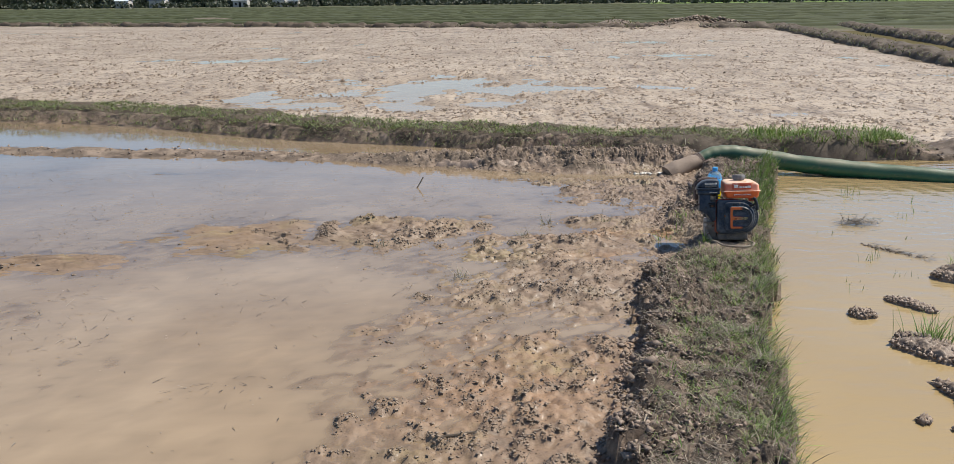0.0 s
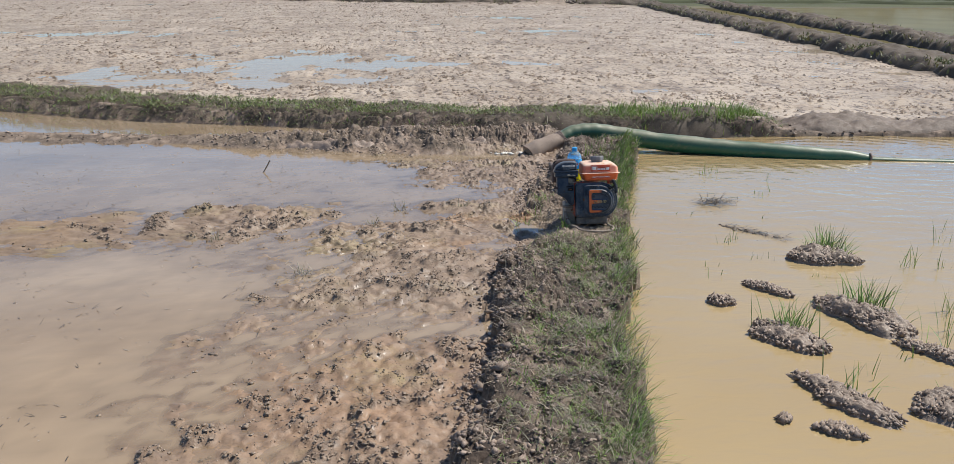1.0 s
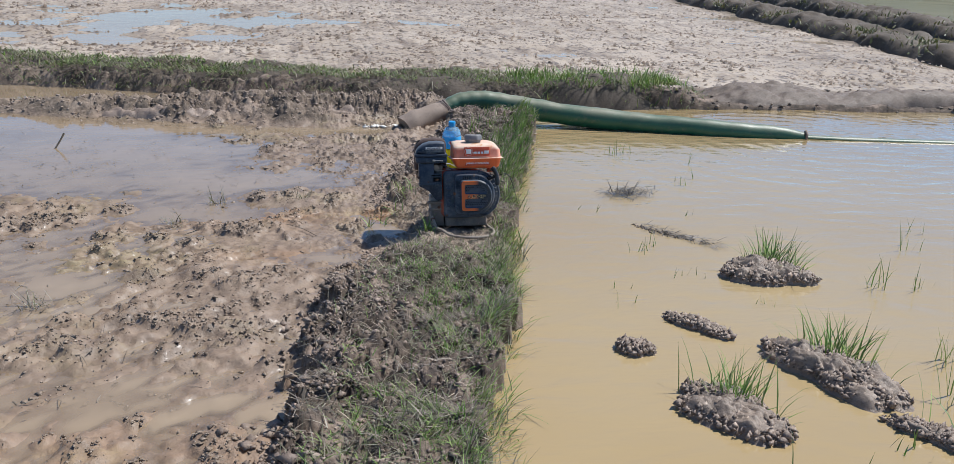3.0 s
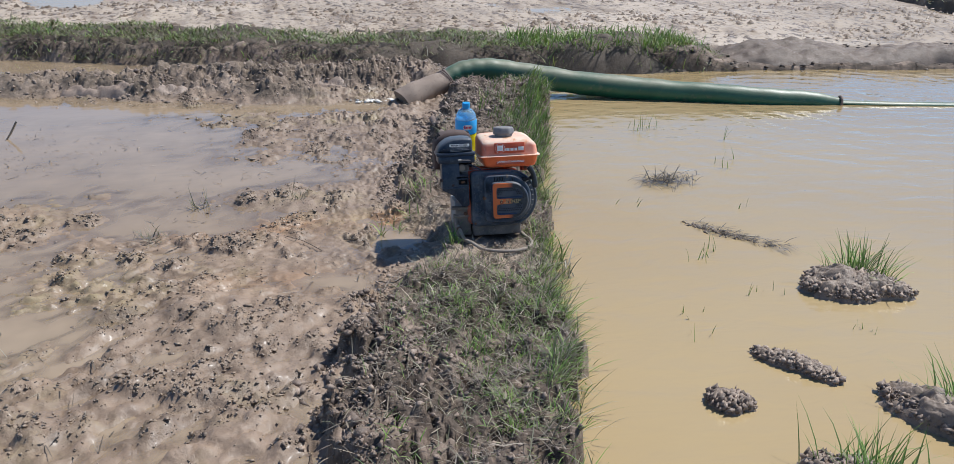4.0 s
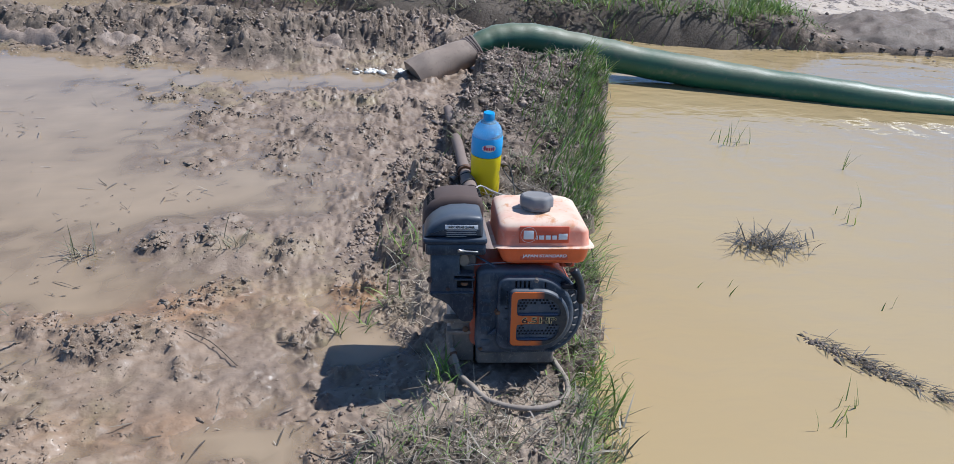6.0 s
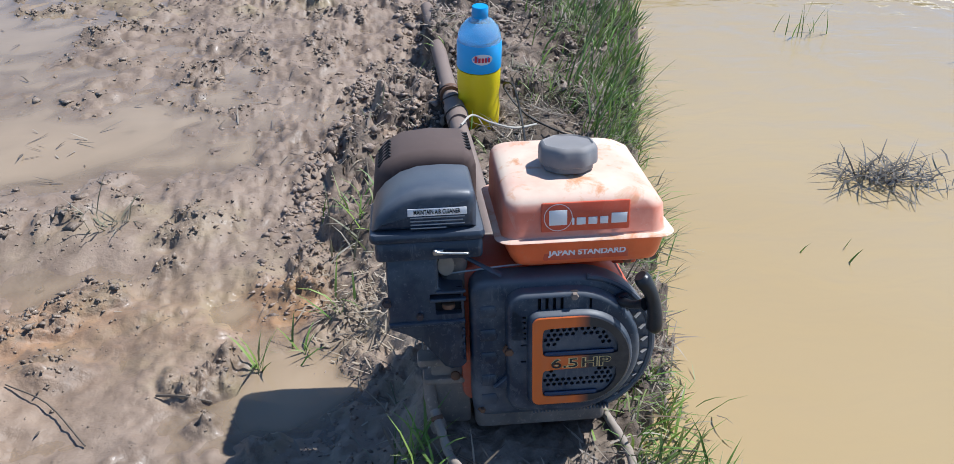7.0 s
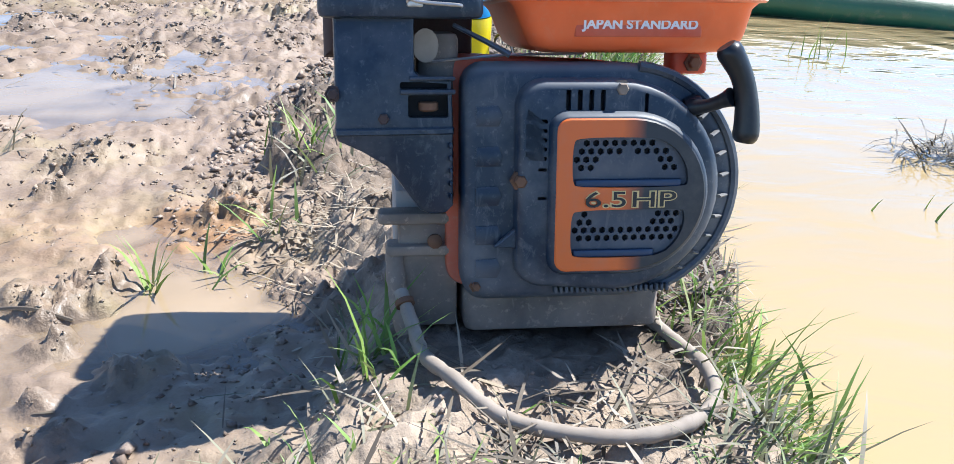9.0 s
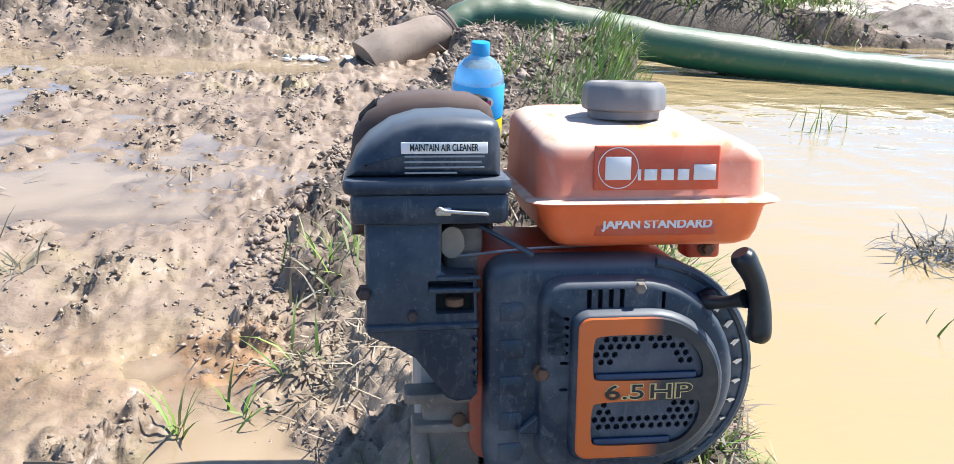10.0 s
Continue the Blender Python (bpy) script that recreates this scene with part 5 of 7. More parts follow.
def long_tail_pipe():
    """The shaft tube that runs back from the engine into the mud."""
    pts = [(1.548, 5.40, 0.150), (1.566, 5.62, 0.130), (1.588, 5.93, 0.103), (1.625, 6.40, 0.068), (1.660, 6.86, 0.034)]
    thing = new("shaft_pipe")
    thing.matrix_basis = Matrix.Translation((1.66, 6.86, 0.0))
    off = Matrix.Translation((-1.66, -6.86, 0.0))
    line = spline(pts, 5)
    bm = tube(line, [0.0175 + 0.0006 * math.sin(i * 1.7) for i in range(len(line))], 16)
    for v in bm.verts:
        v.co += Vector((noise.noise(v.co * 30), noise.noise(v.co * 30 + Vector((9, 0, 0))), noise.noise(v.co * 30 + Vector((0, 9, 0))))) * 0.0015
    part("tube", bm, M_PIPE, thing, at=off)
    part("collar", tube([(1.592, 5.96, 0.1005), (1.598, 6.05, 0.0945)], 0.022, 16), M_PIPE, thing, "mud-stained steel collar", at=off)
    part("clamp", tube([(1.603, 6.115, 0.090), (1.605, 6.135, 0.0885)], 0.024, 16), M_RUST, thing, at=off)
    part("skid_fin", box(1.590, 1.596, 5.90, 6.20, 0.0, 0.09, 0.002, 2), M_PIPE, thing, at=off)
    for i, y in enumerate((6.00, 6.07, 6.13)):
        x, z = float(np.interp(y, [5.93, 6.4], [1.588, 1.625])), float(np.interp(y, [5.93, 6.4], [0.103, 0.068]))
        loop = [(x + 0.0245 * math.cos(a), y + 0.008 * math.sin(a * 2 + i), z + 0.0245 * math.sin(a)) for a in np.linspace(0, 2 * math.pi, 18)]
        part("binding_wire", tube(loop, 0.0016, 6), M_WIRE, thing, at=off)
    return tagged(thing, "mud-stained steel shaft pipe running from the engine into mud", "pipe")


long_tail_pipe()


def drain_hose():
    g = lambda x, y, up=0.008: (x, y, max(float(height(x, y)), 0.058 if y > 5.1 else 0.066) + up)
    pts = [(1.615, 5.215, 0.083), g(1.640, 5.185), g(1.648, 5.140), g(1.648, 5.090), g(1.638, 5.048), g(1.608, 5.020), g(1.566, 5.008), g(1.518, 5.016), g(1.474, 5.042), g(1.447, 5.080), g(1.432, 5.118, 0.012), (1.426, 5.145, 0.092), (1.420, 5.170, 0.108)]
    line = spline(pts, 7)
    bm = tube(line, [0.0056 + 0.0004 * math.sin(i * 2.3) + 0.0003 * math.sin(i * 5.1) for i in range(len(line))], 10)
    ob = part("drain_hose", bm, M_ROPE, None)
    for i in (2, len(line) - 4):
        part("hose_clip", tube([line[i], line[i + 1]], 0.0078, 12), M_RUST, ob, "rusty wire clip")
    return tagged(ob, "mud-caked grey rubber hose looped on the ground", "hose")


drain_hose()


def bottle():
    thing = new("bottle")
    thing.matrix_basis = pose(1.655, 6.075, 0.030, 1.5, -2.0, 25)
    body = lathe(((0.030, 0.000), (0.042, 0.004), (0.0455, 0.014), (0.0455, 0.060), (0.0435, 0.078), (0.0430, 0.090), (0.0450, 0.108), (0.0455, 0.140), (0.0450, 0.146)), 28)
    for v in body.verts:
        a = math.atan2(v.co.y, v.co.x)
        k = 1 + 0.012 * math.sin(a * 7) * (1 if 0.02 < v.co.z < 0.13 else 0)
        v.co.x *= k
        v.co.y *= k
    part("body", body, M_YELLOW, thing, "clear plastic full of yellow liquid")
    part("label_band", lathe(((0.0452, 0.1480), (0.0460, 0.1500), (0.0460, 0.2030), (0.0450, 0.2060)), 28), M_LABEL, thing, "sky-blue wrapped label")
    part("shoulder", lathe(((0.0448, 0.2060), (0.0435, 0.2180), (0.0375, 0.2330), (0.0270, 0.2450), (0.0165, 0.2520), (0.0150, 0.2560)), 28), M_CLEARBLUE, thing, "clear pale blue shoulder")
    part("cap", lathe(((0.0160, 0.2530), (0.0168, 0.2545), (0.0168, 0.2730), (0.0155, 0.2750), (0.008, 0.2752)), 30, 15, 0.03), M_BLUECAP, thing, "blue screw cap")
    oval = bmesh.new()
    rim = []
    for i in range(24):
        a = 2 * math.pi * i / 24
        u, w = 0.75 * math.cos(a) * 0.62, 0.0115 * math.sin(a)
        ang = radians(-118) + u
        rim.append(oval.verts.new((0.0464 * math.cos(ang), 0.0464 * math.sin(ang), 0.180 + w)))
    mid = oval.verts.new((0.0468 * math.cos(radians(-118)), 0.0468 * math.sin(radians(-118)), 0.180))
    for i in range(24):
        oval.faces.new((mid, rim[i], rim[(i + 1) % 24]))
    part("oval_mark", oval, M_WHITE, thing, "white oval mark")
    for k, (a0, a1, z0, z1) in enumerate(((-0.34, -0.22, 0.174, 0.188), (-0.18, -0.08, 0.174, 0.184), (-0.04, 0.06, 0.174, 0.184), (0.10, 0.20, 0.174, 0.184), (0.24, 0.34, 0.174, 0.184))):
        bar = bmesh.new()
        q = [bar.verts.new((0.0472 * math.cos(radians(-118) + a), 0.0472 * math.sin(radians(-118) + a), z)) for a, z in ((a0, z0), (a1, z0), (a1, z1), (a0, z1))]
        bar.faces.new(q)
        part("red_bar", bar, M_RED, thing)
    return tagged(thing, "plastic bottle of yellow liquid with blue label and cap", "bottle")


bottle()


def cables():
    g = lambda x, y, up=0.01: (x, y, float(height(x, y)) + up)
    wire = part("ignition_wire", tube(spline([(1.63, 5.60, 0.16), (1.68, 5.75, 0.11), (1.72, 5.95, 0.10), (1.715, 6.02, 0.15), (1.705, 6.06, 0.13), (1.745, 6.00, 0.09), g(1.83, 5.90, 0.03), g(1.87, 5.75, 0.05), g(1.90, 5.62, 0.02)], 6), 0.0022, 6), M_WIRE, None)
    tagged(wire, "thin black wire trailing over the bund", "wire")
    cord = part("string", tube(spline([(1.585, 5.90, 0.128), (1.615, 5.94, 0.128), (1.65, 5.93, 0.115), (1.70, 5.93, 0.10), (1.75, 5.95, 0.095)], 6), 0.0022, 6), M_STRING, None)
    tagged(cord, "pale string tied round the shaft pipe", "string")


cables()


# ---- the big hose ----
def green_hose():
    thing = new("discharge_hose")
    thing.matrix_basis = Matrix.Translation((2.1, 7.45, 0.0))
    off = Matrix.Translation((-2.1, -7.45, 0.0))
    line = spline([(1.835, 7.45, 0.100), (1.95, 7.49, 0.140), (2.12, 7.50, 0.150), (2.35, 7.46, 0.118), (2.70, 7.37, 0.075), (3.15, 7.24, 0.048), (3.60, 7.10, 0.030), (3.95, 7.02, 0.016), (4.13, 6.98, 0.008)], 7)
    n = len(line)
    rad = []
    for i in range(n):
        t = i / (n - 1)
        rad.append(float(np.interp(t, [0, 0.06, 0.2, 0.5, 0.8, 0.93, 1], [0.046, 0.058, 0.066, 0.068, 0.060, 0.045, 0.028])) * (1 + 0.03 * math.sin(i * 1.9)))
    bm = tube(line, rad, 20)
    for v in bm.verts:
        v.co += Vector((0, noise.noise(v.co * 7), noise.noise(v.co * 7 + Vector((5, 0, 0))))) * 0.006
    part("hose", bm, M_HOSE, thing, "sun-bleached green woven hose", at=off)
    tip = tube(spline([(1.59, 7.34, 0.000), (1.65, 7.36, 0.036), (1.72, 7.39, 0.062), (1.79, 7.42, 0.084), (1.84, 7.45, 0.101)], 4), [0.088 - 0.0018 * i for i in range(17)], 18)
    for v in tip.verts:
        v.co += Vector((noise.noise(v.co * 14), noise.noise(v.co * 14 + Vector((3, 0, 0))), noise.noise(v.co * 14 + Vector((0, 3, 0))))) * 0.008
    part("spout", tip, M_SPOUT, thing, "muddy grey canvas spout", at=off)
    for i in range(4):
        c = Vector((1.825 + 0.012 * i, 7.442 + 0.004 * i, 0.094 + 0.006 * i))
        side, up2 = Vector((0.25, -0.93, 0.05)).normalized(), Vector((-0.4, -0.1, 0.9)).normalized()
        loop = [c + side * (0.056 * math.cos(a)) + up2 * (0.056 * math.sin(a)) + Vector((0.006 * math.sin(a * 2 + i), 0, 0)) for a in np.linspace(0, 2 * math.pi, 22)]
        part("tie", tube(loop, 0.007, 8), M_PIPE, thing, "dark rag tied round the joint", at=off)
    ring = [Vector((4.13, 6.98, 0.010)) + Vector((0.1, 0.36, 0)).normalized() * (0.033 * math.cos(a)) + Vector((0, 0, 1)) * (0.033 * math.sin(a)) for a in np.linspace(0, 2 * math.pi, 18)]
    part("tie", tube(ring, 0.008, 8), M_PIPE, thing, at=off)
    rest = tube(spline([(4.13, 6.98, 0.006), (4.5, 6.90, 0.002), (5.2, 6.78, -0.002), (6.4, 6.60, -0.012)], 6), [0.030] * 19, 12, True, 0.5)
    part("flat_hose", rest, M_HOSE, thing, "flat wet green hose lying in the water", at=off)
    return tagged(thing, "thick green discharge hose lying over the bund into the paddy", "hose")


green_hose()


# ---- scattered stuff, built as whole arrays ----
rng = np.random.default_rng(7)


def joined(name, verts, faces, material, label, category, smooth=False):
    """One mesh of many alike pieces. verts: pieces x points x 3; faces: the faces of one piece."""
    n, k = verts.shape[:2]
    me = bpy.data.meshes.new(name)
    me.vertices.add(n * k)
    me.vertices.foreach_set("co", verts.astype(np.float32).ravel())
    loops, starts, at = [], [], 0
    sizes = [len(f) for f in faces]
    flat = np.concatenate([np.array(f) for f in faces])
    loops = (flat[None, :] + (np.arange(n) * k)[:, None]).ravel()
    one = np.concatenate([[0], np.cumsum(sizes)[:-1]])
    starts = (one[None, :] + (np.arange(n) * sum(sizes))[:, None]).ravel()
    me.loops.add(len(loops))
    me.loops.foreach_set("vertex_index", loops.astype(np.int32))
    me.polygons.add(len(starts))
    me.polygons.foreach_set("loop_start", starts.astype(np.int32))
    me.update(calc_edges=True)
    me.validate()
    if smooth:
        me.shade_smooth()
    me.materials.append(material)
    return tagged(new(name, me), label, category, kind="stuff")


BLADE = [(0, 1, 3, 2), (2, 3, 5, 4), (4, 5, 6)]


def blades(x, y, z, length, width, aim, tilt, droop):
    """Grass blades: aim is the way they lean (radians), tilt how far from upright at the root, droop how much more at the tip."""
    n = len(x)
    d = np.stack([np.cos(aim), np.sin(aim), np.zeros(n)], 1)
    turn = aim + np.pi / 2 + rng.normal(0, 0.5, n)
    s = np.stack([np.cos(turn), np.sin(turn), np.zeros(n)], 1) * width[:, None]
    root = np.stack([x, y, z], 1)
    out = np.zeros((n, 7, 3))
    pos = root.copy()
    ang = tilt.copy()
    for i, w in enumerate((0.8, 1.0, 0.6)):
        out[:, 2 * i] = pos - s * w * 0.5
        out[:, 2 * i + 1] = pos + s * w * 0.5
        seg = length * (0.36, 0.34, 0.30)[i]
        pos = pos + d * (np.sin(ang) * seg)[:, None] + np.array([0, 0, 1]) * (np.cos(ang) * seg)[:, None]
        ang = ang + droop * 0.5
    out[:, 6] = pos
    return out


def spread_on(n, x0, x1, y0, y1, keep):
    x, y = rng.uniform(x0, x1, n), rng.uniform(y0, y1, n)
    k = rng.uniform(0, 1, n) < keep(x, y)
    return x[k], y[k]


def grass(name, x, y, lo, hi, wide, material, label, lean=None, tilt=(0.1, 0.7), droop=(0.2, 1.0), sink=0.004):
    n = len(x)
    aim = rng.uniform(0, 2 * np.pi, n) if lean is None else lean + rng.normal(0, 0.8, n)
    v = blades(x, y, height(x, y) - sink, rng.uniform(lo, hi, n) * rng.uniform(0.7, 1.0, n), rng.uniform(*wide, n), aim, rng.uniform(*tilt, n), rng.uniform(*droop, n))
    return joined(name, v, BLADE, material, label, "grass")


def on_bund(x, y, pad_l=0.02, pad_r=0.0):
    return ((x > bund_left(y) + pad_l) & (x < bund_right(y) + pad_r)).astype(float)


def off_engine(x, y):
    return (1 - 0.9 * np.clip(blob(x, y, 1.35, 5.48, 0.13, 0.15) + 0.85 * blob(x, y, 1.40, 5.72, 0.15, 0.25), 0, 1)) * (1 - ((x > 1.40) & (x < 1.68) & (y > 5.13) & (y < 5.42)) - 0.5 * ((x > 1.44) & (x < 1.66) & (y > 5.0) & (y < 5.14)))


def patchy(x, y, size, seed, lo=-0.2, hi=0.4):
    return step(lo, hi, layered(x, y, size, 3, seed))


# the bund the camera walks along
def turf(x, y):
    """Where the bund carries a mat of grass: along the water, and in patches elsewhere."""
    right = step(0.34, 0.14, bund_right(y) - x)
    return on_bund(x, y, 0.07) * off_engine(x, y) * np.clip(0.8 * patchy(x, y, 0.24, 201, 0.05, 0.35) * (0.10 + 0.90 * right) + 0.9 * blob(x, y, 1.38, 4.58, 0.17, 0.24) + 0.4 * blob(x, y, 1.05, 3.4, 0.25, 0.5), 0, 1)


def along_bund(n, keep):
    """Places strewn over the bund, kept where keep() says so."""
    y = rng.uniform(2.3, 7.3, n)
    x = bund_left(y) + rng.uniform(0.0, 1.0, n) * (bund_right(y) - bund_left(y))
    k = rng.uniform(0, 1, n) < keep(x, y)
    return x[k], y[k]


gx, gy = along_bund(95000, lambda x, y: turf(x, y) * (0.12 + 0.88 * patchy(x, y, 0.09, 202, -0.15, 0.3)))
grass("bund_grass", gx, gy, 0.02, 0.065, (0.0014, 0.0034), M_GRASS, "short green grass growing on the muddy bund", tilt=(0.3, 1.3), droop=(0.2, 1.1))
gx, gy = along_bund(70000, lambda x, y: 0.03 * off_engine(x, y) + 0.42 * turf(x, y))
grass("withered_grass", gx, gy, 0.025, 0.09, (0.0014, 0.0034), M_DRY, "withered grey-brown grass on the muddy bund", tilt=(0.7, 1.5), droop=(0.1, 0.8))
gx, gy = along_bund(36000, lambda x, y: off_engine(x, y) * (0.05 + 0.95 * patchy(x, y, 0.2, 209, 0.0, 0.4)) * (0.35 + 0.65 * step(0.10, 0.3, x - bund_left(y))))
grass("trodden_straw", gx, gy, 0.02, 0.075, (0.0014, 0.0040), M_LITTER, "trodden muddy straw lying on the bund", tilt=(1.15, 1.6), droop=(-0.2, 0.4), sink=-0.007)
gx, gy = spread_on(9000, 0.0, 2.5, 1.8, 7.3, lambda x, y: on_bund(x, y, 0.0) * off_engine(x, y) * (0.25 + 0.75 * patchy(x, y, 0.3, 210, -0.1, 0.4)))
grass("pale_straw", gx, gy, 0.02, 0.085, (0.002, 0.0045), M_PALE, "pale dry straw strewn over the bund", tilt=(0.9, 1.55), droop=(-0.1, 0.5), sink=-0.006)
gy = rng.uniform(2.2, 7.3, 12000)
gx = bund_right(gy) + rng.normal(-0.05, 0.032, len(gy))
k = rng.uniform(0, 1, len(gy)) < 0.12 + 0.88 * patchy(gx, gy, 0.22, 213, -0.05, 0.35)
gx, gy = gx[k], gy[k]
h0 = np.maximum(height(gx, gy), 0.0)
n = len(gx)
half = int(n * 0.60)
v = blades(gx, gy, h0 - 0.004, (0.03 + 0.10 * rng.uniform(0, 1, n) ** 2.0) * (1 - 0.45 * step(4.7, 4.95, gy) * step(5.6, 5.4, gy)), rng.uniform(0.0014, 0.0032, n), rng.normal(-0.2, 1.0, n), rng.uniform(0.3, 1.35, n), rng.uniform(0.1, 0.8, n))
joined("edge_grass", v[:half], BLADE, M_GRASS, "long green grass leaning over the water's edge", "grass")
joined("edge_stalks", v[half:], BLADE, M_DRY, "dry pale stalks leaning over the water's edge", "grass")
gx, gy = spread_on(3800, 1.85, 2.45, 5.9, 7.25, lambda x, y: on_bund(x, y, 0.2) * (0.15 + 0.85 * step(0.22, 0.05, bund_right(y) - x)))
grass("lush_grass", gx, gy, 0.05, 0.13, (0.003, 0.006), M_GRASS, "lush green grass at the water's edge", lean=0.0, tilt=(0.05, 0.6), droop=(0.1, 0.8))
# wisps at the foot of the engine
for cx, cy, sp, m, lo, hi, mat, nm in ((1.392, 5.140, 0.016, 30, 0.04, 0.10, M_GRASS, "green"), (1.198, 5.405, 0.008, 9, 0.04, 0.085, M_GRASS, "green"), (1.262, 5.430, 0.008, 8, 0.03, 0.07, M_GRASS, "green"),
                                       (1.352, 5.640, 0.030, 18, 0.03, 0.085, M_DRY, "dry"), (1.375, 5.720, 0.03, 26, 0.04, 0.09, M_GRASS, "green"), (1.325, 5.50, 0.016, 9, 0.04, 0.085, M_GRASS, "green"), (1.700, 5.080, 0.025, 60, 0.04, 0.10, M_GRASS, "green"),
                                       (1.735, 5.190, 0.022, 45, 0.04, 0.10, M_GRASS, "green"), (1.69, 5.00, 0.03, 60, 0.04, 0.10, M_DRY, "dry")):
    gx, gy = rng.normal(cx, sp, m), rng.normal(cy, sp * 1.4, m)
    v = blades(gx, gy, np.maximum(height(gx, gy), 0) - 0.004, rng.uniform(lo, hi, m), rng.uniform(0.0025, 0.005, m), rng.uniform(0, 6.28, m), rng.uniform(0.1, 1.0, m), rng.uniform(0.2, 0.9, m))
    joined("grass_tuft", v, BLADE, mat, nm + " grass tuft beside the engine", "grass")

gx, gy = rng.normal(1.37, 0.05, 130), rng.normal(5.42, 0.10, 130)
k = (gx > bund_left(gy) - 0.01) & (gx < 1.455)
grass("heap_straw", gx[k], gy[k], 0.02, 0.07, (0.0015, 0.0034), M_PALE, "brown muddy straw matted on the heap beside the engine", tilt=(1.25, 1.65), droop=(-0.2, 0.3), sink=-0.003)

gx, gy = rng.normal(1.365, 0.045, 300), rng.normal(5.50, 0.055, 300)
grass("heap_chaff", gx, gy, 0.006, 0.024, (0.0016, 0.0042), M_PALE, "pale dry chaff scattered on the heap beside the engine", tilt=(1.2, 1.65), droop=(-0.2, 0.3), sink=-0.005)

# the cross bund
def on_cross(x, y):
    q = (y - cross_mid(x)) / cross_half(x)
    return ((q > -1.1) & (q < 1.0)).astype(float) * step(4.1, 3.5, x) * (1 - 0.45 * step(-0.5, -1.05, q) * step(-1.0, 0.6, x))


gx = rng.uniform(-13, 4.0, 84000)
q = rng.uniform(-1.06, 1.0, len(gx))
gy = cross_mid(gx) + q * cross_half(gx)
k = rng.uniform(0, 1, len(gx)) < on_cross(gx, gy) * (0.5 + 0.5 * patchy(gx, gy, 0.5, 221))
gx, gy = gx[k], gy[k]
green_part = rng.uniform(0, 1, len(gx)) < 0.84 + 0.15 * patchy(gx, gy, 0.8, 223)
third = len(gx[green_part]) // 4
grass("cross_bund_grass", gx[green_part][:third], gy[green_part][:third], 0.03, 0.085, (0.004, 0.008), M_GRASS, "dense green grass on the cross bund", tilt=(0.5, 1.45), sink=-0.045)
grass("cross_bund_turf", gx[green_part][third:], gy[green_part][third:], 0.025, 0.065, (0.004, 0.008), M_OLIVE, "short olive turf on the cross bund", tilt=(0.5, 1.5), sink=-0.045)
grass("cross_bund_straw", gx[~green_part], gy[~green_part], 0.03, 0.09, (0.003, 0.007), M_DRY, "withered grass on the cross bund", tilt=(0.2, 1.3), sink=-0.045)
gx, gy = spread_on(4200, 2.5, 3.75, 7.85, 8.6, lambda x, y: on_cross(x, y) * (0.3 + 0.7 * patchy(x, y, 0.3, 227)))
grass("hose_side_grass", gx, gy, 0.06, 0.16, (0.004, 0.008), M_GRASS, "fresh green grass behind the hose", tilt=(0.05, 0.9), sink=-0.045)

# side bunds and fields far off
y = rng.uniform(9.5, 44, 40000)
side = rng.uniform(0, 1, len(y)) < 0.55
x = np.where(side, side_bund(y), 8.35 + 0.18 * y) + rng.normal(0.0, 0.23, len(y))
k = (y > np.where(side, 9.6, 12.5)) & (rng.uniform(0, 1, len(y)) < 0.25 + 0.75 * patchy(x, y, 0.8, 224, -0.2, 0.4))
x, y, side = x[k], y[k], side[k]
n = len(x)
v = blades(x, y, np.where(side, 0.11, 0.13) + rng.normal(0, 0.025, n), rng.uniform(0.04, 0.13, n), rng.uniform(0.010, 0.028, n), rng.uniform(0, 6.28, n), rng.uniform(0.2, 1.3, n), rng.uniform(0.2, 0.9, n))
joined("side_bund_grass", v, BLADE, M_OLIVE, "rough olive grass on the far side bunds", "grass")
x = rng.uniform(-60, 13, 9000)
y = far_edge(x) + rng.normal(0.3, 0.5, len(x))
k = rng.uniform(0, 1, len(x)) < 0.15 + patchy(x, y, 1.5, 225)
grass("far_bund_grass", x[k][::2], y[k][::2], 0.08, 0.25, (0.02, 0.06), M_OLIVE, "rough dark grass along the far bund", tilt=(0.1, 1.0))
y = 44 + 150 * rng.uniform(0, 1, 60000) ** 1.6
x = rng.uniform(-0.75, 1.0, len(y)) * y
k = (rng.uniform(0, 1, len(y)) < 0.15 + patchy(x * 0.25, y * 1.5, 9.0, 229)) & (y > far_edge(x) + 1) & (y > 41)
grass("stubble", x[k][::2], y[k][::2], 0.05, 0.18, (0.03, 0.08), M_OLIVE, "green stubble of the far paddy fields", tilt=(0.1, 0.9))
grass("dry_stubble", x[k][1::2], y[k][1::2], 0.04, 0.14, (0.03, 0.08), M_DRY, "dry stubble of the far paddy fields", tilt=(0.1, 1.1))


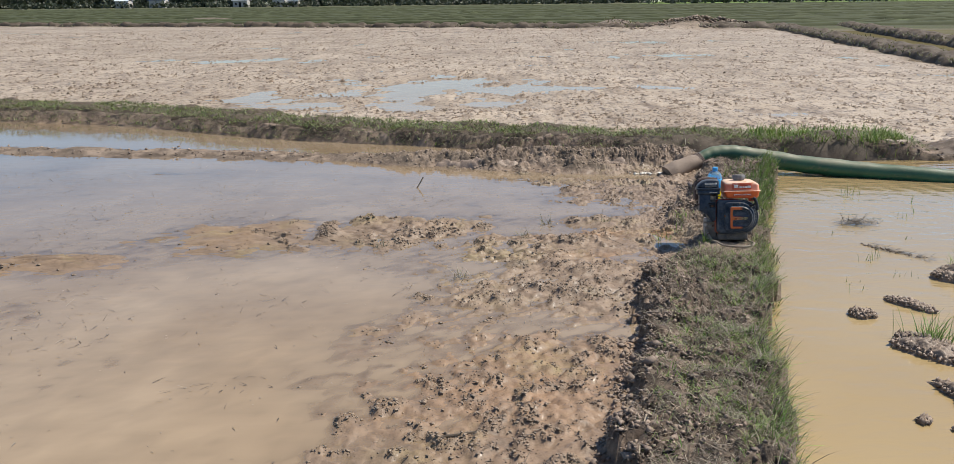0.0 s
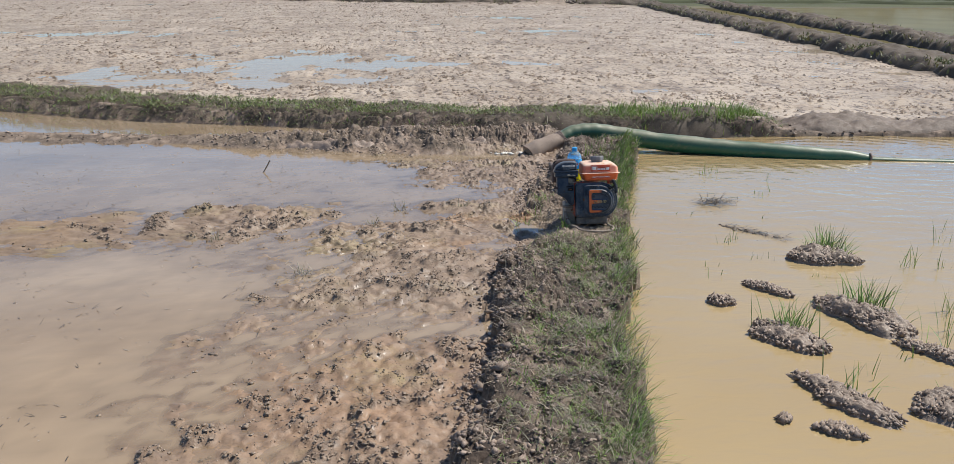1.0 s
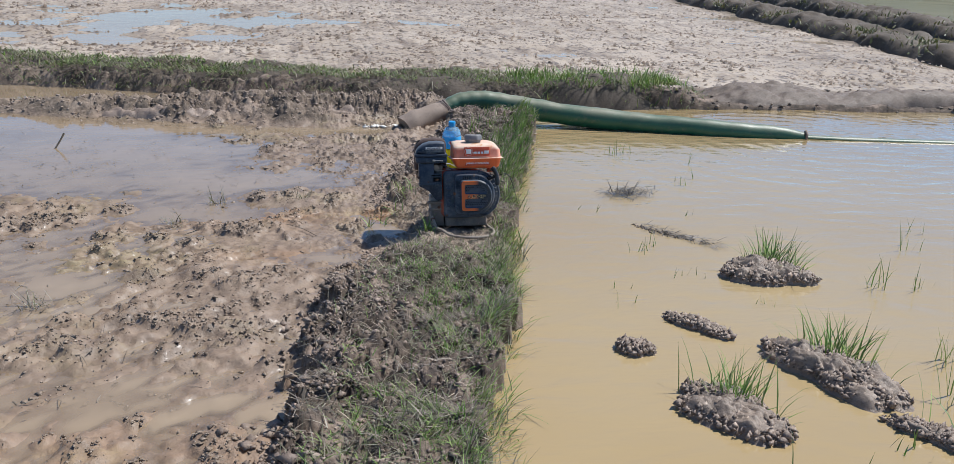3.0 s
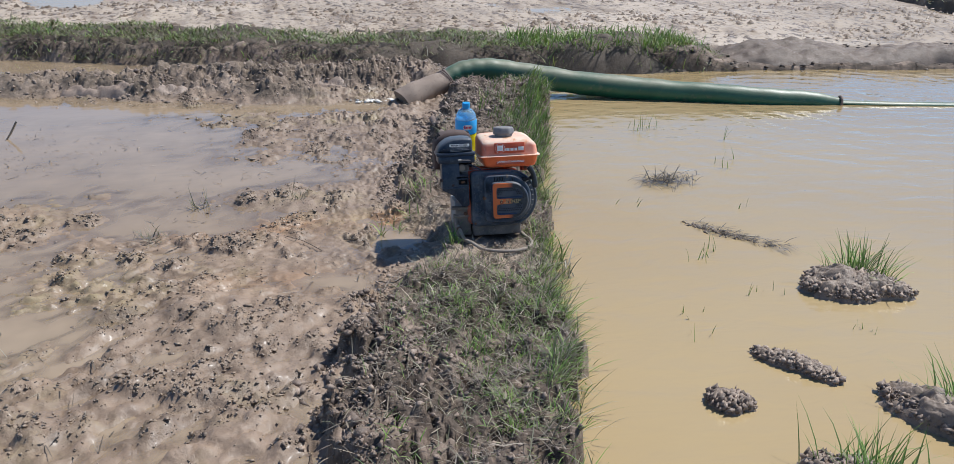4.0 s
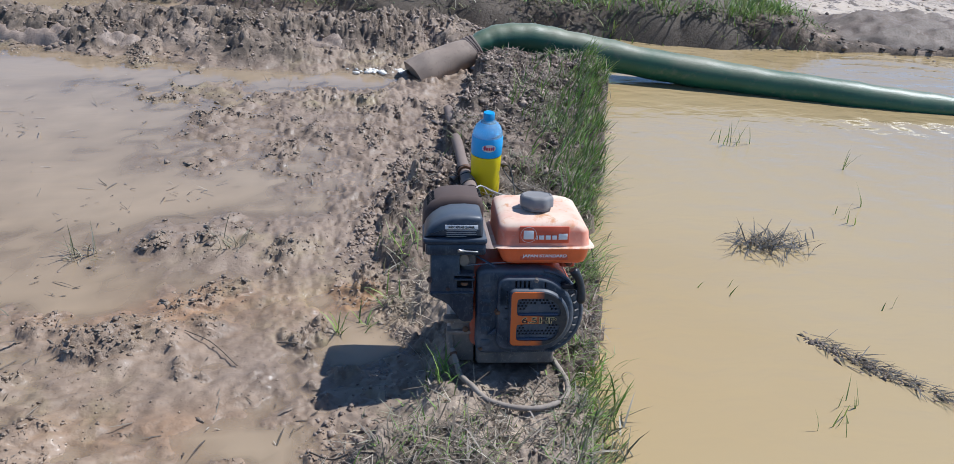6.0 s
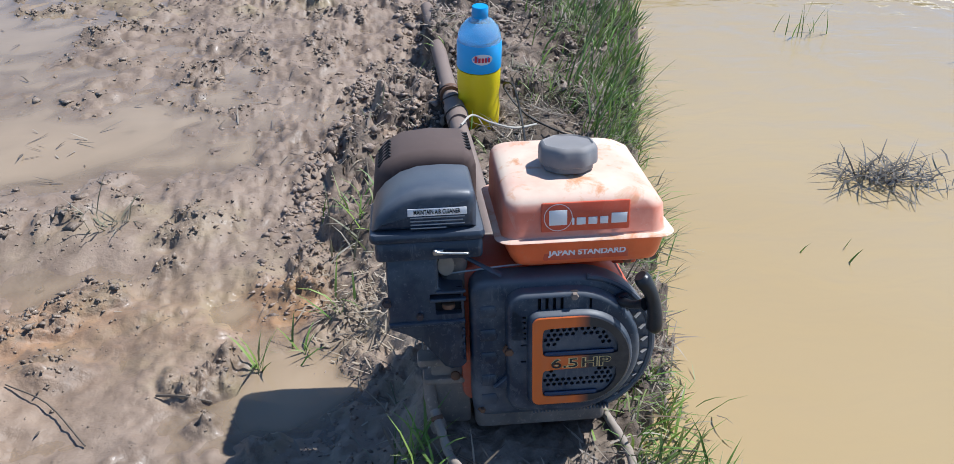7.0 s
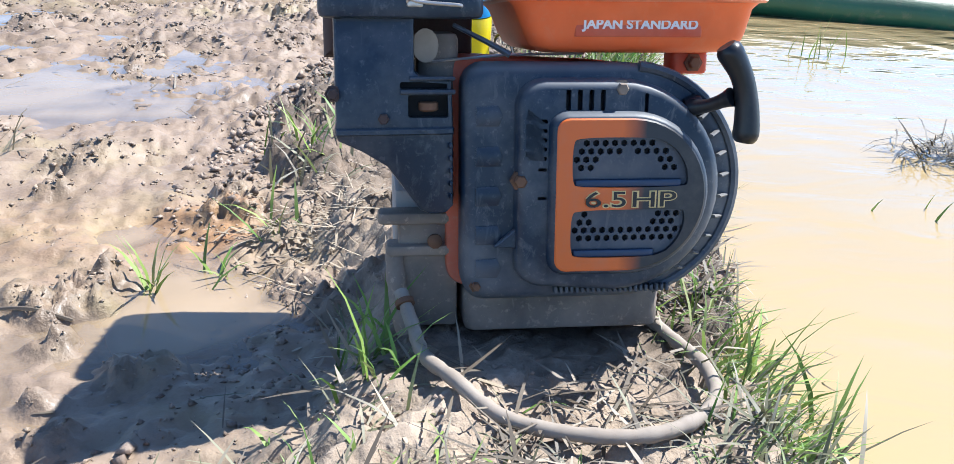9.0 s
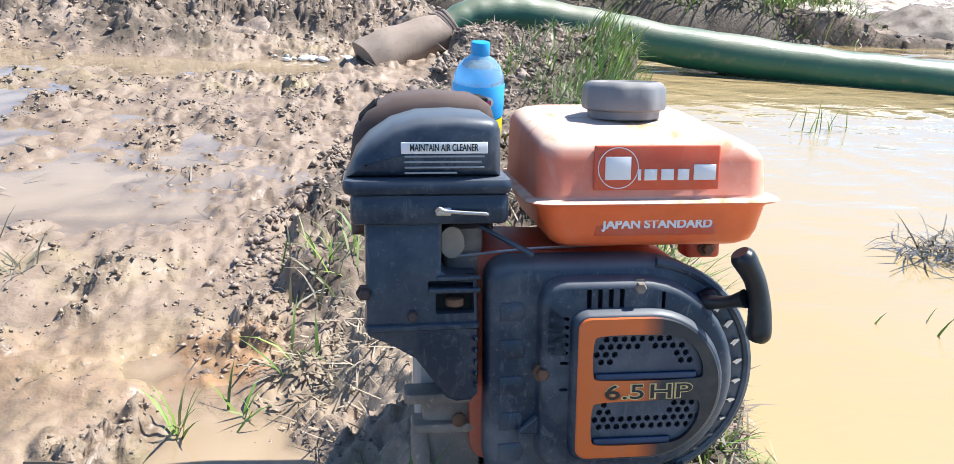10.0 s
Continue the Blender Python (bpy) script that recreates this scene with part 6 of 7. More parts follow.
def unit_lump(level):
    if level < 0:
        v = np.array([(1, 0, 0), (0, 1, 0), (-1, 0, 0), (0, -1, 0), (0, 0, 1)], float)
        return v, [(0, 1, 4), (1, 2, 4), (2, 3, 4), (3, 0, 4)]
    if level == 0:
        v = np.array([(1, 0, 0), (0.2, 1, 0.1), (-1, 0.3, -0.1), (-0.3, -1, 0.1), (0.1, 0.1, 1), (0, 0, -1)], float)
        return v, [(0, 1, 4), (1, 2, 4), (2, 3, 4), (3, 0, 4), (1, 0, 5), (2, 1, 5), (3, 2, 5), (0, 3, 5)]
    bm = bmesh.new()
    bmesh.ops.create_icosphere(bm, subdivisions=level, radius=1.0)
    v = np.array([p.co[:] for p in bm.verts])
    f = [tuple(p.index for p in q.verts) for q in bm.faces]
    bm.free()
    return v, f


def lumps(name, x, y, r, flat, material, label, level=1, sink=0.5, rough=0.36):
    base, faces = unit_lump(level)
    n = len(x)
    a = rng.uniform(0, 2 * np.pi, n)
    c, s = np.cos(a), np.sin(a)
    sx, sy, sz = r * rng.uniform(0.7, 1.4, n), r * rng.uniform(0.7, 1.2, n), r * flat * rng.uniform(0.6, 1.2, n)
    jag = 1 + rng.normal(0, rough, (n, len(base)))
    v = base[None] * jag[:, :, None]
    px, py, pz = v[:, :, 0] * sx[:, None], v[:, :, 1] * sy[:, None], v[:, :, 2] * sz[:, None]
    z = np.maximum(height(x, y), -0.004)
    out = np.stack([x[:, None] + px * c[:, None] - py * s[:, None], y[:, None] + px * s[:, None] + py * c[:, None], (z + sz * (1 - 2 * sink))[:, None] + pz], -1)
    return joined(name, out, faces, material, label, "mud clods")


def sizes(n, lo, hi, p=2.5):
    return lo + (hi - lo) * rng.uniform(0, 1, n) ** p


gx, gy = spread_on(190000, 0.2, 2.4, 2.2, 7.4, lambda x, y: on_bund(x, y, -0.08, -0.02) * off_engine(x, y) * (0.15 + 0.85 * patchy(x, y, 0.15, 231, -0.1, 0.3)) * (0.35 + 0.65 * step(0.33, 0.15, x - bund_left(y))))
lumps("bund_crumbs", gx, gy, sizes(len(gx), 0.002, 0.0095, 2.8) * (1 - 0.65 * blob(gx, gy, 1.42, 5.15, 0.45, 0.6)), 0.9, M_CLOD, "fine grey-brown mud crumbs on the bund", 0, 0.4, 0.45)
gx, gy = spread_on(13000, 0.2, 2.4, 2.2, 7.4, lambda x, y: on_bund(x, y, -0.06, -0.02) * (0.3 + 0.7 * step(0.35, 0.15, x - bund_left(y))) * off_engine(x, y) * patchy(x, y, 0.3, 233, 0.0, 0.4))
lumps("bund_clods", gx, gy, sizes(len(gx), 0.006, 0.019, 2.6) * (1 - 0.7 * blob(gx, gy, 1.42, 5.15, 0.45, 0.6)), 0.75, M_CLOD, "crumbled grey-brown mud clods on the bund", 0, 0.5, 0.42)
gy = rng.uniform(2.3, 7.2, 3000)
gx = bund_left(gy) + rng.normal(-0.01, 0.045, len(gy))
k = rng.uniform(0, 1, len(gy)) < (0.15 + 0.85 * patch(gx, gy, 0.25, 235, -0.1, 0.4)) * (1 - 0.8 * blob(gx, gy, 1.30, 5.40, 0.2, 0.3))
lumps("foot_clods", gx[k], gy[k], sizes(int(k.sum()), 0.005, 0.022, 2.4) * (1 - 0.8 * blob(gx[k], gy[k], 1.4, 5.6, 0.6, 1.0)), 0.8, M_CLOD, "crumbled clods slumped at the foot of the bund", 0, 0.45, 0.4)
gx, gy = spread_on(230000, -1.2, 1.75, 2.0, 7.8, lambda x, y: (x < bund_left(y) + 0.05) * (0.06 + 0.10 * patch(x, y, 0.5, 36, -0.1, 0.4) + 0.35 * blob(x, y, 1.0, 5.4, 0.45, 0.5) * patch(x, y, 0.2, 38, -0.1, 0.4) + 0.9 * clusters(x, y)) * step(-0.003, 0.008, height(x, y)))
inside = clusters(gx, gy)
lumps("mud_crumbs", gx, gy, sizes(len(gx), 0.0015, 0.0050, 2.0) * (1 + 0.8 * inside) * (1 - 0.55 * blob(gx, gy, 1.2, 5.2, 0.5, 0.6)), 0.6, M_MUDCRUMB, "wet crumbled mud heaped in clusters on the smooth silt", 0, 0.6, 0.42)
gx, gy = spread_on(9000, -9, 1.7, 3.0, 8.3, lambda x, y: 0.012 + 0.7 * patchy(x, y, 0.5, 239, 0.25, 0.6) * step(-0.012, 0.0, height(x, y)))
lumps("field_crumbs", gx, gy, sizes(len(gx), 0.002, 0.011, 3), 0.5, M_MUDCRUMB, "small lumps of mud standing out of the shallow water", 0)
x = rng.uniform(-7, 2.1, 7000)
y = furrow_mid(x) + rng.normal(0, 0.17, len(x))
k = rng.uniform(0, 1, len(x)) < np.interp(x, [-7, -1, 0.3], [0.25, 0.45, 1.0])
lumps("ridge_clods", x[k], y[k], sizes(int(k.sum()), 0.004, 0.016, 2.5), 0.7, M_CLOD, "rough turned-up clods along the furrow ridge", 0, 0.6)
gx, gy = spread_on(1100, 1.84, 2.30, 6.7, 7.25, lambda x, y: np.ones_like(x))
lumps("mound_clods", gx, gy, sizes(len(gx), 0.004, 0.016, 2.5), 0.8, M_CLOD, "rough mud clods heaped under the hose", 0, 0.6)
gx, gy = spread_on(1600, 3.7, 7.5, 7.5, 8.8, lambda x, y: (np.abs(y - cross_mid(x)) < 0.5).astype(float))
lumps("bare_bund_clods", gx, gy, sizes(len(gx), 0.006, 0.022, 2), 0.6, M_BAREEARTH, "loose clods of a bare earth bund", 0, 0.6)
y = 9.0 + 37 * rng.uniform(0, 1, 170000) ** 1.35
x = rng.uniform(-1.0, 1.0, len(y)) * (y * 0.75 + 1.5)
k = (y > cross_mid(x) + cross_half(x)) & (y < far_edge(x)) & (x < side_bund(y) - 0.35)
x, y = x[k], y[k]
k = rng.uniform(0, 1, len(x)) < (0.2 + 0.8 * patchy(x, y, 1.2, 243, -0.2, 0.4)) * (0.3 + 0.7 * patchy(x * 0.9 + y * 0.4, y, 0.30, 244, 0.0, 0.4)) * step(-0.016, 0.006, height(x, y))
x, y = x[k], y[k]
lumps("ploughed_clods", x, y, sizes(len(x), 0.008, 0.034, 2.6) * (1 + (y - 9) * 0.014), 0.7, M_FIELDCLOD, "brown clods all over the flooded ploughed field", -1, 0.5, 0.3)
x = rng.uniform(-60, 13.5, 2600)
y = far_edge(x) + rng.normal(0.2, 0.45, len(x))
lumps("far_bund_clods", x, y, sizes(len(x), 0.03, 0.11, 2), 0.6, M_WETCLOD, "dark clods along the far bund", 0)
x, y = rng.normal(9.0, 1.6, 700), rng.normal(44.3, 1.0, 700)
lumps("heap_clods", x, y, sizes(700, 0.05, 0.16, 2), 0.6, M_FIELDCLOD, "heaped brown earth at the field corner", 0)

x, y = rng.uniform(-6, 0.9, 60000), rng.uniform(2.6, 8.2, 60000)
k = (rng.uniform(0, 1, len(x)) < 0.03 + 0.9 * patchy(x * 0.5, y, 0.16, 245, 0.26, 0.6)) & (x < bund_left(y)) & (height(x, y) > -0.022)
x, y = x[k], y[k]
lumps("mud_flecks", x, y, sizes(len(x), 0.002, 0.013, 2.6), 0.35, M_MUDCRUMB, "flecks of mud breaking the surface of shallow water", 0, 0.35)

# straw and twigs lying on the wet field
n = 11000
x, y = rng.uniform(-5, 1.6, n), rng.uniform(2.4, 8.0, n)
k = (x < bund_left(y)) & (rng.uniform(0, 1, n) < 0.08 + patchy(x, y, 0.7, 251, 0.0, 0.5))
x, y = x[k], y[k]
n = len(x)
v = blades(x, y, np.maximum(height(x, y), 0.0) + 0.002, 0.012 + 0.06 * rng.uniform(0, 1, n) ** 2, rng.uniform(0.0015, 0.004, n), rng.uniform(0, 6.28, n), rng.uniform(1.2, 1.6, n), rng.uniform(-0.3, 0.4, n))
joined("field_straw", v, BLADE, M_LITTER, "bits of muddy straw lying on the wet field", "straw")
for cx, cy in ((0.563, 5.796), (0.935, 5.82), (0.42, 5.50), (-0.40, 5.25), (0.10, 4.70)):
    m = 26
    x, y = rng.normal(cx, 0.02, m), rng.normal(cy, 0.02, m)
    v = blades(x, y, np.maximum(height(x, y), 0.0) - 0.003, rng.uniform(0.03, 0.10, m), rng.uniform(0.002, 0.004, m), rng.uniform(0, 6.28, m), rng.uniform(0.2, 1.3, m), rng.uniform(0.0, 0.8, m))
    joined("stubble_tuft", v, BLADE, M_DRY, "muddy rice stubble tuft standing in the wet field", "stubble")


def twig(points, r, label):
    g = [(x, y, max(float(height(x, y)), 0.0) + z) for x, y, z in points]
    ob = part("twig", tube(spline(g, 4), r, 6), M_LITTER, None)
    return tagged(ob, label, "twig", group="twigs on the mud")


twig([(1.13, 4.985, 0.006), (1.17, 4.955, 0.010), (1.20, 4.945, 0.004)], 0.002, "short dark twig lying on wet mud")
twig([(1.06, 5.36, 0.004), (1.10, 5.345, 0.006), (1.135, 5.34, 0.003)], 0.002, "brown curled leaf stalk lying on wet mud")
twig([(0.86, 5.40, 0.004), (0.92, 5.36, 0.012), (0.98, 5.28, 0.004)], 0.0012, "pale thin twig lying on wet mud")
twig([(-0.36, 6.90, -0.01), (-0.335, 6.92, 0.03), (-0.31, 6.94, 0.075)], 0.005, "dark stick standing in shallow water")
twig([(0.10, 2.98, 0.0), (0.17, 3.0, 0.006), (0.24, 3.03, 0.0)], 0.004, "thin dark twig floating in shallow water")


# ---- clods of turned mud in the flooded paddy ----
def mud_clod(cx, cy, rx, ry, turn, h, tuft=0, seed=0, label="dark lump of turned mud standing in the water"):
    thing = new("mud_clod")
    thing.matrix_basis = pose(cx, cy, 0.0, 0, 0, math.degrees(turn))
    nr, na = 34, 90
    t = np.linspace(0, 1.12, nr)[:, None]
    a = np.linspace(0, 2 * np.pi, na, endpoint=False)[None, :]
    wob = 1 + 0.16 * np.sin(a * 2 + seed) + 0.10 * np.sin(a * 3 + seed * 2.1) + 0.06 * np.sin(a * 5 + seed * 3.3)
    x, y = t * np.cos(a) * rx * wob, t * np.sin(a) * ry * wob
    t = t * (1 + 0.10 * layered(np.cos(a) * 0.3 + seed, np.sin(a) * 0.3, 0.09, 3, 9))
    prof = np.clip(1 - t ** 2.6, -0.5, 1)
    lump = cells(x + seed, y - seed, 0.045, 3) * 0.010 + cells(x - seed, y + seed, 0.024, 5) * 0.010 + cells(x + seed, y + seed, 0.014, 8) * 0.007 + layered(x + seed * 2, y, 0.09, 4, 7, 0.6) * 0.016
    z = prof * h * 0.62 + lump * np.clip(prof * 2, 0.0, 1) * min(1.0, h / 0.05)
    verts = np.stack([x, y, z * np.ones_like(x)], -1).reshape(-1, 3)
    faces = []
    for i in range(nr - 1):
        for j in range(na):
            j2 = (j + 1) % na
            faces.append((i * na + j, (i + 1) * na + j, (i + 1) * na + j2, i * na + j2))
    ob = link_mesh("mud", verts.tolist(), faces, M_WETCLOD)
    ob.data.shade_smooth()
    ob.parent = thing
    base, tri = unit_lump(0)
    m = int(500 + 70000 * rx * ry)
    u, an = np.sqrt(rng.uniform(0, 1.0, m)), rng.uniform(0, 2 * np.pi, m)
    w1 = 1 + 0.16 * np.sin(an * 2 + seed) + 0.10 * np.sin(an * 3 + seed * 2.1) + 0.06 * np.sin(an * 5 + seed * 3.3)
    r = sizes(m, 0.002, 0.0115, 3.2)
    pos = np.stack([u * np.cos(an) * rx * w1, u * np.sin(an) * ry * w1, np.clip(1 - u ** 2.6, 0, 1) * h * 0.62 + 0.011 * min(1.0, h / 0.05) + r * 0.3], 1)
    cr = joined("crumb_crust", base[None] * (1 + rng.normal(0, 0.42, (m, len(base))))[:, :, None] * rng.uniform(0.6, 1.3, (m, 1, 3)) * r[:, None, None] + pos[:, None, :], tri, M_CLOD, "", "")
    cr.parent = thing
    if tuft:
        m = tuft
        u = rng.uniform(0.1, 0.95, m)
        an = rng.normal(-turn + 0.75, 0.55, m)
        gx, gy = np.cos(an) * u * rx, np.sin(an) * u * ry
        gz = np.clip(1 - u ** 2.6, 0, 1) * h * 0.62
        v = blades(gx, gy, gz - 0.006, rng.uniform(0.05, 0.17, m), rng.uniform(0.0022, 0.0045, m), an + rng.normal(0, 0.8, m), rng.uniform(0.1, 0.9, m), rng.uniform(0.1, 0.9, m))
        tf = joined("grass_tuft", v, BLADE, M_GRASS, "green grass tuft", "")
        del tf["kind"]
        tf.parent = thing
        label = "dark lump of mud with a green grass tuft in water"
    return tagged(thing, label, "mud clod", group="mud clods in the flooded paddy")


for i, (cx, cy, rx, ry, turn, h, tuft) in enumerate((
        (2.58, 4.68, 0.155, 0.11, -0.6, 0.066, 150), (2.38, 3.92, 0.20, 0.11, -1.08, 0.060, 110), (1.985, 3.765, 0.175, 0.095, -0.95, 0.040, 110),
        (1.872, 4.155, 0.06, 0.04, -0.95, 0.032, 0), (2.135, 4.285, 0.11, 0.04, -1.0, 0.026, 0), (1.945, 3.25, 0.19, 0.07, -1.1, 0.035, 12),
        (1.825, 3.06, 0.075, 0.03, -0.5, 0.02, 0), (2.26, 3.16, 0.14, 0.10, -0.3, 0.05, 10), (2.47, 3.55, 0.14, 0.05, -1.0, 0.028, 8))):
    mud_clod(cx, cy, rx, ry, turn, h, tuft, i * 1.7 + 0.4)
t = rng.uniform(0, 1, 900)
lumps("mud_streak", 2.33 + 0.22 * t + rng.normal(0, 0.013, 900), 5.305 - 0.28 * t + rng.normal(0, 0.015, 900), sizes(900, 0.002, 0.009, 2) * (1.2 - t * 0.5), 0.8, M_WETCLOD, "streak of dark mud crumbs just above the water", 0, 0.35, 0.45)
n = 170
t = rng.uniform(0, 1, n)
v = blades(2.33 + 0.24 * t + rng.normal(0, 0.014, n), 5.305 - 0.30 * t + rng.normal(0, 0.014, n), rng.uniform(0.0, 0.014, n), rng.uniform(0.02, 0.07, n), rng.uniform(0.0018, 0.004, n), rng.normal(-0.9, 0.7, n), rng.uniform(1.1, 1.6, n), rng.uniform(-0.1, 0.5, n))
joined("streak_straw", v, BLADE, M_WETSTRAW, "dark wet straw drifted along the mud streak", "straw")
mud_clod(1.69, 3.15, 0.022, 0.016, 0.2, 0.012, 0, 4.4, "small crumb of mud just above the water")
for cx, cy, m in ((2.43, 5.80, 95), (2.51, 5.775, 75)):
    x, y = rng.normal(cx, 0.038, m), rng.normal(cy, 0.022, m)
    v = blades(x, y, rng.uniform(0, 0.022, m), rng.uniform(0.03, 0.11, m), rng.uniform(0.002, 0.0045, m), rng.uniform(0, 6.28, m), rng.uniform(0.95, 1.5, m), rng.uniform(0.1, 1.0, m))
    joined("floating_straw", v, BLADE, M_WETSTRAW, "tangle of dark wet straw floating in the paddy", "straw")
for cx, cy, m, hi in ((2.75, 6.62, 9, 0.13), (2.68, 6.60, 5, 0.10), (2.93, 6.05, 3, 0.12), (2.81, 5.92, 5, 0.08), (2.95, 4.55, 10, 0.13), (3.08, 4.50, 6, 0.11), (2.80, 3.95, 14, 0.14),
                      (2.29, 4.72, 6, 0.05), (2.30, 5.05, 6, 0.07), (2.62, 3.75, 8, 0.16), (2.45, 4.45, 6, 0.03), (2.32, 3.52, 7, 0.08), (2.10, 3.42, 6, 0.09), (2.20, 5.55, 3, 0.06), (2.02, 4.62, 4, 0.05), (2.24, 4.98, 5, 0.06), (1.98, 4.50, 3, 0.07), (3.05, 6.35, 4, 0.12), (2.62, 5.42, 3, 0.05), (3.35, 4.9, 7, 0.14), (3.5, 5.1, 5, 0.12)):
    x, y = rng.normal(cx, 0.03, m), rng.normal(cy, 0.02, m)
    v = blades(x, y, np.full(m, -0.01), rng.uniform(hi * 0.4, hi, m) + 0.01, rng.uniform(0.002, 0.004, m), rng.uniform(0, 6.28, m), rng.uniform(0.02, 0.45, m), rng.uniform(0.0, 0.5, m))
    joined("rice_shoots", v, BLADE, M_GRASS, "sparse green shoots standing in the silty water", "grass")

# froth where the hose runs out
x, y = rng.normal(1.47, 0.06, 240), rng.normal(7.44, 0.022, 240)
base, faces = unit_lump(1)
r = rng.uniform(0.004, 0.014, 240)
v = base[None] * r[:, None, None] * np.array([1.4, 1, 0.6]) + np.stack([x, y, np.full(240, 0.006)], 1)[:, None, :]
joined("froth", v, faces, M_FOAM, "white froth where the hose water runs out", "froth", True)


# ---- far off: houses and woods ----
def house(x, y, w, d, eaves, rise, roof_mat, wall_mat, label):
    thing = new("house")
    thing.matrix_basis = Matrix.Translation((x, y, 0.1))
    part("wall", box(-w / 2, w / 2, -d / 2, d / 2, 0, eaves, 0.05, 2), wall_mat, thing)
    roof = bmesh.new()
    o = 0.4
    pr = [(-w / 2 - o, -d / 2 - o, eaves), (w / 2 + o, -d / 2 - o, eaves), (w / 2 + o, 0, eaves + rise), (-w / 2 - o, 0, eaves + rise), (w / 2 + o, d / 2 + o, eaves), (-w / 2 - o, d / 2 + o, eaves)]
    a = [roof.verts.new(q) for q in pr]
    b = [roof.verts.new((q[0], q[1], q[2] - 0.12)) for q in pr]
    for f in ((0, 1, 2, 3), (3, 2, 4, 5)):
        roof.faces.new([a[i] for i in f])
        roof.faces.new([b[i] for i in f[::-1]])
    for i, j in ((0, 1), (1, 2), (2, 4), (4, 5), (5, 3), (3, 0)):
        roof.faces.new((a[i], b[i], b[j], a[j]))
    part("roof", roof, roof_mat, thing)
    part("door", box(-0.45, 0.45, -d / 2 - 0.04, -d / 2 + 0.05, 0, 1.9, 0.02, 2), M_DARK, thing)
    for s in (-1, 1):
        part("window", box(s * w * 0.3 - 0.4, s * w * 0.3 + 0.4, -d / 2 - 0.04, -d / 2 + 0.05, 0.9, 1.7, 0.02, 2), M_DARK, thing)
    return tagged(thing, label, "house", group="houses before the woods")


M_TIN = plain("white_tin_roof", (0.62, 0.64, 0.66), 0.45, 0.0, 0.1, 0.5)
M_BLUETIN = plain("blue_tin_roof", (0.05, 0.12, 0.28), 0.5, 0.0, 0.15, 0.5)
M_WALL = plain("pale_wall", (0.45, 0.43, 0.40), 0.8, 0.0, 0.15, 0.8)
house(-104, 352, 5.5, 5, 2.6, 1.2, M_TIN, M_WALL, "small far house with a white tin roof before trees")
house(-91, 360, 5.0, 5, 3.4, 1.6, M_TIN, M_WALL, "pale far house with a white tin roof before trees")
house(-83, 350, 4.0, 4, 2.4, 1.0, M_TIN, M_WALL, "small far shed with a white tin roof")
house(-134, 345, 6.0, 5, 3.0, 1.2, M_BLUETIN, M_WALL, "far house with a blue tin roof before trees")
house(-152, 355, 5.0, 5, 2.8, 1.2, M_TIN, M_WALL, "far house with a pale tin roof")
house(134, 352, 7.0, 5, 2.4, 0.8, M_TIN, M_WALL, "low far shed with a white tin roof")


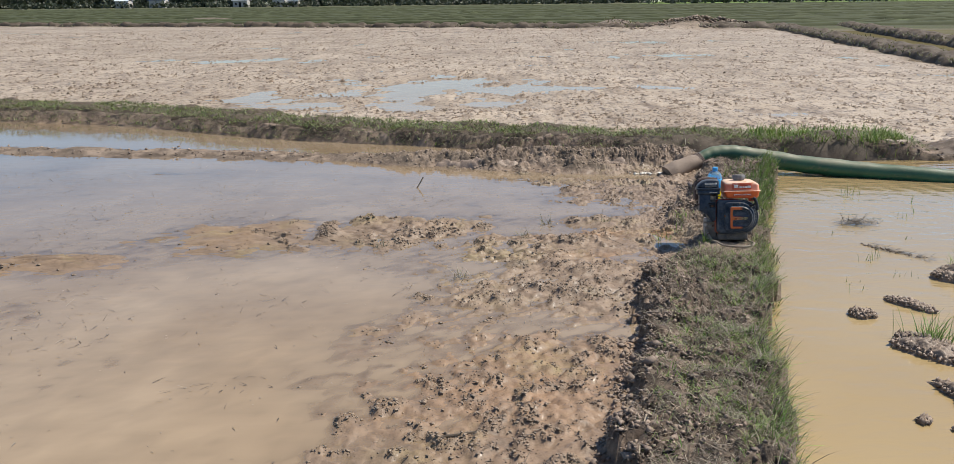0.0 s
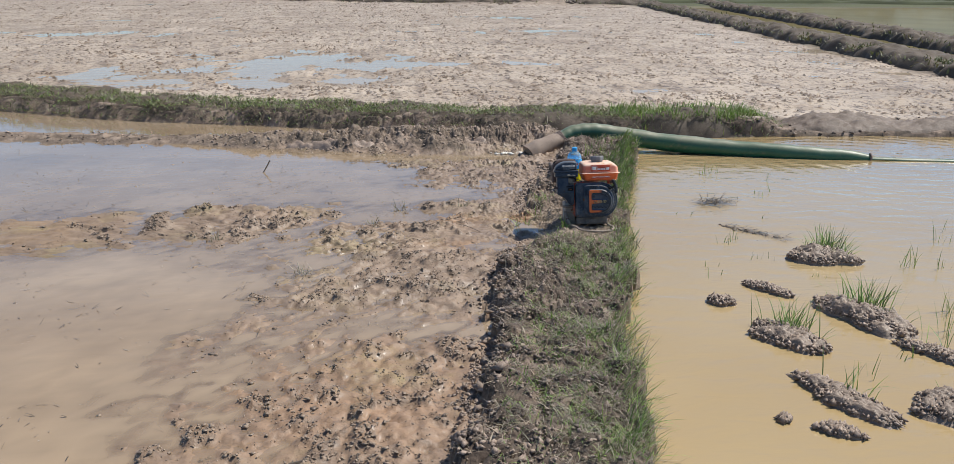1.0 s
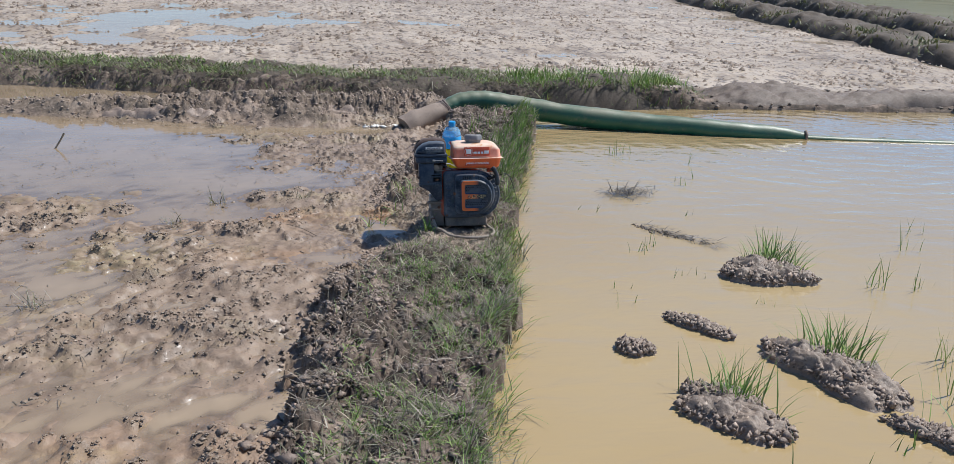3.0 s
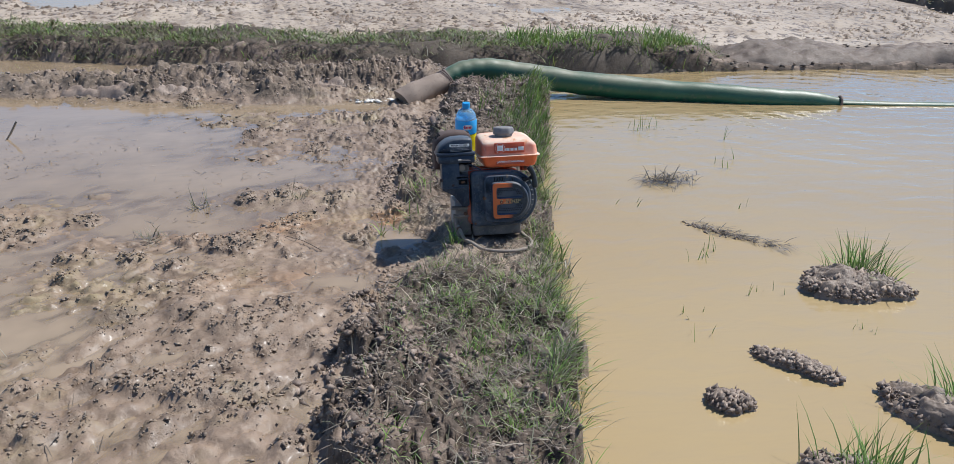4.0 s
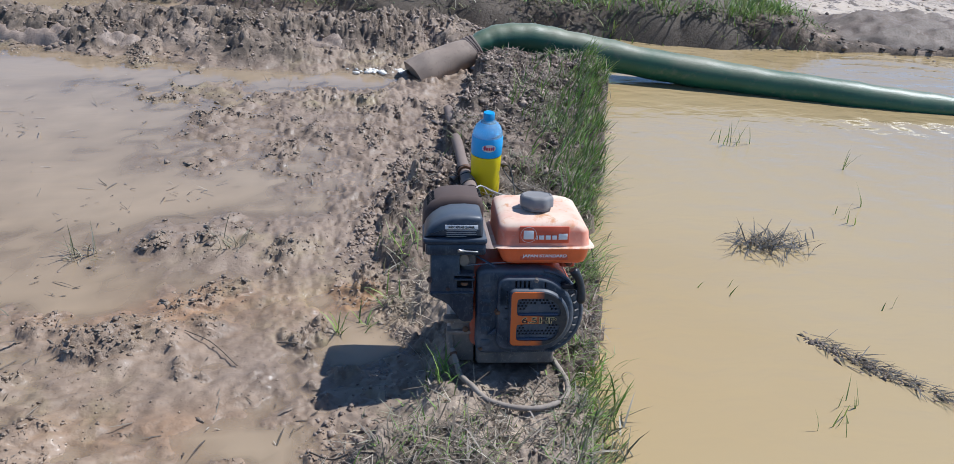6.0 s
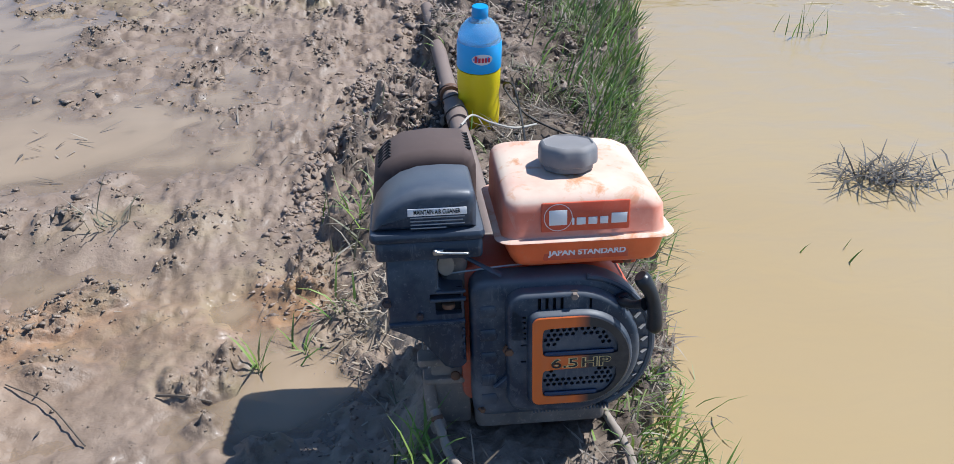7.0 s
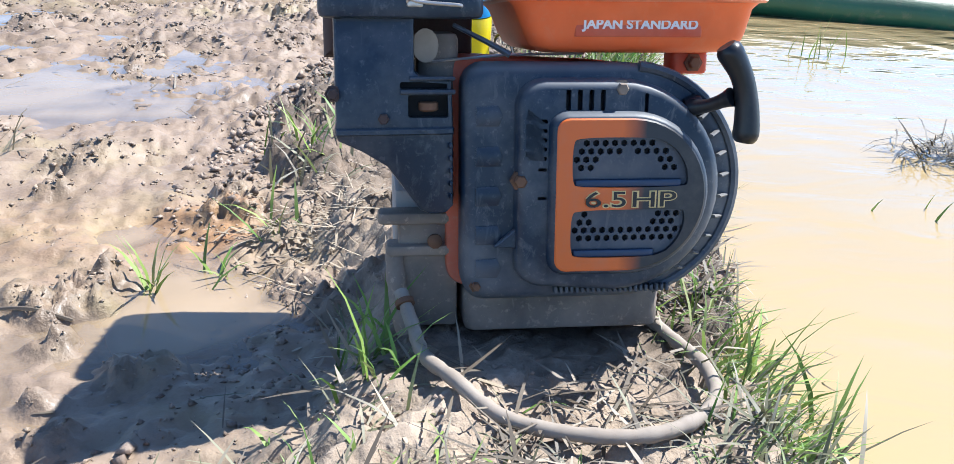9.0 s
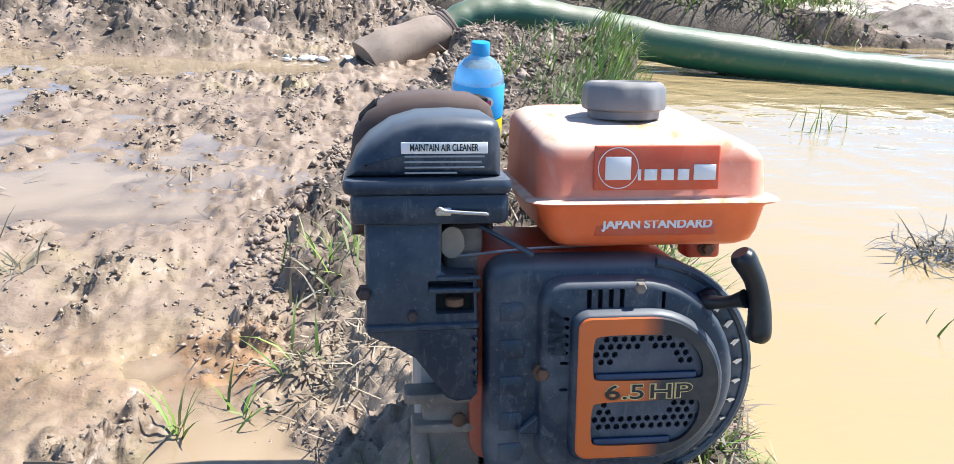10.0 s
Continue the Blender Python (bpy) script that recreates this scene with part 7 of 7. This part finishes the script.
def woods():
    # dark greens with a bluish cast that paints in the distance haze
    leaf = blade_material("dark_hazy_foliage", (0.014, 0.034, 0.024), (0.026, 0.052, 0.030), (0.042, 0.068, 0.034), (0.020, 0.040, 0.032))
    bark = plain("grey_bark", (0.16, 0.14, 0.12), 0.9)
    quads, trunks = [], []
    for i in range(1150):
        x = rng.uniform(-280, 400)
        y = rng.uniform(385, 470)
        hgt = rng.uniform(4.5, 10.0) * float(np.interp(x, [-60, 80, 160], [1.0, 1.25, 1.6]))
        base = 0.1
        wide = hgt * rng.uniform(0.45, 0.75)
        tall = x > 60 and rng.uniform() < 0.25
        if tall:
            hgt *= 1.35
        for s in range(3):
            cx, cy = x + rng.normal(0, wide * 0.35), y + rng.normal(0, wide * 0.3)
            cz = base + hgt * rng.uniform(0.2 if not tall else 0.6, 0.75)
            m = 44
            d = rng.normal(0, 1, (m, 3))
            d /= np.linalg.norm(d, axis=1)[:, None]
            c = np.array([cx, cy, cz]) + d * rng.uniform(0.5, 1.0, (m, 1)) * np.array([wide * 0.62, wide * 0.6, hgt * 0.28])
            u, w = rng.normal(0, 1, (m, 3)), rng.normal(0, 1, (m, 3))
            sz = rng.uniform(0.35, 0.95, (m, 1))
            u = u / np.linalg.norm(u, axis=1)[:, None] * sz
            w = w / np.linalg.norm(w, axis=1)[:, None] * sz
            quads.append(np.stack([c - u - w * 0.4, c + u * 0.8 - w, c + u + w * 0.6, c - u * 0.5 + w], 1))
        r = hgt * 0.018
        ring = [(x + r * math.cos(q), y + r * math.sin(q), 0.0) for q in (0, 1.57, 3.14, 4.71)] + [(x + 0.1 + 0.4 * r * math.cos(q), y + 0.4 * r * math.sin(q), hgt * 0.75) for q in (0, 1.57, 3.14, 4.71)]
        trunks.append(np.array(ring))
    # low scrub in front of the woods
    for i in range(620):
        x = rng.uniform(-300, 430)
        y = rng.uniform(330, 385) - (120 if x > 40 and rng.uniform() < 0.3 else 0)
        hgt = rng.uniform(1.0, 3.2)
        m = 26
        d = rng.normal(0, 1, (m, 3))
        d /= np.linalg.norm(d, axis=1)[:, None]
        c = np.array([x, y, 0.1 + hgt * 0.45]) + d * rng.uniform(0.4, 1.0, (m, 1)) * np.array([hgt * 0.9, hgt * 0.6, hgt * 0.5])
        u, w = rng.normal(0, 1, (m, 3)), rng.normal(0, 1, (m, 3))
        sz = rng.uniform(0.25, 0.6, (m, 1))
        u = u / np.linalg.norm(u, axis=1)[:, None] * sz
        w = w / np.linalg.norm(w, axis=1)[:, None] * sz
        quads.append(np.stack([c - u - w * 0.4, c + u * 0.8 - w, c + u + w * 0.6, c - u * 0.5 + w], 1))
    joined("far_woods", np.concatenate(quads), [(0, 1, 2, 3)], leaf, "dark green far wood with scrub along the horizon", "woods")
    joined("far_trunks", np.stack(trunks), [(0, 1, 5, 4), (1, 2, 6, 5), (2, 3, 7, 6), (3, 0, 4, 7)], bark, "grey trunks of the far trees", "tree trunks")


woods()


def palm_tree(x, y, h, bark, leaf):
    """A sugar palm: a slim trunk and a round head of stiff fans."""
    thing = new("palm_tree")
    thing.matrix_basis = Matrix.Translation((x, y, 0.0))
    lean = rng.uniform(-0.4, 0.4)
    part("trunk", tube(spline([(0, 0, -0.1), (lean * 0.3, 0, h * 0.35), (lean * 0.7, 0, h * 0.7), (lean, 0, h)], 3), [0.28, 0.25, 0.23, 0.21, 0.2, 0.2, 0.19, 0.19, 0.18, 0.18], 8), bark, thing)
    bm = bmesh.new()
    top = Vector((lean, 0, h))
    for i in range(34):
        d = Vector((rng.normal(), rng.normal(), rng.normal() * 0.8 + 0.25)).normalized()
        side = d.cross(Vector((0.1, 0.2, 1))).normalized()
        up = side.cross(d)
        hub = top + d * 0.9
        for k in range(-3, 4):
            a = k * 0.38
            tip = hub + (d * math.cos(a) + side * math.sin(a)) * rng.uniform(0.8, 1.1) - up * 0.15 - Vector((0, 0, 0.15))
            w = (side * math.cos(a) - d * math.sin(a)) * 0.13
            bm.faces.new([bm.verts.new(q) for q in (hub, hub.lerp(tip, 0.5) + w, tip, hub.lerp(tip, 0.5) - w)])
        w = side * 0.03
        bm.faces.new([bm.verts.new(q) for q in (top - w, top + w, hub + w, hub - w)])
    part("crown", bm, leaf, thing)
    return tagged(thing, "tall slim sugar palm standing before the dark far wood", "palm tree", group="palms before the woods")


M_PALMBARK = plain("dark_palm_bark", (0.10, 0.09, 0.08), 0.9, 0.0, 0.3, 2.0)
M_PALMLEAF = blade_material("dark_palm_leaf", (0.016, 0.036, 0.022), (0.032, 0.058, 0.030), (0.022, 0.046, 0.026))
for px, py, ph in ((98, 372, 10.5), (112, 366, 12.0), (121, 374, 11.0), (128, 365, 12.5), (150, 370, 11.5), (171, 362, 13.0), (196, 368, 12.0), (203, 360, 13.5), (231, 366, 12.5)):
    palm_tree(px, py, ph, M_PALMBARK, M_PALMLEAF)
